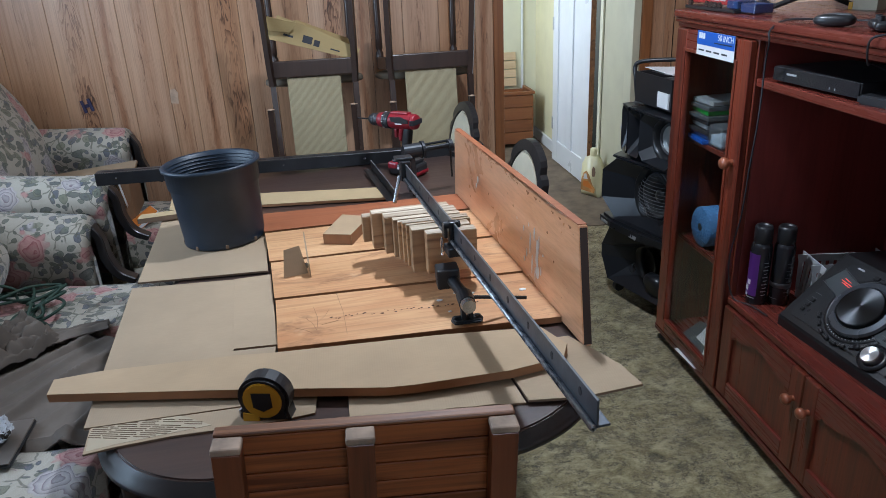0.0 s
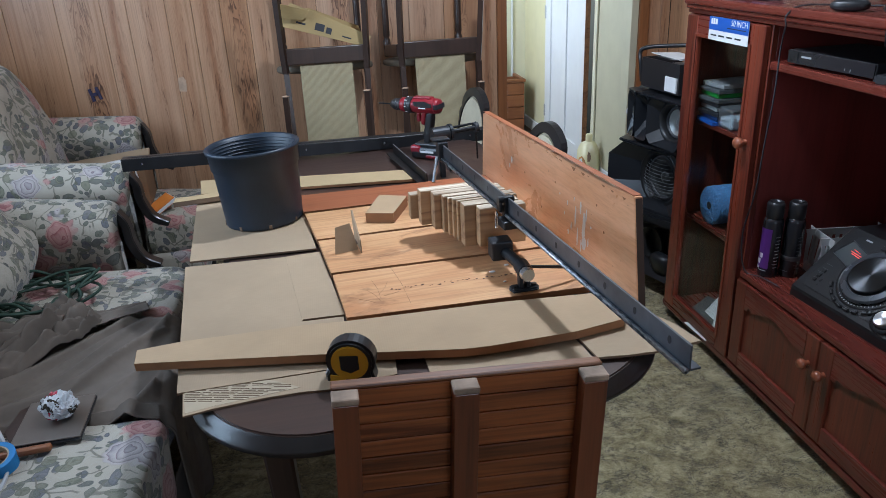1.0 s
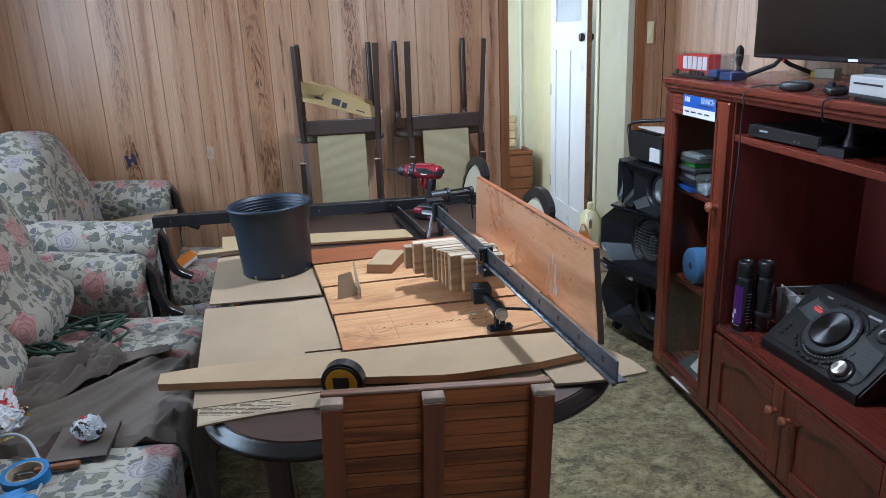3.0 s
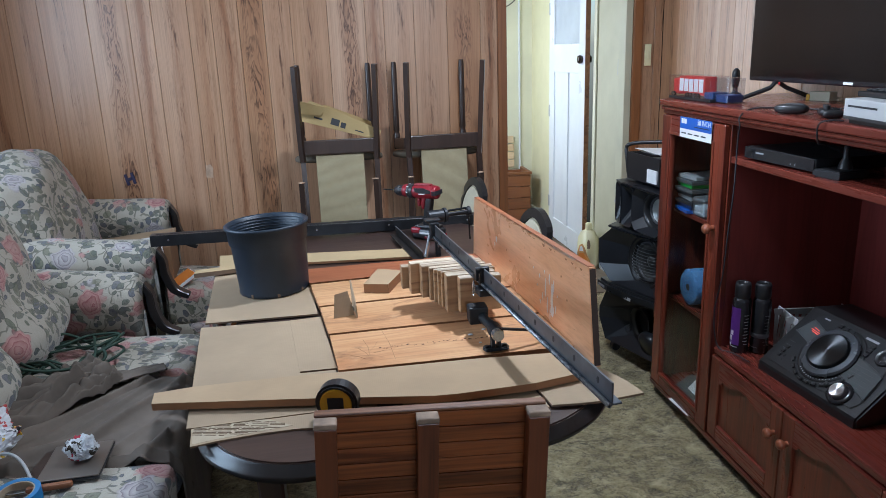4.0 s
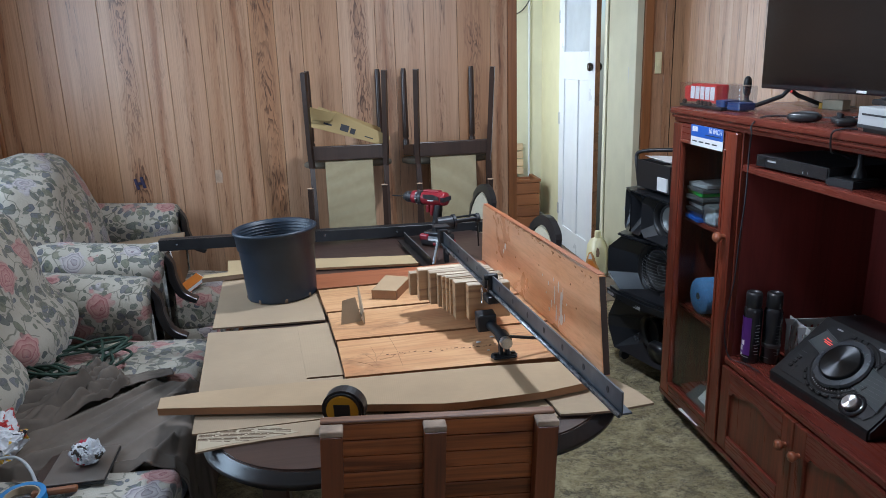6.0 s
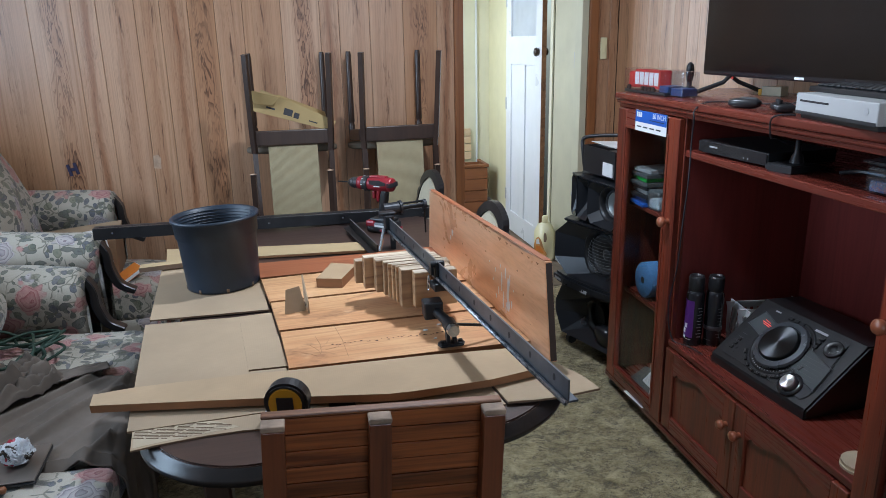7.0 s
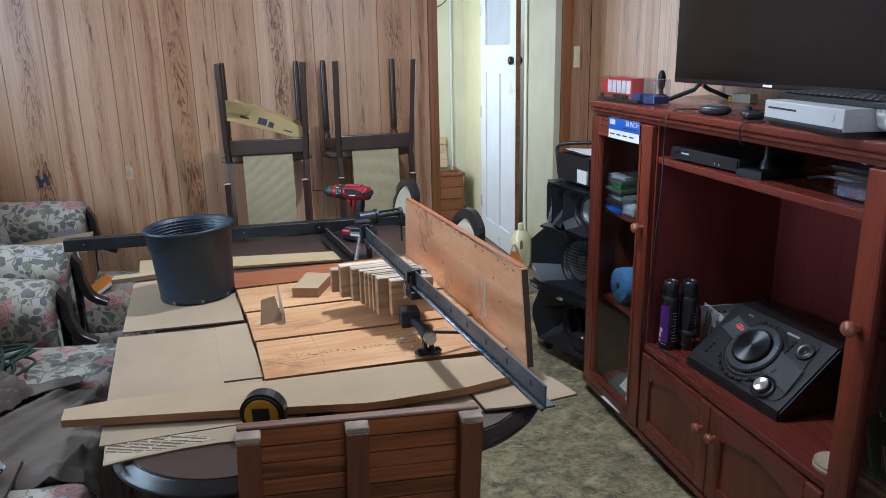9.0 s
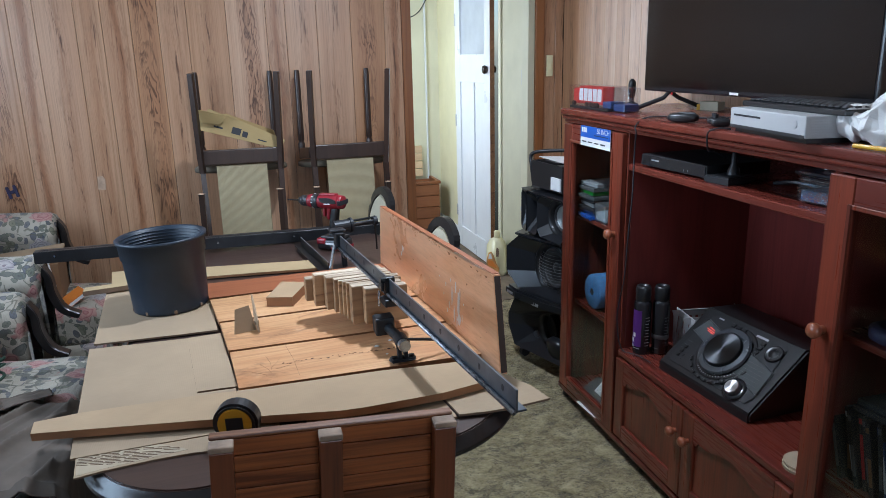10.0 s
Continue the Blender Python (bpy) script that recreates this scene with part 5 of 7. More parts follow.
for i, (x, y, mat) in enumerate(((1.394, 1.85, M_PURPLE), (1.458, 1.829, M_GREYP))):
    can = thing("spray_can", "black spray can with a purple label" if i == 0 else "black spray can with dark grey print", "spray can", pose(x, y, .4185, 0, 0, 58), "spray cans")
    part("body", lathe([(0, 0), (.029, 0), (.031, .004), (.031, .19), (.028, .2), (.024, .204)], 28), M_GLOSSBLACK, can, smooth=True)
    part("label", bent_label(.0315, .03, .17, 2, 105) if i == 0 else lathe([(.0313, .06), (.0314, .06), (.0314, .075), (.0313, .076)], 28), mat, can, smooth=True)
    tagged(part("print", join(*[bent_label(.0317, .022 + j * .012, .0245 + j * .012, (-58 + j * 5 % 9) if j else 10, (-18 - j * 7 % 13) if j else 60) for j in range(11)]), M_GREYP if i else M_SILVER, can), "", "", "", "stuff")
    if i == 0:
        part("white_print", join(bent_label(.0318, .045, .062, 52, 88), bent_label(.0318, .066, .082, 40, 62), bent_label(.0318, .026, .036, 56, 80)), M_PAPER, can)
    part("cap", lathe([(.0245, .202), (.027, .208), (.027, .25), (.024, .258), (.018, .258), (.018, .254), (0, .254)], 28), M_BLACK, can, smooth=True)
cst = thing("cork_coaster", "round pale cork coasters stacked on the counter", "coaster", pose(1.40, 1.03, .4185))
part("disc", cyl((0, 0, 0), (0, 0, .007), .052, seg=36), M_CARDTORN, cst)
part("disc", cyl((.006, .004, .0072), (.006, .004, .014), .052, seg=36), M_CARDTORN, cst)

# behind the left glass door
cds = thing("disc_cases", "stack of disc and game cases behind the glass", "cases", pose(1.46, 2.295, .8385))
for i in range(9):
    mt = (M_BLUEPRINT, M_DEEPBLUE, M_INK, M_SILVER, M_INK, M_GREYP, M_GREEN, M_GREYP, M_SILVER)[i]
    a, o = (i * 37 % 11 - 5), (i * 13 % 5 - 2) * .004
    part("case", moved(box(-.085, .085, -.065, .065, i * .0165, i * .0165 + .0145, .0015, 1), pose(o, o * .5, 0, 0, 0, a)), mt, cds)
tb2 = thing("small_tub", "clear plastic tub beside the disc cases", "tub", pose(1.42, 2.185, .8385))
part("tub", box(-.04, .05, -.045, .045, .001, .075, .008), M_MILKY, tb2)
part("contents", box(-.034, .044, -.04, .04, .004, .04, .006), M_PAPER, tb2)
roll = thing("foam_mat_roll", "rolled blue foam mat lying on the cabinet shelf", "mat", pose(1.385, 2.235, .4585))
part("roll", moved(lathe([(.014, .0), (.068, 0), (.074, .006), (.074, .30), (.07, .306), (.014, .306), (.014, .0)], 40), pose(0, 0, .075, 0, 90)), M_MAT, roll, smooth=True)
part("core", moved(lathe([(0, -.001), (.014, -.001), (.014, .002)], 20), pose(0, 0, .075, 0, 90)), M_INK, roll)
pap = thing("loose_papers", "white papers lying in the cabinet bottom", "papers", pose(1.42, 2.12, .081))
for i, (x, y, z, ry, rz, w) in enumerate(((.0, -.02, .0, -38, 8, .09), (.012, .03, .0, -46, -6, .07), (-.03, .04, .001, -12, 25, .07), (-.02, -.04, .0, -30, -18, .05))):
    part("sheet", moved(box(-.02, .13, -w, w, 0, .0015), pose(x - .03, y, z + .012, 0, ry, rz)), M_PAPER if i != 2 else M_GREYP, pap)
scrap = thing("paper_scrap", "folded white paper sliver poking out under the glazed door", "paper")
part("sheet", moved(box(-.004, .02, -.075, .075, 0, .002), pose(CX - .022, 2.115, .0635, 0, 0, 3)), M_PAPER, scrap)
# behind the right glass door
dvc = thing("disc_row", "row of upright disc cases behind the glass", "cases", pose(1.40, .93, .4585))
cr = random.Random(17)
for i in range(15):
    h, tilt = cr.choice((.19, .19, .185, .19)), -14 + cr.uniform(-4, 4)
    at = pose(cr.uniform(0, .02), .0 - i * .0165, 0, tilt)
    case = part("case", moved(box(0, .13, -.0068, .0068, 0, h, .001, 1), at), cr.choice((M_INK, M_CHAR, M_BLACK, M_INK, M_DEEPBLUE)), dvc)
    part("spine_print", moved(join(box(-.0008, -.0001, -.0045, .0045, .03, h * cr.uniform(.45, .8)), box(-.0008, -.0001, -.0045, .0045, h - .025, h - .012)), at), cr.choice((M_GREYP, M_SILVER, M_RED, M_GREYP, M_BROWNBOX, M_SILVER)), case)
part("case", moved(box(0, .13, -.09, .09, 0, .014), pose(0, -.12, .2, -4)), M_INK, dvc)
part("case", moved(box(.01, .14, -.08, .1, 0, .014), pose(0, -.13, .2155, -4)), M_CHAR, dvc)
cbx = thing("blue_cable_coil", "dark blue cable coil on the cabinet shelf", "cable", pose(1.45, .84, .8385))
part("coil", lathe([(.05, .0), (.07, .01), (.07, .03), (.05, .04), (.045, .02), (.05, 0)], 28), M_DARKBLUE, cbx, smooth=True)

# ---- dining table and what lies on it ----
SLOPE = 0.035
TZ = 0.757


def on_table(x, y, z=0.0, rz=0.0, rx=0.0, ry=0.0):
    """A pose on the table top, which leans a little with the old floor."""
    return Matrix.Translation((x, y, TZ + SLOPE * x + z)) @ pose(0, 0, 0, 0, -math.degrees(math.atan(SLOPE)), 0) @ pose(0, 0, 0, rx, ry, rz)


def table_outline(x0, x1, y0, y1, r, bow, n=10):
    pts = []
    for cx, cy, a0 in ((x1 - r, y1 - r, 0), (x0 + r, y1 - r, 90), (x0 + r, y0 + r, 180), (x1 - r, y0 + r, 270)):
        for i in range(n + 1):
            a = radians(a0 + 90 * i / n)
            x, y = cx + r * math.cos(a), cy + r * math.sin(a)
            k = 1 - ((x - (x0 + x1) / 2) / ((x1 - x0) / 2)) ** 2
            pts.append((x, y + (bow * k if y > (y0 + y1) / 2 else -bow * k)))
    return pts


TX, TY = 0.13, 1.78
tab = thing("dining_table", "dark brown extending dining table with a rounded moulded edge", "table", on_table(TX, TY))
out = table_outline(-.452, .455, -.93, .93, .235, .02, 26)
part("tabletop", prism([(x * .957, y * .978) for x, y in out], -.02, 0, .003), M_TABLE, tab)
part("edge_moulding", prism(out, -.038, -.004, .012), M_BLACKWOOD, tab, "rounded black edge moulding", True)
part("apron", prism([(x * .8, y * .84) for x, y in out], -.125, -.0385), M_DARKWOOD, tab)
for x, y in ((-.315, -.7), (.2, -.6), (-.33, .72), (.28, .72)):
    L = TZ + SLOPE * (TX + x) - .001
    lg = box(-.03, .03, -.03, .03, -L + .002, -.039, .006, 1)
    for v in lg.verts:
        k = 1 - .28 * (-v.co.z / L)
        v.co.x, v.co.y = x + v.co.x * k, y + v.co.y * k
    part("leg", lg, M_DARKWOOD, tab)


def sheet(name, label, pts, z, t, mat, category, edge=None):
    """A flat piece lying on the table; pts are places on the top."""
    cx, cy = sum(p[0] for p in pts) / len(pts), sum(p[1] for p in pts) / len(pts)
    ob = thing(name, label, category, on_table(cx, cy, z))
    bm = prism([(x - cx, y - cy) for x, y in pts], 0, t, 0)
    part("sheet", bm, mat, ob)
    if edge:
        e = bmesh.new()
        n = len(pts)
        for i in range(n):
            a, b = Vector((pts[i][0] - cx, pts[i][1] - cy, 0)), Vector((pts[(i + 1) % n][0] - cx, pts[(i + 1) % n][1] - cy, 0))
            d = (b - a).normalized()
            nrm = Vector((d.y, -d.x, 0)) * .0006
            vs = [e.verts.new(p) for p in (a + nrm + Vector((0, 0, .0004)), b + nrm + Vector((0, 0, .0004)), b + nrm + Vector((0, 0, t - .0006)), a + nrm + Vector((0, 0, t - .0006)))]
            e.faces.new(vs)
        part("edge", e, edge, ob)
    return ob


def rough_line(a, b, n, amp, seed):
    """Points from a to b, wandering like a torn edge."""
    out = []
    for i in range(n + 1):
        s = i / n
        w = amp * noise.noise(Vector((s * 9, seed, 0))) * (1 if 0 < i < n else 0)
        out.append((a[0] + (b[0] - a[0]) * s + w * .5, a[1] + (b[1] - a[1]) * s + w))
    return out


sheet("cardboard_sheet", "flat brown cardboard sheet under the plant pot", [(-.401, 1.671), (-.074, 1.644), (-.11, 1.99), (-.30, 2.2), (-.448, 2.16)], .004, .005, M_CARD, "cardboard", M_CARDEDGE)
cb = sheet("cardboard_sheet", "large flat cardboard sheet with a folded flap", [(-.335, 1.04), (-.02, 1.04), (-.022, 1.2425), (-.1087, 1.2478), (-.109, 1.252), (-.154, 1.62), (-.409, 1.645)], .001, .005, M_CARD, "cardboard", M_CARDEDGE)
cbx_, cby_ = cb.matrix_basis.translation.x, cb.matrix_basis.translation.y
part("flap", moved(prism([(-.1538, 1.6201), (-.1088, 1.2521), (-.019, 1.247), (-.065, 1.623)], .0003, .0056), Matrix.Translation((-cbx_, -cby_, 0))), M_CARD, cb, "flap folded along a crease")
part("cut_edge", moved(prism([(-.1075, 1.2518), (-.019, 1.2463), (-.019, 1.2468), (-.1075, 1.2523)], .002, .0074), Matrix.Translation((-cbx_, -cby_, 0))), M_CARDEDGE, cb)
cf = sheet("cardboard_sheet", "cardboard sheet with a torn patch of bare corrugation", [(-.345, 1.25), (-.337, 1.123), (-.314, .965), (-.265, .974), (-.174, .982), (-.107, .981), (-.06, .975), (.064, .99), (.066, 1.04), (.06, 1.2)], -.004 + .004, .004, M_CARD, "cardboard", M_CARDEDGE)
ccx, ccy = cf.matrix_basis.translation.x, cf.matrix_basis.translation.y
patch = [(-.3215, 1.03), (-.318, 1.071), (-.29, 1.079), (-.256, 1.078), (-.213, 1.064), (-.156, 1.03), (-.112, .997), (-.175, .99), (-.262, .981), (-.311, .972)]
part("torn_patch", moved(prism(patch, .0042, .0046), Matrix.Translation((-ccx, -ccy, 0))), M_CARDTORN, cf, "paper torn off the corrugation")
torn = bmesh.new()
cr = random.Random(5)


def in_patch(x, y):
    inside = False
    for (x0, y0), (x1, y1) in zip(patch, patch[1:] + patch[:1]):
        if (y0 > y) != (y1 > y) and x < (x1 - x0) * (y - y0) / (y1 - y0) + x0:
            inside = not inside
    return inside


for i in range(33):
    seg = -.3185
    while seg < -.1:
        L = cr.uniform(.01, .05)
        y0 = 1.12 - i * .0057 - (seg + .32) * .28
        y1 = y0 - L * .28
        if in_patch(seg + .001, y0) and in_patch(seg + L, y1) and cr.random() < .9:
            join(torn, tube([(seg, y0, 0), (seg + L, y1, 0)], .001, 5))
        seg += L + cr.uniform(.002, .008)
tagged(part("corrugation", moved(torn, Matrix.Translation((-ccx, -ccy, .0047))), M_CARDEDGE, cf, "bare dark corrugated ridges"), "bare dark corrugated ridges", "", "", "stuff")
sheet("cardboard_sheet", "strip of cardboard along the table's edge", [(.119, 1.1), (.123, .955), (.25, .945), *rough_line((.3, .945), (.42, .93), 4, .004, 2.0), (.416, .97), (.411, 1.005), (.40, 1.12)], .0005, .004, M_CARD, "cardboard", M_CARDEDGE)
sheet("cardboard_sheet", "loose cardboard corner overhanging the table's edge", [(.415, 1.0), (.42, .963), (.424, .928), (.48, .92), (.531, .917), (.623, .927), (.61, .991), (.585, 1.05), (.55, 1.12), (.42, 1.12)], .005, .005, M_CARD, "cardboard", M_CARDEDGE)
sheet("cardboard_sheet", "long yellowish board lying across the far side", [(-.446, 2.255), (.258, 2.125), (.27, 2.235), (-.15, 2.33), (-.22, 2.36), (-.47, 2.42)], .004, .009, M_CARDY, "board", M_MDFEDGE)
sheet("wooden_stick", "short pale timber stick beside the pot", [(-.515, 2.14), (-.30, 2.155), (-.30, 2.2), (-.515, 2.185)], .014, .016, M_CARDY, "stick", M_CARDEDGE)
pl = sheet("fibreboard_plank", "long fibreboard plank with a bent front edge", [(-.424, 1.133), (-.36, 1.12), (-.057, 1.056), (.19, .998), (.24, .994), (.312, .995), (.409, .997), (.51, 1.015), (.53, 1.06), (.5, 1.135), (.3, 1.158), (-.015, 1.176), (-.1, 1.186), (-.342, 1.195), (-.43, 1.186)], .012, .017, M_MDF, "plank", M_MDFEDGE)
sheet("pine_board", "orange pine board with scribbles and dark dabs", [(-.015, 1.213), (.5, 1.19), (.58, 1.186), (.555, 1.418), (-.037, 1.441)], .003, .014, M_PINE, "board", M_MDFEDGE)
sheet("pine_board", "orange pine board with fine grain", [(-.04, 1.447), (.05, 1.444), (.555, 1.424), (.55, 1.653), (-.067, 1.666)], .006, .014, M_PINE, "board", M_MDFEDGE)
sheet("pine_board", "orange pine board under the timber offcut", [(-.07, 1.671), (.55, 1.66), (.53, 1.878), (.1, 1.886), (-.102, 1.889)], .009, .014, M_PINE, "board", M_MDFEDGE)
sheet("red_board", "narrow red-brown board behind the pine boards", [(-.105, 1.897), (.1, 1.893), (.53, 1.887), (.52, 2.035), (.24, 2.04), (-.123, 2.061)], .012, .014, M_REDPINE, "board", M_MDFEDGE)
SCRIB = thing("pencil_scribble", "pencil lines and dark dabs drawn on the front pine board", "drawing", on_table(0, 0, .0173))
cr = random.Random(33)
for x0, y0, x1, y1 in ((.1, 1.44, .123, 1.235), (.035, 1.33, .06, 1.27), (.05, 1.38, .062, 1.28), (.06, 1.3, .085, 1.36), (.015, 1.29, .05, 1.26), (.07, 1.29, .105, 1.30)):
    part("pencil_line", tube([(x0, y0, 0), ((x0 + x1) / 2 + .004, (y0 + y1) / 2, 0), (x1, y1, 0)], .0004, 4), M_PENCIL, SCRIB)
for i in range(34):
    s = i / 33
    x, y = .09 + .31 * s + cr.uniform(-.004, .004), 1.315 - .012 * s + cr.uniform(-.006, .006) * (1.5 - s)
    r = cr.uniform(.0014, .004)
    part("dab", prism([(x + r * cr.uniform(.6, 1.2) * math.cos(a * 1.047), y + r * cr.uniform(.5, 1.0) * math.sin(a * 1.047)) for a in range(6)], 0, .0005), M_STAIN, SCRIB)
for i, (x, y, r) in enumerate(((.325, 1.33, .007), (.365, 1.355, .006), (.398, 1.345, .007), (.51, 1.33, .008), (.34, 1.27, .004))):
    gd = thing("glue_spot", "dried white glue spot on the pine boards", "glue", on_table(x, y, .0172), "dried glue spots")
    part("blob", puff(-r, r, -r * .7, r * .7, -.0, .003, 2.2, 4, .0008, i), M_PAPER, gd, smooth=True)

# the tall board on edge
tb = thing("standing_board", "varnished orange board standing on its long edge, chipped and spotted", "board", on_table(.576, 1.079, .006))
dirv = Vector((.478 - .576, 2.06 - 1.079, 0))
ln = dirv.length
rz = math.degrees(math.atan2(dirv.y, dirv.x)) - 90
pts = [(0, 0), (ln, 0), (ln - .01, .215), *[(ln - .01 - i * .045, .2185 + .0008 * noise.noise(Vector((i * .7, 3, 0)))) for i in range(1, 19)], (.06, .227), (.045, .226)]
bb = prism(pts, -.009, .009, .0015)
near_edge = prism([(-.0012, .004), (-.0004, .004), (.0446, .223), (.0438, .223)], -.0075, .0075)
mm = Matrix(((0, 0, 1, 0), (1, 0, 0, 0), (0, 1, 0, 0), (0, 0, 0, 1)))
part("board", moved(bb, pose(0, 0, 0, 0, 3, rz) @ mm), M_BOARD, tb)
part("top_edge", moved(prism([(.05, .2275), (ln - .012, .2195), (ln - .012, .2205), (.05, .2285)], -.0088, .0088), pose(0, 0, 0, 0, 3, rz) @ mm), M_REDPINE, tb, "dark red-brown top edge")
part("cut_end", moved(near_edge, pose(0, 0, 0, 0, 3, rz) @ mm), M_DARKWOOD, tb, "dark sawn end")
cr = random.Random(11)
BM = pose(0, 0, 0, 0, 3, rz)
for y, z, w, h in ((.3, .1, .002, .05), (.255, .085, .0045, .075), (.275, .13, .002, .03), (.25, .05, .006, .03), (.32, .07, .0015, .02), (.345, .12, .0012, .012), (.31, .14, .001, .01), (.23, .06, .001, .02), (.36, .09, .0012, .008), (.72, .13, .003, .02), (.735, .11, .002, .014), (.285, .055, .0016, .045), (.245, .12, .0012, .03), (.335, .05, .0022, .012), (.265, .04, .0014, .03), (.39, .13, .0012, .006), (.22, .1, .0014, .006)):
    pts = [(y + 1.5 * w * (.25 + .95 * math.sin(math.pi * (i % 7 + .5) / 7)) * (1 + .9 * noise.noise(Vector((i * .9, y * 40, 0)))) * (-1 if i < 7 else 1), z - h / 2 + h * (i if i < 7 else 13 - i) / 6) for i in range(14)]
    part("paint_drip", moved(prism(pts, .0092, .0098), BM @ Matrix(((0, 0, -1, 0), (1, 0, 0, 0), (0, 1, 0, 0), (0, 0, 0, 1)))), M_PAPER, tb, "white paint drip")
for i in range(9):
    y = .08 + i * .05 + cr.uniform(-.02, .02)
    d = cr.uniform(.003, .01)
    pts = [(y, .2135), (y + d * .3, .2135 - d * .5), (y + d, .2135 - d * cr.uniform(.2, .9)), (y + d * 1.7, .2135 - d * .3), (y + d * 2.2, .2135)]
    part("chip", moved(prism(pts, .0091, .0095), BM @ Matrix(((0, 0, -1, 0), (1, 0, 0, 0), (0, 1, 0, 0), (0, 0, 0, 1)))), M_MDFEDGE, tb, "dark chip in the varnish")
for y, z in ((.62, .12), (.5, .06), (.2, .16), (.42, .15), (.16, .11), (.8, .06)):
    part("screw_hole", moved(cyl((-.0094, y, z), (-.009, y, z), .003, seg=8), BM), M_MDFEDGE, tb)

# plant pot
pot = thing("plant_pot", "empty dark blue-black plastic nursery pot", "pot", on_table(-.22, 1.935, .009))
part("wall", lathe([(0, .004), (.098, .004), (.104, 0), (.112, .004), (.112, .012), (.1205, .165), (.125, .169), (.128, .218), (.133, .218), (.134, .226), (.129, .229), (.123, .226), (.12, .175), (.115, .16), (.106, .02), (.1, .012), (0, .012)], 56), M_POT, pot, smooth=True)
for i in range(5):
    z = .176 + i * .0095
    part("ring_rib", lathe([(.1195 + i * .0008, z), (.1172 + i * .0008, z + .002), (.12 + i * .0008, z + .004)], 56), M_POT, pot, smooth=True)
for i in range(8):
    a = i / 8 * 2 * math.pi + .2
    part("drain_hole", moved(box(-.001, .0026, -.005, .004, .003, .015, .001, 1), pose(.1105 * math.cos(a), .1105 * math.sin(a), 0, 0, 0, math.degrees(a))), M_CARDEDGE, pot)

# tape measure
tm = thing("tape_measure", "yellow and black tape measure standing on its edge", "tape measure", on_table(-.014, 1.006, .002, -14))
oc = [(.045 * math.cos(radians(a)), .042 + .043 * math.sin(radians(a))) for a in range(-30, 211, 12)] + [(-.046, .012), (-.046, 0), (.043, 0)]
part("case", moved(prism(oc, -.019, .019, .005), pose(0, 0, 0, 90)), M_BLACK, tm)
yc = [(.034 * math.cos(radians(a)), .042 + .034 * math.sin(radians(a))) for a in range(0, 360, 15)]
part("face", moved(prism(yc, .0185, .0215, .002), pose(0, 0, 0, 90)), M_YELLOW, tm, "yellow face")
part("badge", moved(prism([(-.017, .03), (.0, .022), (.017, .03), (.017, .058), (-.017, .058)], .0216, .023, .001), pose(0, 0, 0, 90)), M_BLACK, tm)
part("foot", moved(prism([(-.04, 0), (-.01, 0), (-.012, .014), (-.038, .018)], .0185, .021), pose(0, 0, 0, 90)), M_YELLOW, tm)
part("hook", box(-.05, -.047, -.01, .01, .002, .016), M_SILVER, tm)

# bar clamp: the long angle rail over the blocks
RA, RB = Vector((.441, .645, .964)), Vector((.301, 1.843, .964))
rd = (RB - RA)
rl = rd.length
RM = Matrix.Translation(RA) @ rd.to_track_quat("Y", "Z").to_matrix().to_4x4()     # y along the rail
clamp = thing("bar_clamp", "long black steel angle-rail clamp holding a stack of blocks", "clamp", RM)
part("rail", join(box(-.0015, .0015, 0, rl, -.04, .0, .0005, 1), box(.0017, .018, .0, rl, -.04, -.0365, .0005, 1)), M_RAIL, clamp)
part("worn_lip", tube([(-.0055, 0, -.039), (-.0055, rl, -.039)], .0048, 8), M_WORNSTEEL, clamp, "bright worn rounded lip", True)
part("top_edge", box(-.0017, .0017, 0, rl, .0002, .001), M_GREYP, clamp)
for i in range(12):
    y = .05 + i * .095
    part("hole", prism([(.0045 * math.cos(a * .5236), .0065 * math.sin(a * .5236)) for a in range(12)], 0, .0006), M_INK, clamp).data.transform(Matrix(((0, 0, -1, -.0016), (1, 0, 0, y), (0, 1, 0, -.016), (0, 0, 0, 1))))
part("jaw", join(box(-.011, .01, .678, .697, -.044, .004, .003), box(-.022, -.0145, .678, .697, -.03, -.008, .002), cyl((-.022, .687, -.004), (.014, .687, -.004), .008, seg=14)), M_STEEL, clamp)
part("jaw_chain", moved(tube([(0, .006 * math.cos(a * .5236), .02 * math.sin(a * .5236)) for a in range(12)], .0016, 6, None, True), pose(-.026, .687, -.05)), M_BRIGHT, clamp, "bright wire link")
part("jaw_block", box(-.02, .025, .655, .7, -.066, -.0465, .003), M_CAST, clamp)
part("end_block", join(box(-.012, .012, rl - .1, rl - .0305, -.0405, -.036, .001, 1), box(-.014, .014, rl - .03, rl + .0, -.046, .008, .003), box(-.026, .024, rl - .018, rl + .022, .0082, .016, .004), box(-.012, .016, rl - .12, rl - .09, -.05, -.0405, .002)), M_CAST, clamp)
part("screw_handle", cyl((-.02, rl - .03, -.03), (-.045, rl - .07, -.09), .0055, seg=10), M_BRIGHT, clamp, "bright tommy bar")

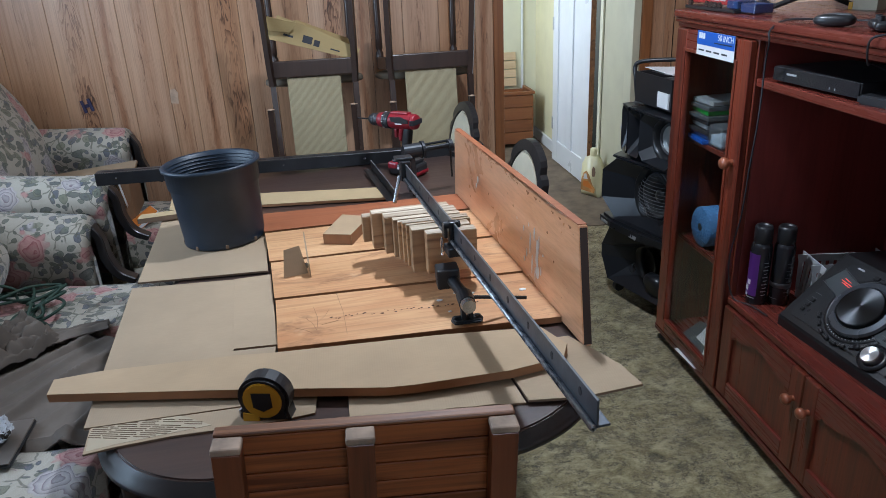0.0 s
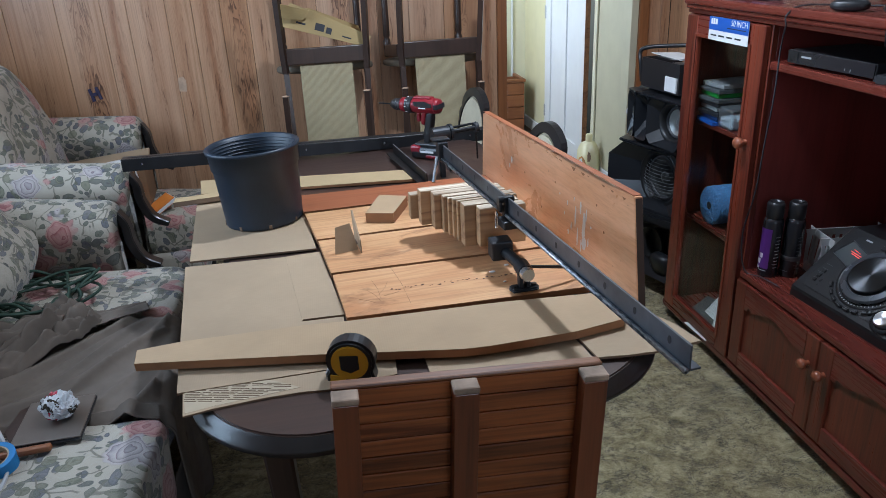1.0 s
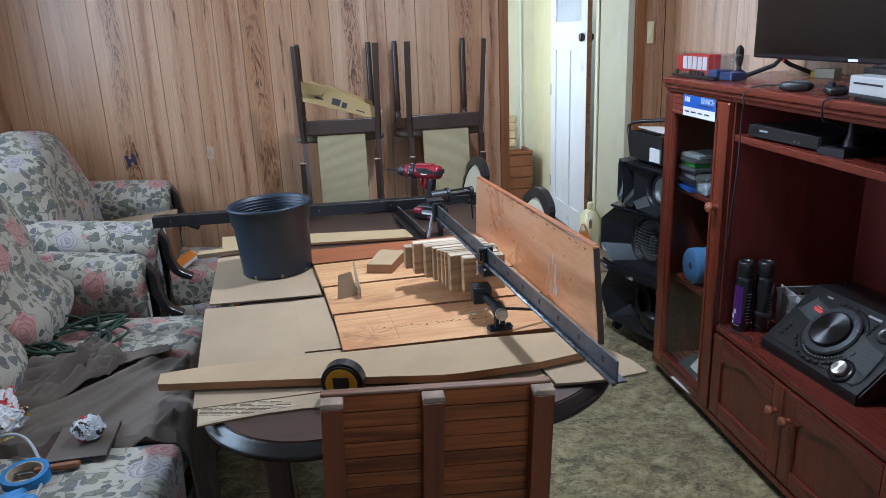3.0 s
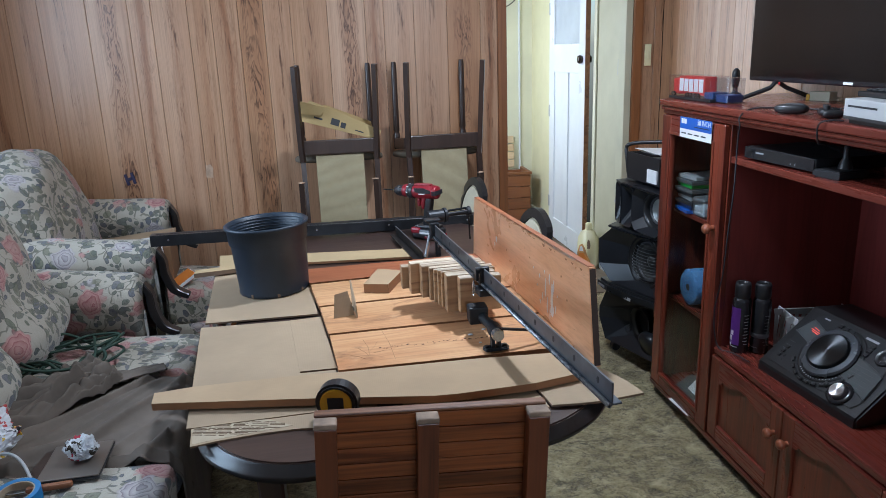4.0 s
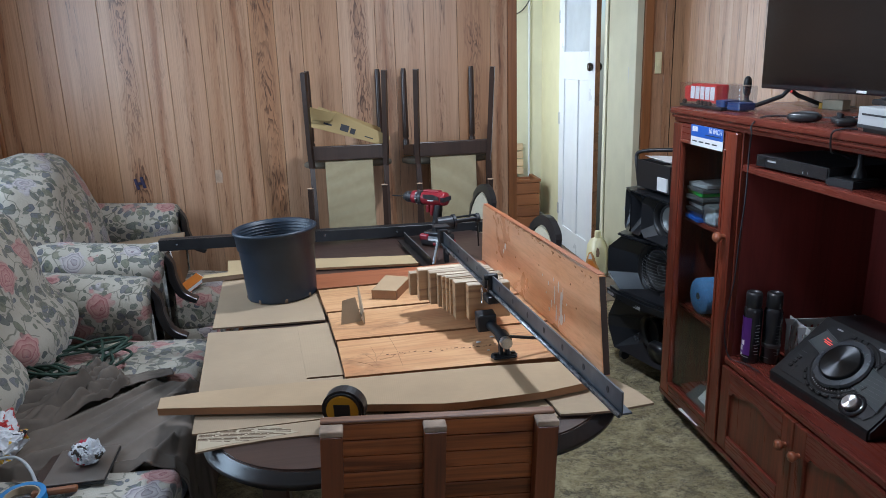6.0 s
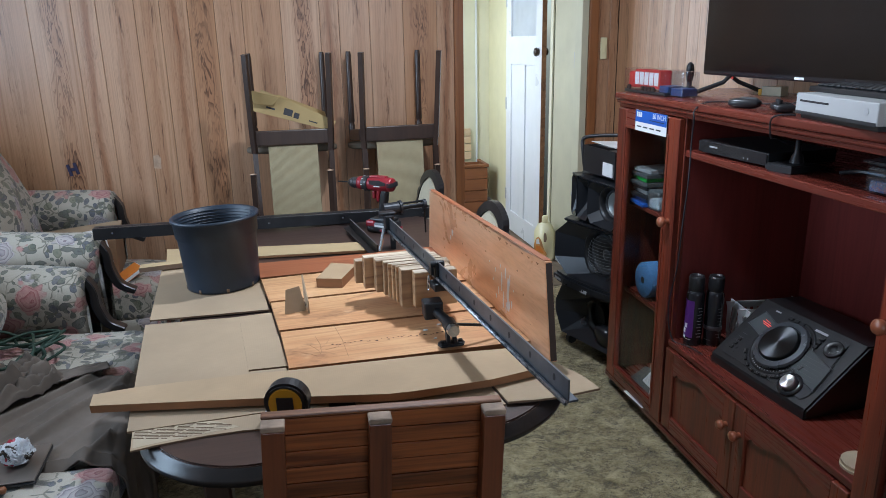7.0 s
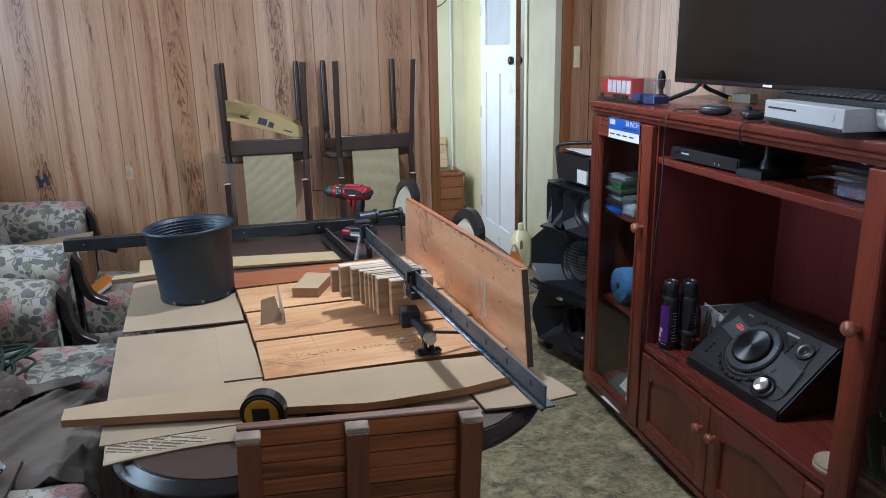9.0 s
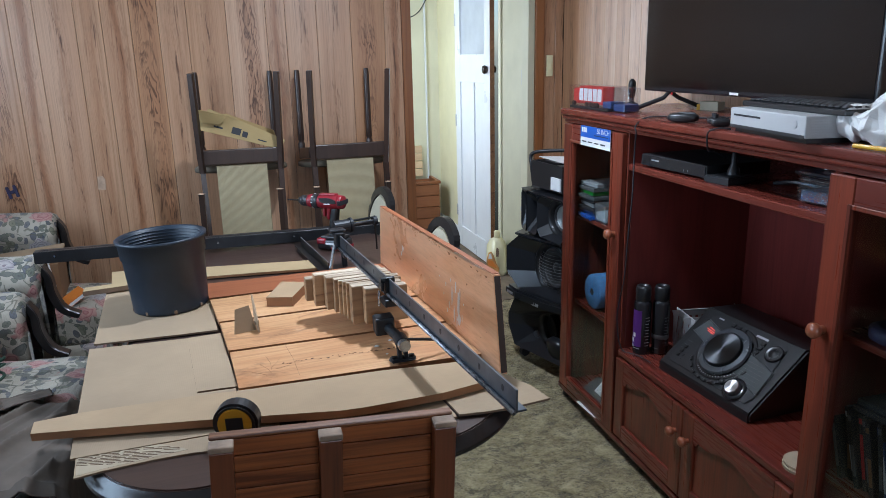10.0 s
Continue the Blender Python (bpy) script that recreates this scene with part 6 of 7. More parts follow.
# lower pipe clamp with its foot
low = thing("pipe_clamp", "black pipe clamp with a cast foot and a bright screw", "clamp", on_table(.367, 1.212, .022))
part("foot", join(prism([(-.028, -.016), (.028, -.016), (.033, .0), (.028, .016), (-.028, .016), (-.033, 0)], 0, .008, .003), box(-.012, -.003, -.011, .011, .008, .05, .002), box(.003, .012, -.011, .011, .008, .05, .002), cyl((-.0, -.02, .048), (0, .02, .048), .017, seg=18)), M_CAST, low)
for s in (-.022, .022):
    part("bolt", cyl((s, 0, .009), (s, 0, .012), .006, seg=8), M_STEEL, low)
part("pipe", cyl((0, .02, .048), (-.075, .5, .048), .0125, seg=18), M_CAST, low)
part("screw_knob", cyl((.001, -.035, .048), (0, -.018, .048), .014, .016, 14), M_BRIGHT, low)
part("jaw", box(-.045, .004, .095, .14, .03, .075, .004), M_CAST, low)
part("tommy_bar", cyl((-.0, .005, .052), (.13, .03, .02), .004, seg=8), M_STEEL, low)

# the clamped blocks: y, thickness, left end, width, bottom, top
for y, t, xl, w, zb, zt in ((1.385, .03, .309, .113, .829, .922), (1.417, .034, .279, .135, .821, .9225), (1.453, .012, .27, .15, .823, .9225), (1.466, .014, .262, .155, .827, .9235),
                            (1.481, .012, .253, .165, .83, .9225), (1.494, .02, .243, .16, .832, .9235), (1.516, .038, .224, .175, .834, .923), (1.556, .033, .196, .19, .834, .922), (1.591, .028, .174, .2, .84, .904)):
    bl = thing("wood_block", "rough sawn timber block held in the clamp", "block", pose(xl + w / 2, y, zb, 0, 0, 5), "clamped timber blocks")
    w /= 2
    part("block", box(-w, w, 0, t - .001, 0, zt - zb, .0012, 1), M_BLOCK, bl)
    part("sawn_top", box(-w + .001, w - .001, .001, t - .002, zt - zb + .0002, zt - zb + .0012), M_BLOCKEND, bl, "pale weathered sawn edge")

of = sheet("timber_offcut", "short flat timber offcut", [(.068, 1.746), (.142, 1.716), (.196, 1.845), (.12, 1.89)], .022, .03, M_MDF, "offcut", M_MDFEDGE)
br = thing("folded_card", "small folded cardboard bracket standing on the boards", "bracket", on_table(.012, 1.575, .021, 12))
part("flap", moved(prism([(-.042, 0), (.018, 0), (.008, .07), (-.03, .066)], 0, .003), pose(0, -.012, .0005, 76)), M_CARD, br)
part("upright", moved(prism([(-.03, 0), (.07, 0), (.075, .08), (.06, .085), (-.03, .035)], 0, .003), pose(.021, -.012, 0.001, 90, 0, 84)), M_CARD, br)
part("pin", cyl((.018, .0, .012), (.02, .02, .012), .004, seg=8), M_BRIGHT, br)

# short bar beside the drill
sb = thing("steel_bar", "short black steel angle bar lying on the far boards", "bar", on_table(.228, 2.47, .014))
part("bar", moved(join(box(0, .004, 0, .42, 0, .034, .0005, 1), box(.0042, .03, 0, .42, 0, .004, .0005, 1)), pose(0, 0, 0, 0, 0, 188.5)), M_STEEL, sb)
part("top_edge", moved(box(.0002, .0038, .001, .419, .0342, .0348), pose(0, 0, 0, 0, 0, 188.5)), M_GREYP, sb, "lighter grey top edge")

# cordless drill
dl = thing("cordless_drill", "red and black cordless drill with a bit, standing on its battery", "drill", on_table(.34, 2.42, .001, -42) @ Matrix.Scale(.96, 4))
part("battery", join(box(-.045, .085, -.038, .038, 0, .045, .01), box(-.03, .075, -.03, .03, .0455, .058, .004)), M_BLACK, dl)
part("battery_cheek", box(-.047, .0, -.0395, .0395, .022, .05, .008), M_CRIMSON, dl, "crimson battery cheek")
part("battery_cheek", box(.02, .087, -.0395, .0395, .003, .02, .006), M_CRIMSON, dl, "crimson battery cheek")
part("battery_mark", box(.0, .06, -.0405, -.0396, .026, .034), M_PAPER, dl, "plain white mark")
part("handle", moved(puff(-.017, .017, -.015, .015, -.075, .075, 3.5, 10, .001), pose(.026, 0, .115, 0, 12)), M_BLACK, dl, smooth=True)
part("handle_shell", moved(puff(-.022, .0, -.0156, .0156, -.03, .04, 3.0, 8, 0), pose(.02, 0, .15, 0, 12)), M_CRIMSON, dl, smooth=True)
AX = pose(0, 0, .197, 0, -90)
part("motor_body", moved(lathe([(.026, -.066), (.0285, -.062), (.0295, -.03), (.029, .01), (.0275, .03), (.0265, .035)], 24), AX), M_CRIMSON, dl, "crimson motor housing", True)
part("rear_cap", moved(lathe([(0, -.08), (.023, -.08), (.0265, -.077), (.028, -.07), (.0285, -.0625), (.02, -.062)], 24), AX), M_CRIMSON, dl, smooth=True)
part("top_ridge", box(-.03, .05, -.012, .012, .222, .2305, .003), M_CRIMSON, dl)
for i in range(5):
    part("vent_slot", box(.066 + i * .0035, .068 + i * .0035, -.0292, .0292, .188, .206, .0005, 1), M_INK, dl)
for s in (-1, 1):
    part("side_panel", moved(prism([(-.02, -.016), (.03, -.018), (.06, -.008), (.062, .004), (.02, .006), (-.015, .0)], .0278, .0312, .001), Matrix(((1, 0, 0, 0), (0, 0, s, 0), (0, s, 0, .2), (0, 0, 0, 1)))), M_BLACK, dl)
    part("side_mark", box(.004, .034, s * .0318 - .0004, s * .0318 + .0004, .191, .195), M_PAPER, dl, "plain white mark")
part("clutch_ring", moved(lathe([(.027, .035), (.0305, .037), (.0305, .05), (.0285, .052), (.0305, .054), (.0305, .062), (.027, .064)], 24), AX), M_BLACK, dl, smooth=False)
part("gear_ring", moved(lathe([(.026, .0645), (.0275, .066), (.0275, .084), (.025, .088)], 24), AX), M_CRIMSON, dl, smooth=True)
for i in range(8):
    a = i * .785
    part("clutch_mark", moved(box(-.0015, .0015, -.004, .004, .0305, .031), AX @ pose(0, 0, .058) @ pose(0, 0, 0, 90) @ pose(0, 0, 0, 0, math.degrees(a))), M_PAPER, dl)
part("chuck", moved(lathe([(.022, .0885), (.0235, .09), (.0235, .104), (.022, .106), (.0235, .108), (.0225, .12), (.015, .134), (.009, .136)], 20), AX), M_BLACK, dl, smooth=False)
part("chuck_nose", moved(lathe([(.0145, .135), (.008, .144), (0, .144)], 18), AX), M_BRIGHT, dl, smooth=True)
part("drill_bit", moved(lathe([(.0028, .144), (.0028, .2), (0, .205)], 10), AX), M_STEEL, dl)
part("trigger", box(-.024, -.01, -.008, .008, .135, .168, .004), M_CRIMSON, dl)

# second clamp head beyond the drill
ch = thing("clamp_head", "black clamp head with a thick screw and a thin handle bar", "clamp", on_table(.352, 2.13, .006))
part("base", box(-.009, .009, -.012, .012, 0, .125, .003), M_CAST, ch)
part("head", join(cyl((-.026, 0, .145), (.03, .01, .145), .023, seg=20), cyl((.031, .01, .145), (.04, .012, .145), .027, seg=20)), M_CAST, ch)
part("screw", join(cyl((.041, .011, .145), (.125, .03, .145), .008, seg=14), cyl((.041, .02, .157), (.12, .04, .157), .004, seg=8)), M_STEEL, ch)
part("end_cap", cyl((.12, .03, .146), (.132, .033, .146), .017, seg=18), M_CHAR, ch)
part("handle_bar", cyl((.126, .03, .04), (.126, .03, .165), .003, seg=8), M_STEEL, ch)

# long steel rail across the far end
lr = thing("steel_rail", "long black slotted steel rail lying across the table's far end", "rail", Matrix.Translation((-.755, 2.545, .775)) @ pose(0, 0, 0, 0, .5, 2.5))
part("rail", join(box(0, 1.42, 0, .004, 0, .045, .001, 1), box(0, 1.42, .0042, .05, .041, .045, .001, 1), box(0, 1.42, .046, .05, 0, .0408, .001, 1), box(0, 1.42, .0042, .0458, 0, .003)), M_STEEL, lr)
part("slot", box(.02, 1.4, .02, .028, .0452, .0458), M_INK, lr)
for x in (.07, .36, .66, .96, 1.3):
    part("rivet", cyl((x, -.0012, .025), (x, .0, .025), .004, seg=10), M_BRIGHT, lr)

# ---- sofa and armchair ----
def padded_arm(x_front, x_back, yc, w, zf, zb, z0, seed):
    """A rolled arm, rounded on top, sloping up towards the back."""
    def f(u, v):
        x = x_front + (x_back - x_front) * u
        top = zf + (zb - zf) * u
        a = math.pi * (v * 1.5 - .25)
        ry, rz = w / 2, w * .42
        k = 1 - .35 * max(0, 1 - u / .06) ** 2
        yy = -math.cos(a) * ry * k
        zz = math.sin(a) * rz * k
        if v < .02 or v > .98:
            p = Vector((x, yc + yy * .9, z0))
        else:
            p = Vector((x, yc + yy, top - rz + zz))
        return p + noise.noise_vector(p * 9 + Vector((seed, 0, 0))) * .006
    bm = grid(f, 30, 26)
    ends = [e for e in bm.edges if e.is_boundary]
    bmesh.ops.holes_fill(bm, edges=ends, sides=200)
    return bm


def show_wood(parent, x, yc, zt, zb):
    """The curved black wooden front of an arm."""
    pts = curve_pts([(x - .012, 0, zt), (x + .012, 0, zt - .05), (x + .018, 0, zt - .12), (x + .05, 0, zt - .19), (x + .11, 0, zt - .225)], 8)
    bm = bmesh.new()
    rows = []
    for i, p in enumerate(pts):
        s = i / (len(pts) - 1)
        t = (pts[min(i + 1, len(pts) - 1)] - pts[max(i - 1, 0)]).normalized()
        nrm = Vector((t.z, 0, -t.x))
        h = .012 + .005 * math.sin(s * 3.1)
        rows.append([bm.verts.new(p + nrm * a * h + Vector((0, yc + b * .024, 0))) for a, b in ((-1, -1), (1, -1), (1, 1), (-1, 1))])
    for a, b in zip(rows, rows[1:]):
        for k in range(4):
            bm.faces.new((a[k], a[(k + 1) % 4], b[(k + 1) % 4], b[k]))
    bm.faces.new(rows[0][::-1])
    bm.faces.new(rows[-1])
    bmesh.ops.bevel(bm, geom=bm.edges[:], offset=.004, segments=1, affect="EDGES")
    part("arm_post", bm, M_BLACKWOOD, parent, "curved black wooden arm front")
    part("arm_leg", box(x - .06, x - .02, yc - .02, yc + .02, .0, zt - .3, .005), M_BLACKWOOD, parent)


SX = -1.70           # back of the seats
sofa = thing("sofa", "cream rose-patterned sofa with black wooden arm fronts", "sofa")
part("base", box(-1.62, -.60, .62, 2.44, .1, .3, .03, 3), M_FLORAL, sofa, smooth=True)
for a, b, xf, s in ((.68, 1.405, -.465, 1.0), (1.41, 1.90, -.51, 2.0), (1.905, 2.43, -.545, 3.0)):
    part("seat_cushion", puff(-1.32, xf, a, b, .25, .485 if s == 1.0 else .462, 16 if s == 1.0 else 7, 24, .012, s, .06), M_FLORAL, sofa, smooth=True)
for a, b, xc, s in ((.60, 1.40, -1.25, 4.0), (1.36, 1.96, -1.265, 5.0), (1.92, 2.5, -1.31, 6.0)):
    bc = puff(-.21, .21, a, b, -.33, .33, 2.9, 18, .025, s)
    for v in bc.verts:
        v.co.x += .05 * math.exp(-((v.co.z + .2) / .12) ** 2) * (1 if v.co.x > 0 else 0)
    part("back_cushion", moved(bc, pose(xc, 0, .70, 0, -14)), M_FLORAL, sofa, smooth=True)
part("back_frame", moved(puff(-.1, .1, .6, 2.5, -.42, .42, 5, 14, .01, 2), pose(-1.58, 0, .48, 0, -7)), M_FLORAL, sofa, smooth=True)
part("arm", padded_arm(-.80, -1.45, 2.555, .235, .665, .735, .2, 1), M_FLORAL, sofa, smooth=True)
part("arm", padded_arm(-.80, -1.45, .55, .235, .665, .735, .2, 4), M_FLORAL, sofa, smooth=True)
for y in (2.555, .55):
    show_wood(sofa, -.80, y, .625, .3)
for x in (-.66, -1.55):
    for y in (.66, 2.4):
        part("leg", cyl((x, y, 0), (x, y, .1), .022, .028, 14), M_BLACKWOOD, sofa)

ac = thing("armchair", "cream rose-patterned armchair with black wooden arm fronts", "armchair")
part("base", box(-1.62, -.62, 2.92, 3.42, .1, .3, .03, 3), M_FLORAL, ac, smooth=True)
part("seat_cushion", puff(-1.32, -.54, 2.93, 3.40, .27, .47, 5, 18, .012, 8.0, .05), M_FLORAL, ac, smooth=True)
part("back_cushion", moved(puff(-.21, .21, 2.74, 3.56, -.4, .4, 2.7, 20, .035, 9.0), pose(-1.42, 0, .71, 0, -13)), M_FLORAL, ac, smooth=True)
part("back_frame", moved(puff(-.1, .1, 2.74, 3.56, -.42, .42, 5, 14, .01, 3), pose(-1.58, 0, .5, 0, -7)), M_FLORAL, ac, smooth=True)
part("arm", padded_arm(-.80, -1.45, 2.815, .225, .735, .79, .2, 7), M_FLORAL, ac, smooth=True)
part("arm", padded_arm(-.87, -1.45, 3.46, .215, .80, .83, .2, 9), M_FLORAL, ac, smooth=True)
show_wood(ac, -.80, 2.815, .70, .3)
show_wood(ac, -.87, 3.46, .765, .3)
for x in (-.66, -1.55):
    for y in (2.96, 3.4):
        part("leg", cyl((x, y, 0), (x, y, .1), .022, .028, 14), M_BLACKWOOD, ac)

# things on the armchair
bd = thing("brown_box", "brown cardboard boxes lying on the armchair seat", "box", pose(-.98, 3.16, .475, 0, 0, 6))
part("carton", box(-.2, .165, -.13, .13, 0, .172, .003), M_BROWNBOX, bd)
bd2 = thing("wooden_tray", "thin wooden board lying on the box", "board", pose(-.97, 3.2, .648, 0, -4, 10))
part("board", box(-.24, .16, -.12, .12, 0, .014, .002), M_CARD, bd2)
pp = thing("folded_paper", "folded white paper hanging over the box edge", "paper", pose(-.86, 3.07, .665, 0, 0, 8))
part("sheet", shell(lambda u, v: Vector((-.13 + .18 * u if u < .8 else .014 + .02 * (u - .8) * 5, -.06 + .15 * v, .004 + .003 * math.sin(u * 9 + v * 4) - (.0 if u < .8 else (u - .8) * .62))), 20, 8, .0015), M_PAPER, pp, smooth=True)
ob_ = thing("orange_book", "orange paperback book on the armchair", "book", pose(-.765, 3.02, .475, 0, -28, 30))
part("cover", box(-.07, .07, -.05, .05, 0, .02, .002), M_ORANGE, ob_)
part("pages", box(-.068, .072, -.0505, .048, .003, .017), M_PAPER, ob_)

# the sheet over the middle of the sofa
def smooth(a, b, x):
    t = max(0.0, min(1.0, (x - a) / (b - a)))
    return t * t * (3 - 2 * t)


def drape(u, v):
    y = 1.395 + .52 * v + .03 * noise.noise(Vector((u * 3, 7, 0)))
    s = u * 1.05
    if s < .60:
        x, z = -1.10 + s, .482
    elif s < .68:
        t = (s - .60) / .08 * math.pi / 2
        x, z = -.50 + .04 * math.sin(t), .442 + .04 * math.cos(t)
    else:
        x, z = -.46 + .02 * math.sin(v * 11 + 1) * (s - .68) * 2, .442 - (s - .68) * 1.17
    x -= .05 * (v - .2)
    p = Vector((x, y, z))
    # long shallow wrinkles pulled from the crumpled side
    d = (x + 1.0) * .84 - (y - 1.5) * .54
    w = abs(noise.noise(Vector((d * 7, (x + y) * 1.3, 2.2))))
    w2 = abs(noise.noise(Vector((d * 13 + 3, (x - y) * 2.1, 6.2))))
    p.z += (.024 * (1 - min(1, w * 5)) + .011 * (1 - min(1, w2 * 6))) * smooth(.02, .2, u) * (1 if s < .6 else .2)
    p.z += .012 * noise.noise(Vector((x * 4, y * 4, 9)))
    # rounded hem along the near side
    p.z += .02 * (1 - smooth(.0, .1, v)) * smooth(.25, .5, u) * (1 if s < .62 else 0)
    if v < .03:
        p.z -= .03
    if s >= .66:
        p.x += .02 * noise.noise(Vector((v * 7, s * 1.2, 5)))
    return p


def ridge(t):
    return abs(math.sin(math.pi * t)) ** .8


def crumpled(u, v):
    """The gathered folds beside the back cushions; u across, v along."""
    a = Vector((-.98, 1.50, 0)).lerp(Vector((-.70, 1.93, 0)), v)
    b = Vector((-1.1, 1.78, 0)).lerp(Vector((-.88, 2.10, 0)), v)
    p = a.lerp(b, u)
    wob = noise.noise(Vector((v * 2.1, u * 1.7, .4)))
    wob2 = noise.noise(Vector((v * 5.5, u * 4.0, 3.4)))
    env = smooth(-.03, .04, u) * (1 - .6 * smooth(.85, 1, u)) * smooth(0, .1, v) * (1 - smooth(.86, 1, v))
    wob3 = noise.noise(Vector((v * 3.3 + 4, u * 2.6, 7.7)))
    h = .05 * ridge(u * 3.4 + wob * 1.1 + v * .6) * (.5 + 1.1 * abs(wob2)) + .045 * ridge(u * 6.5 + wob3 * 1.6 - v * 1.4) * (.35 + .9 * abs(wob)) + .014 * ridge(v * 7 + wob * 3 + u * 4)
    p.z = .478 + env * h
    n = noise.noise_vector(Vector((u * 6, v * 7, 1)))
    p.x += .018 * n.x * env
    p.y += .018 * n.y * env + .012 * env * ridge(u * 3.2 + wob * .9 + v * .5)
    return p


def flap(u, v):
    a = Vector((-.775, 1.85, .507)).lerp(Vector((-.60, 1.945, .497)), u)
    b = Vector((-.85, 1.99, .482)).lerp(Vector((-.64, 2.065, .47)), u)
    p = a.lerp(b, v)
    p.z += .01 * ridge(v * 1.0 + .15 * u) + .008 * noise.noise(Vector((u * 5, v * 4, 8))) 
    return p


sh = thing("draped_sheet", "rumpled grey-brown cotton sheet thrown over the sofa seat", "sheet")
part("cloth", shell(drape, 130, 80, .003), M_CLOTH, sh, smooth=True)
part("gathered_folds", join(grid(crumpled, 110, 80), grid(lambda u, v: crumpled(u, v) - Vector((0, 0, .004)), 110, 80)), M_CLOTH, sh, "gathered folds", True)
part("turned_corner", shell(flap, 40, 30, .003), M_CLOTH, sh, "corner turned back", True)
hang = thing("hanging_cloth", "dark cloth hanging in front of the sofa base", "cloth")
part("cloth", shell(lambda u, v: Vector((-.475 - .05 * u + .02 * math.sin(u * 14 + v * 2) + .01 * v, .8 + 1.62 * u, .01 + .30 * v)), 60, 10, .003), M_CLOTH, hang, smooth=True)

rp = thing("cord_tangle", "tangled dark green cord on the sofa seat", "cord", pose(-.98, 2.1, .478))
cr = random.Random(21)
for j in range(3):
    pts = []
    for i in range(26):
        a = i * .62 + j * 2
        r = cr.uniform(.08, .2)
        pts.append((r * math.cos(a) * 1.1 + cr.uniform(-.03, .03), r * math.sin(a) * .9 + cr.uniform(-.03, .03), .01 + cr.uniform(0, .06)))
    part("cord", tube(curve_pts(pts, 6), .005, 6), M_ROPE, rp, smooth=True)

lap = thing("tablet_case", "closed grey-brown tablet in a case, lying on the sheet", "tablet", pose(-.71, 1.40, .492, 0, 0, 3))
part("cover", box(-.073, .075, -.088, .084, .009, .013, .002), M_LAPTOP, lap)
part("body", box(-.074, .076, -.089, .085, 0, .0087, .003), M_BLACK, lap)
part("dark_flap", prism([(-.105, -.02), (-.0745, -.07), (-.0745, .084), (-.095, .07)], .002, .006, .001), M_DARKWOOD, lap, "dark side flap")
knife = thing("wooden_handle_tool", "wooden-handled tool beside the tablet", "tool", pose(-.715, 1.292, .492, 0, 0, 6))
part("handle", box(-.075, .03, -.009, .009, 0, .016, .006), M_CRATE, knife)
part("blade", box(-.12, -.0755, -.006, .006, .006, .009), M_BRIGHT, knife)


def crumple(name, label, category, m, size, mat, seed, n=22):
    """Thin film crushed into a lump of sharp creases."""
    ob = thing(name, label, category, m)
    b = puff(-size[0], size[0], -size[1], size[1], 0, size[2] * 2, 2.4, n, 0)
    big = max(size)
    for v in b.verts:
        q = v.co / big
        r = 1 - 2.4 * abs(noise.noise(q * 1.7 + Vector((seed, 0, 0)))) + .8 * (.5 - abs(noise.noise(q * 4.2 + Vector((0, seed, 0))))) + .5 * (.5 - abs(noise.noise(q * 9 + Vector((0, 0, seed)))))
        v.co = v.co * (1 + .28 * r) + noise.noise_vector(q * 5 + Vector((seed, 2, 0))) * big * .1
        v.co.z = max(0, v.co.z)
    part("wrapper", b, mat, ob)
    return ob


crumple("crumpled_wrapper", "crumpled silver and red foil wrapper", "wrapper", pose(-.695, 1.405, .506), (.03, .027, .022), M_FOIL, 3.0)
crumple("packaging_bag", "crumpled white, red and yellow plastic packaging", "packaging", pose(-1.03, 1.5, .475, 0, 0, 15), (.105, .09, .045), M_BAG, 8.0, 30)
crumple("blue_bag", "crumpled bright blue plastic bag", "bag", pose(-.80, .91, .488), (.16, .12, .05), M_BLUE, 12.0)
bt = thing("masking_tape", "roll of blue masking tape lying on the sofa", "tape", pose(-.80, 1.262, .474, 4, 0, 0) @ Matrix.Scale(.86, 4))
part("roll", lathe([(.048, 0), (.062, 0), (.062, .048), (.048, .048), (.048, 0)], 40), M_BLUE, bt)
part("core", lathe([(.044, .001), (.0478, .001), (.0478, .047), (.044, .047), (.044, .001)], 40), M_CARDTORN, bt)
wc = thing("white_cable", "loop of white cable lying on the sofa", "cable")
part("cord", tube(curve_pts([(-1.1, 1.0, .5), (-.95, 1.02, .478), (-.8, 1.1, .478), (-.755, 1.17, .49), (-.768, 1.27, .495), (-.825, 1.375, .515), (-.88, 1.42, .53), (-.95, 1.41, .53)], 10), .0042, 8), M_WHITEP, wc, smooth=True)
fl = thing("flat_box", "flat grey card lying under the packaging", "card", pose(-1.02, 1.16, .471, 0, 0, 20))
part("card", box(-.1, .1, -.07, .07, 0, .006), M_GREYP, fl)

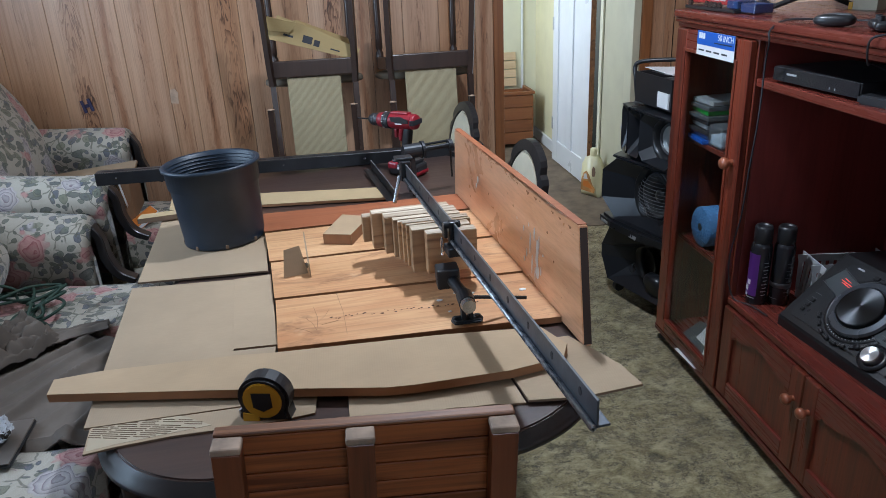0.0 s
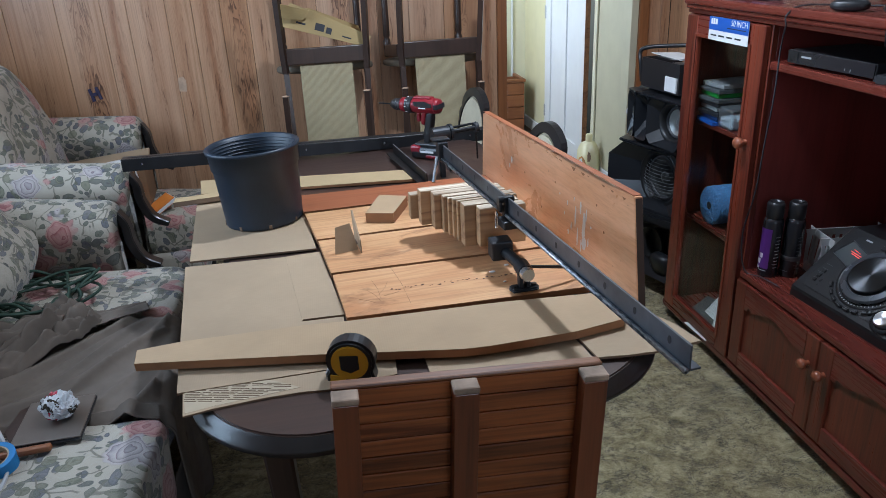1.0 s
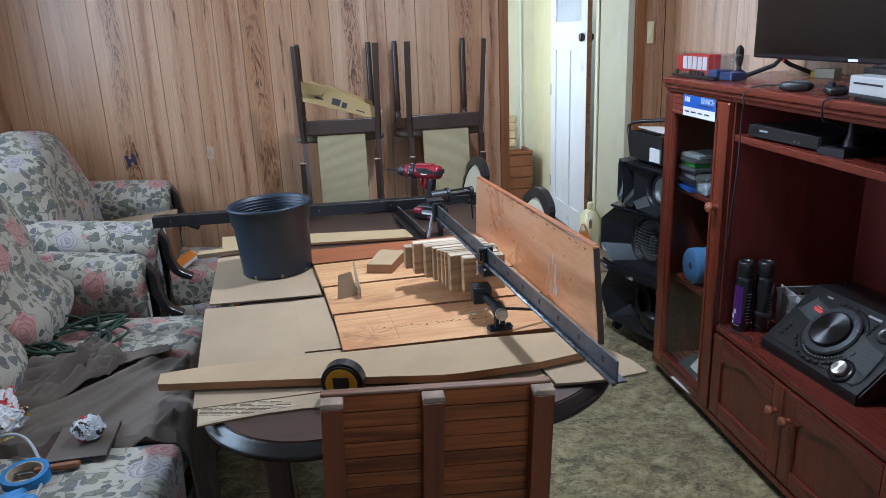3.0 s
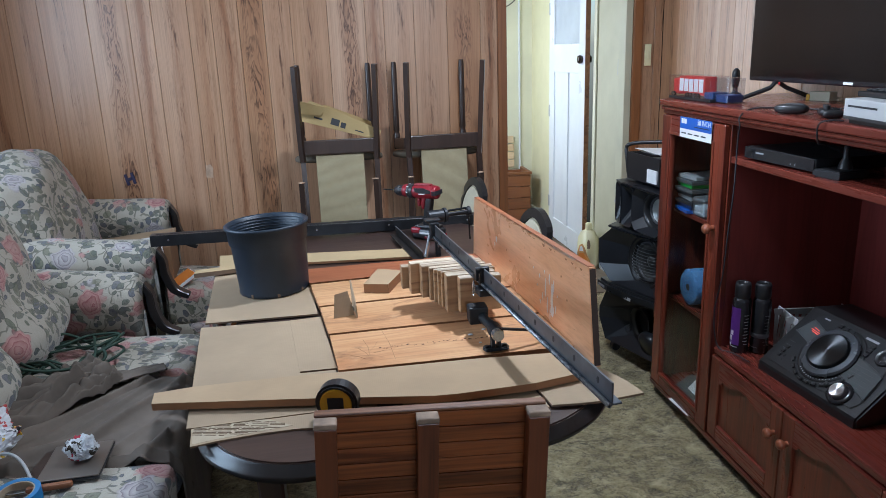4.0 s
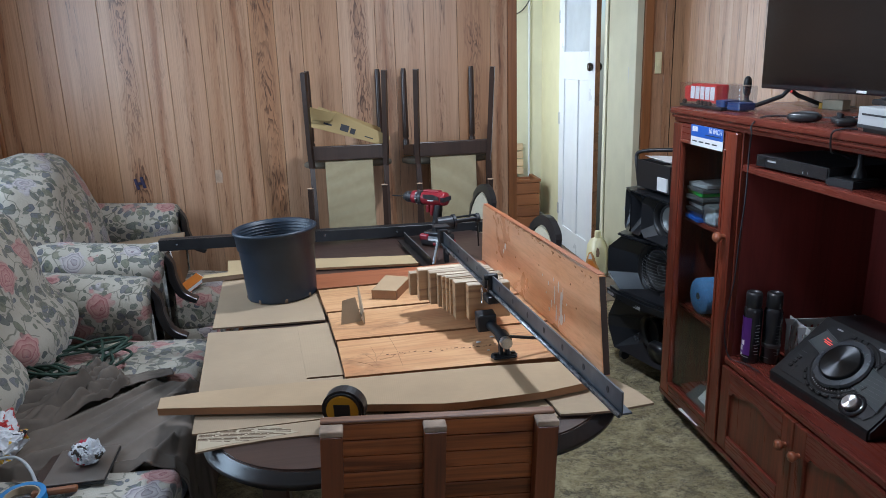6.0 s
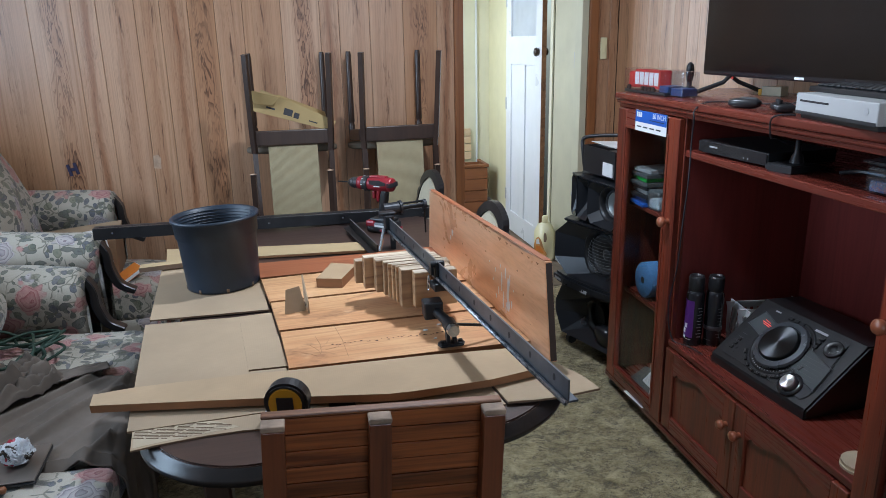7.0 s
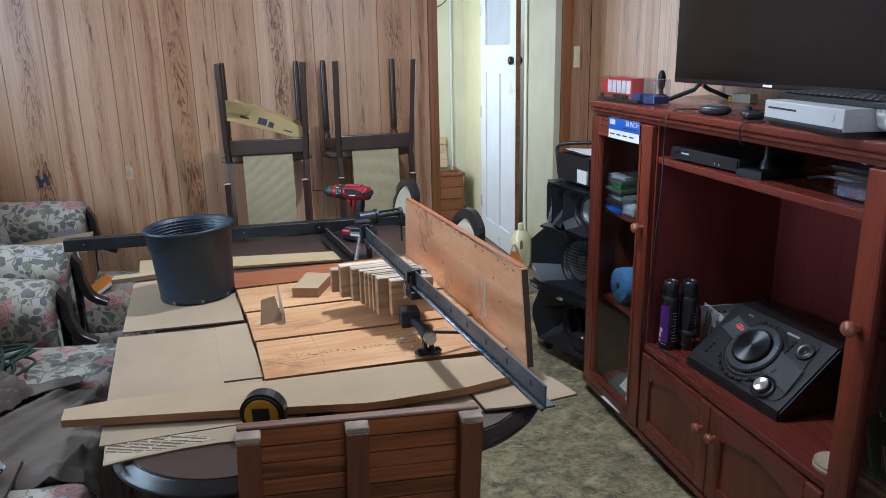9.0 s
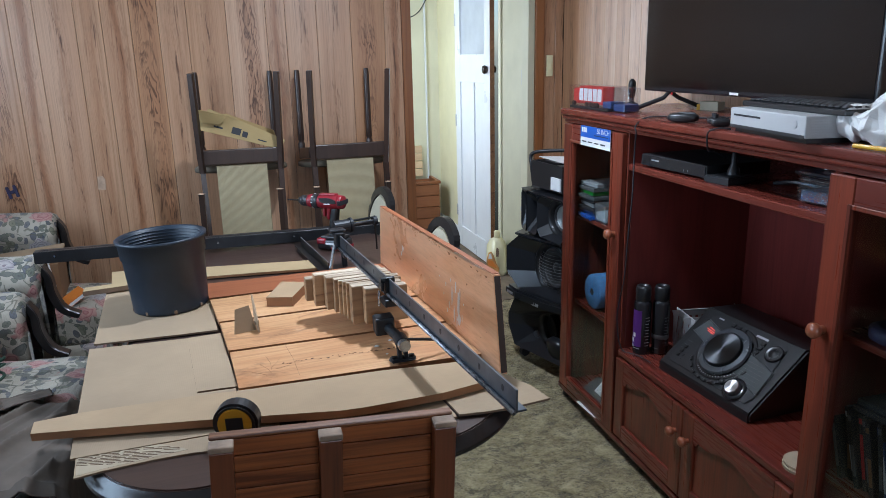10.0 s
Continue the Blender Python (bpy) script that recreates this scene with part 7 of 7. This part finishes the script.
# ---- chairs ----
def plank_chair():
    """The chair in the foreground: three posts on a back of narrow planks."""
    c = thing("plank_chair", "brown varnished pine chair with a planked back", "chair", pose(.117, .738, 0, 0, 2.5, 0))
    zt, w = .887, .207
    for x in (-w + .019, -.011, w - .019):
        part("post", box(x - .019, x + .019, -.004, .024, .02 if abs(x) > .05 else .3, zt - .012, .0015), M_CHAIRPOST, c)
        part("post_end", box(x - .02, x + .02, -.0055, .0245, zt - .0118, zt - .001, .003), M_WORNEND, c, "worn pale end grain")
    part("top_edge", box(-w - .001, w + .001, .025, .045, zt - .004, zt + .003, .003), M_CHAIRTOP, c, "worn light top edge")
    for i in range(15):
        z = zt - .0045 - i * .0312
        plank = box(-w, w, .0262 - .0004 * (i * 7 % 3), .042, z - .0306, z, .0012, 1)
        for v in plank.verts:
            if v.co.y < .035 and v.co.z > z - .01:
                v.co.y -= .0022
        part("plank", plank, M_CHAIR, c)
    part("seat", box(-w, w, .046, .42, .425, .45, .004), M_CHAIR, c)
    for x in (-w + .025, w - .025):
        part("leg", box(x - .022, x + .022, .36, .404, .0, .4245, .004), M_CHAIRPOST, c)
    return c


M_WORNEND = plain("worn_end_grain", (0.42, 0.3, 0.21), 0.75, dirt=0.5, scale=80)
plank_chair()


def woven():
    k = Nodes("woven_rattan")
    v = k.coords()
    a = k.n("ShaderNodeTexWave", Vector=k.coords((1, 1, 0.02)), Scale=62.0, Distortion=1.5).outputs[1]
    b = k.noise(k.coords((60, 60, 300)), 1.0, 2, 0.6)
    h = k.ramp(k.math("ADD", k.math("MULTIPLY", a, 0.6), k.math("MULTIPLY", b, 0.4)), (0.25, 0.0), (0.75, 1.0))
    n = k.noise(v, 40, 4)
    col = k.mix(k.math("ADD", k.math("MULTIPLY", h, .6), k.math("MULTIPLY", n, .4)), (.29, .232, .13), (.46, .39, .235))
    return k.done(col, .8, h, .6, .003)


M_WOVEN = woven()
M_PADFAB = plain("worn_seat_fabric", (0.17, 0.14, 0.1), 0.9, scale=60, bump=0.3)


def leant(bm, k):
    """Sloped along y about the back rail."""
    for v in bm.verts:
        v.co.z += k * (v.co.y - .17)
    return bm


def dining_chair(m, group, label, back=True):
    """A dark dining chair: round front legs, square back legs that run up as posts, a padded seat and a woven back."""
    c = thing("dining_chair", label, "chair", m, group)
    # front is -y; floor at z 0; the back posts lean back
    for x in (-.185, .185):
        part("leg", moved(lathe([(.012, 0), (.015, .02), (.0165, .3), (.017, .34), (.012, .35), (.0185, .36), (.0185, .4)], 16), pose(x, -.17, 0) @ Matrix.Diagonal((1, 1, 1.06, 1))), M_DARKWOOD, c, smooth=True)
        bm = tube([(x * 1.02, .26, 0), (x, .2, .38), (x * .98, .19, .46)], .0165, 4)
        part("leg", bm, M_DARKWOOD, c)
        part("back_post", tube([(x * .98, .19, .4605), (x * .96, .235, .905)], .0165, 4), M_DARKWOOD, c)
    part("seat_rail", join(box(-.2, .2, -.19, -.165, .408, .462, .004), box(-.19, .19, .17, .195, .355, .425, .004),
                           leant(box(-.2, -.178, -.164, .169, .365, .42, .004), -.115), leant(box(.178, .2, -.164, .169, .365, .42, .004), -.115)), M_DARKWOOD, c)
    part("seat_pad", leant(puff(-.225, .225, -.205, .16, .425, .472, 4, 10, .003, 1), -.115), M_PADFAB, c, "worn cream-brown seat pad", True)
    if not back:
        for x in (-.185, .185):
            part("post_end", moved(box(-.0125, .0125, -.0125, .0125, 0, .003, .001, 1), pose(x * .96, .235, .9052, 0, 0, 45)), M_BAREPLY, c, "pale bare end grain")
        return c
    part("top_rail", moved(box(-.2, .2, -.012, .012, -.03, .03, .006), pose(0, .237, .915, -6)), M_DARKWOOD, c)
    part("woven_back", moved(box(-.118, .118, -.006, .006, -.225, .225, .003), pose(0, .198, .655, -5.5)), M_WOVEN, c, "woven rattan back panel")
    return c


LOW = "dark-stained open-back chair turned to the wall under an upturned chair"
UP = "dark-stained dining chair with a woven back, upturned on another chair"
for cx, cy, rz in ((.0, 3.36, 1.5), (.515, 3.36, 4)):
    dining_chair(pose(cx, cy - .03, 0, 0, 0, 180 + rz), "stacked dining chairs", LOW, False)
    dining_chair(Matrix.Translation((cx + .015, cy + .05, 1.445)) @ pose(0, 0, 0, 180, 0, rz), "stacked dining chairs", UP)


def balloon_chair(m, label):
    c = thing("balloon_back_chair", label, "chair", m, "balloon-back chairs")
    for x in (-.17, .17):
        part("leg", moved(lathe([(.014, 0), (.02, .1), (.024, .4)], 14), pose(x, -.17, 0)), M_DARKWOOD, c, smooth=True)
        part("leg", tube([(x, .24, 0), (x * .95, .19, .42)], .018, 6), M_DARKWOOD, c)
    part("seat_frame", prism([(.21 * math.cos(a * .2618) * (1.05), .2 * math.sin(a * .2618)) for a in range(24)], .4, .43, .008), M_DARKWOOD, c)
    part("seat_pad", puff(-.2, .2, -.19, .19, .43, .48, 3, 10, .0, 1), M_CREAMFAB, c, "cream upholstered seat", True)
    # a flat oval frame with a raised crest that ends in two small ears
    b = bmesh.new()
    loops = []
    for i in range(64):
        a = i / 64 * 2 * math.pi
        u, w = math.cos(a), math.sin(a)
        crest = .02 * max(0, min(1, (w - .62) / .12))
        ear = .011 * max(0, 1 - abs(abs(w - .5) / .13) ** 3)
        wide = .016 + crest + ear
        inner = Vector((.128 * u, .2, .655 + .2 * w))
        outer = Vector(((.128 + wide) * u, .2, .655 + (.2 + wide) * w))
        corners = []
        for q, d in ((inner, -.017), (outer, -.013), (outer, .013), (inner, .017)):
            corners.append(b.verts.new((q.x, q.y + (q.z - .45) * .12 + d, q.z)))
        loops.append(corners)
    for p, q in zip(loops, loops[1:] + loops[:1]):
        for j in range(4):
            b.faces.new((p[j], q[j], q[(j + 1) % 4], p[(j + 1) % 4]))
    bmesh.ops.recalc_face_normals(b, faces=b.faces)
    part("back_frame", b, M_BLACKWOOD, c)
    pad = prism([(.1265 * math.cos(a * math.pi / 16), .1985 * math.sin(a * math.pi / 16)) for a in range(32)], -.016, .016, .01)
    part("back_pad", moved(pad, pose(0, .2245, .655, 90 - 6.8)), M_CREAMFAB, c, "cream upholstered oval back")
    for x in (-.1, .1):
        part("back_support", tube([(x * 1.2, .19, .42), (x, .205, .56)], .016, 8), M_DARKWOOD, c)
    return c


balloon_chair(pose(.43, 2.994, 0, 0, 0, -76), "dark balloon-back chair with cream upholstery by the table's end")
balloon_chair(pose(.525, 2.235, .0, 0, 0, -77), "dark balloon-back chair with cream upholstery at the table's side")

# folded carton on the upturned chairs
fc = thing("folded_carton", "flattened yellowish carton with dark markings lying on the upturned chair", "carton", pose(.03, 3.265, 1.17, 0, 19, 0) @ Matrix.Scale(.84, 4))
part("panel", moved(prism([(-.24, -.06), (.24, -.04), (.25, .02), (.0, .055), (-.2, .07)], 0, .006), pose(0, 0, 0, 78)), M_CARTON, fc)
part("flap", moved(prism([(-.27, -.03), (-.12, .0), (-.1, .06), (-.25, .05)], 0, .005), pose(-.0, -.02, .01, 110, 0, 8)), M_CARTON, fc)
part("flap", moved(prism([(-.17, .07), (.2, .022), (.18, .09), (-.1, .12)], 0, .005), pose(0, .02, -.0, 30)), M_CARTON, fc)
for q in ((-.05, .0, -.028, .01), (.01, .04, -.03, .002), (-.15, -.1, -.02, -.01), (.1, .15, -.025, -.018)):
    part("mark", moved(box(*q, .0062, .007), pose(0, 0, 0, 78)), M_INK, fc, "dark printed mark")

# ---- speakers beside the cabinet ----
def driver(s, x, y, z, r, depth, turn=0.0, bright=False):
    """A loudspeaker cone in a dished ring, facing -x."""
    q = pose(x, y, z, 0, -90, turn)
    part("bezel", moved(lathe([(r * 1.3, -.004), (r * 1.32, .01), (r * 1.2, .016), (r * 1.06, .004), (r, -depth * .5)], 48), q), M_STEREO, s, smooth=True)
    part("surround", moved(lathe([(r, -depth * .5), (r * .95, -depth * .3), (r * .86, -depth * .3), (r * .82, -depth * .6)], 48), q), M_CHAR, s, smooth=True)
    part("cone", moved(lathe([(r * .82, -depth * .55), (r * .6, -depth * .8), (r * .34, -depth), (r * .3, -depth * .8), (r * .15, -depth * .6), (0, -depth * .55)], 48), q), M_CONEB if bright else M_CONE, s, "grey speaker cone", True)


def speaker_body(label, pts, z0, z1, chamfer):
    """A cabinet extruded from its plan, with the top edge cut back to a slanting facet."""
    s = thing("loudspeaker", label, "loudspeaker", pose(1.35, 2.655, 0, 0, 0, 13), "stacked loudspeakers")
    bm = prism(pts, z0, z1 - chamfer)
    top = [(x + (.03 if x < .1 else 0), y * .96) for x, y in pts]
    lo = [bm.verts.new((x, y, z1 - chamfer + .0004)) for x, y in pts]
    hi = [bm.verts.new((x, y, z1)) for x, y in top]
    n = len(pts)
    for i in range(n):
        bm.faces.new((lo[i], lo[(i + 1) % n], hi[(i + 1) % n], hi[i]))
    bm.faces.new(hi)
    part("cabinet", bm, M_SPK, s)
    return s


M_CONE = plain("speaker_cone", (0.06, 0.062, 0.062), 0.4, 0.3)
M_CONEB = plain("bright_speaker_cone", (0.3, 0.31, 0.3), 0.3, 0.3)


def flare(s, outer, inner, x_in, x_back):
    """A recessed funnel in a speaker front: facets from an outer outline (x, y, z) in to an inner one (y, z), with the outer skirt."""
    bm = bmesh.new()
    a = [bm.verts.new(p) for p in outer]
    b = [bm.verts.new((x_in, y, z)) for y, z in inner]
    c = [bm.verts.new((x_back, p[1], p[2])) for p in outer]
    n = len(a)
    for i in range(n):
        j = (i + 1) % n
        bm.faces.new((a[i], a[j], b[j], b[i]))
        bm.faces.new((a[i], c[i], c[j], a[j]))
    return part("flared_front", bm, M_SPK, s)


def ring8(y, z, r, squash=1.0):
    return [(y + r * math.cos(radians(22.5 + 45 * i)), z + r * squash * math.sin(radians(22.5 + 45 * i))) for i in range(8)]


def oct_outline(x0, x1, y0, y1, z0, z1, cy, cz):
    """Eight corners of a rectangle with cut corners, counted like ring8; x runs from x0 at y0 to x1 at y1."""
    q = [(y1, z1 - cz), (y1 - cy, z1), (y0 + cy, z1), (y0, z1 - cz), (y0, z0 + cz), (y0 + cy, z0), (y1 - cy, z0), (y1, z0 + cz)]
    return [(x0 + (x1 - x0) * (y - y0) / (y1 - y0), y, z) for y, z in q]


up = speaker_body("angular gloss-black loudspeaker, upper cabinet of a stack", [(.05, .2), (.05, -.21), (.3, -.21), (.3, .2)], .676, .893, .02)
flare(up, oct_outline(-.05, -.036, -.21, .016, .682, .872, .03, .03), ring8(-.1, .777, .074), .02, .05)
flare(up, oct_outline(-.034, -.026, .019, .106, .682, .872, .012, .012), ring8(.062, .79, .026, 1.5), .035, .05)
flare(up, oct_outline(-.03, .004, .109, .2, .682, .872, .014, .02), ring8(.152, .777, .036, 1.6), .02, .05)
part("top_facet", join(prism([(-.05, -.21), (-.036, .016), (.05, .016), (.05, -.21)], .8725, .879, .002), prism([(-.034, .019), (-.026, .106), (.05, .106), (.05, .019)], .8725, .879, .002), prism([(-.03, .109), (.004, .2), (.05, .2), (.05, .109)], .8725, .879, .002)), M_SPK, up)
driver(up, .016, -.1, .777, .066, .03, 0, True)
part("tweeter", moved(lathe([(.024, 0), (.022, .006), (.01, .01), (0, .011)], 28), pose(.034, .062, .79, 0, -90)), M_CHAR, up, smooth=True)
part("tweeter", moved(lathe([(.036, .0), (.03, -.004), (.012, .003), (0, .004)], 28), pose(.019, .152, .777, 0, -90)), M_CONE, up, smooth=True)
part("side_lug", cyl((.04, .201, .765), (.04, .235, .765), .018, seg=14), M_SILVER, up)
low_s = speaker_body("angular gloss-black loudspeaker on castors, lower cabinet of a stack", [(.065, .257), (.065, -.23), (.3, -.23), (.3, .257)], .06, .675, .02)
flare(low_s, oct_outline(.0, -.045, -.23, .255, .388, .652, .09, .07), ring8(-.01, .52, .112), .04, .065)
part("top_facet", prism([(.0, -.14), (-.04, .19), (.065, .25), (.065, -.2)], .6525, .664, .003), M_SPK, low_s)
driver(low_s, .042, -.01, .515, .1, .03)
for i in range(13):
    h = (i - 6) * .0145
    w = math.sqrt(max(.0, .094 ** 2 - h * h))
    part("grille_bar", tube([(.034 - .03 * math.sin(radians(a)) * w / .094, -.01 + w * math.cos(radians(a)), .515 + h) for a in range(0, 181, 20)], .0014, 5), M_GREYP, low_s)
part("lip", prism([(-.048, .255), (-.064, .15), (-.05, -.05), (-.015, -.22), (.06, -.22), (.06, .255)], .335, .385, .012), M_SPK, low_s)
flare(low_s, oct_outline(.0, -.04, -.22, .245, .078, .332, .05, .1), ring8(.0, .215, .1, .8), .05, .065)
part("port", moved(lathe([(.075, .03), (.07, .034), (.062, .0), (.058, -.05), (0, -.052)], 36), pose(.052, .0, .215, 0, -90)), M_STEREO, low_s, smooth=True)
part("port_guard", moved(puff(-.03, .04, -.12, .0, -.06, .06, 2.6, 8, 0), pose(.02, -.02, .135, 0, -20, 0)), M_SPK, low_s, smooth=True)
part("badge", moved(box(-.001, .001, -.03, .03, -.006, .006), pose(-.062, .2, .36, 0, 0, -7)), M_SILVER, low_s, "plain silver mark")
for i in range(4):
    part("badge_bar", moved(box(-.001, .001, -.006, .004, -.008, .008), pose(-.053, .02 - i * .013, .35, 20, 0, 5)), M_SILVER, low_s)
for x in (.03, .25):
    for y in (-.16, .2):
        part("castor", cyl((x, y - .012, .026), (x, y + .012, .026), .025, seg=18), M_BLACK, low_s)
        part("castor_fork", box(x - .012, x + .012, y - .016, y + .016, .04, .0595, .002), M_CHAR, low_s)


fb = thing("desk_tray", "black desk tray with papers on the loudspeaker", "tray", pose(1.45, 2.68, .894, 0, 0, 6))
part("tray", join(box(-.09, .1, -.14, .14, 0, .006), box(-.09, -.084, -.14, .14, .0062, .12), box(-.0835, .1, .134, .14, .0062, .12), box(-.0835, .1, -.14, -.134, .0062, .12), box(-.083, .1, -.133, .133, .07, .075)), M_BLACK, fb)
part("papers", box(-.06, .09, -.1, .1, .0755, .09, .002), M_PAPER, fb)
part("loose_sheet", moved(box(-.07, .08, -.09, .09, 0, .002), pose(0, .01, .128, 4, 5, 8)), M_PAPER, fb)
part("loose_sheet", moved(box(-.07, .08, -.09, .09, 0, .002), pose(.01, .0, .122, -3, 2, -10)), M_GREYP, fb)
part("label", box(-.0965, -.0905, -.13, -.05, .008, .066), M_PAPER, fb)
rail = thing("tube_handle", "bent black tube behind the loudspeaker", "tube", pose(1.36, 2.90, .894))
part("tube", tube(curve_pts([(0.03, .0, .0), (.02, .0, .08), (.02, .01, .12), (.03, .0, .14), (.08, -.03, .15), (.2, -.1, .155)]), .009, 8), M_BLACK, rail, smooth=True)

# ---- wall boards, last ----
def board_run(parent, edges, place, kinds=""):
    """Wall boards between the given grooves; kinds marks figured (f) and heartwood (h) boards."""
    for i, (a, b) in enumerate(zip(edges, edges[1:])):
        bm = box(a + .0008, b - .0008, 0, .010, .0, ZC - .002, .0016, 1)
        ob = part("panel", bm, {"f": M_PANELFIG, "h": M_PANELHEART}.get(kinds[i:i + 1], M_PANEL), parent)
        ob.data.transform(Matrix.Translation((-(a + b) / 2, 0, 0)))
        ob.matrix_basis = place @ Matrix.Translation(((a + b) / 2, 0, 0))


GROOVES = [XW, -1.577, -1.429, -1.201, -1.0, -.886, -.708, -.588, -.455, -.325, -.188, .004, .202, .302, .463, .643, .827, DOOR_X0 - .05]
board_run(wall_n, GROOVES, pose(0, YN + .001, 0), "h..fh..hf..fh..fh")
board_run(wall_n, [DOOR_X1 + .095, 1.83, XE], pose(0, YN + .001, 0))
pr = random.Random(9)
for parent, a, b, place in ((wall_e, YS, YN, Matrix(((0, 1, 0, XE + .001), (1, 0, 0, 0), (0, 0, 1, 0), (0, 0, 0, 1)))),):
    e = [b]
    while e[-1] > a + .3:
        e.append(e[-1] - pr.choice((.1, .13, .15, .2)))
    e.append(a)
    board_run(parent, e[::-1], place)
y0, y1, z0, z1 = WINDOW_W
e = [YS]
while e[-1] < y0 - .35:
    e.append(e[-1] + pr.choice((.1, .13, .15, .2)))
e.append(y0 - .05)
board_run(wall_w, e, Matrix(((0, -1, 0, XW - .001), (1, 0, 0, 0), (0, 0, 1, 0), (0, 0, 0, 1))))
board_run(wall_w, [y1 + .05, 2.95, 3.1, 3.22, 3.4, 3.52, YN], Matrix(((0, -1, 0, XW - .001), (1, 0, 0, 0), (0, 0, 1, 0), (0, 0, 0, 1))))
part("panel", box(XW - .011, XW - .001, y0 - .048, y1 + .048, 0, z0 - .052), M_PANEL, wall_w)
part("panel", box(XW - .011, XW - .001, y0 - .048, y1 + .048, z1 + .052, ZC), M_PANEL, wall_w)
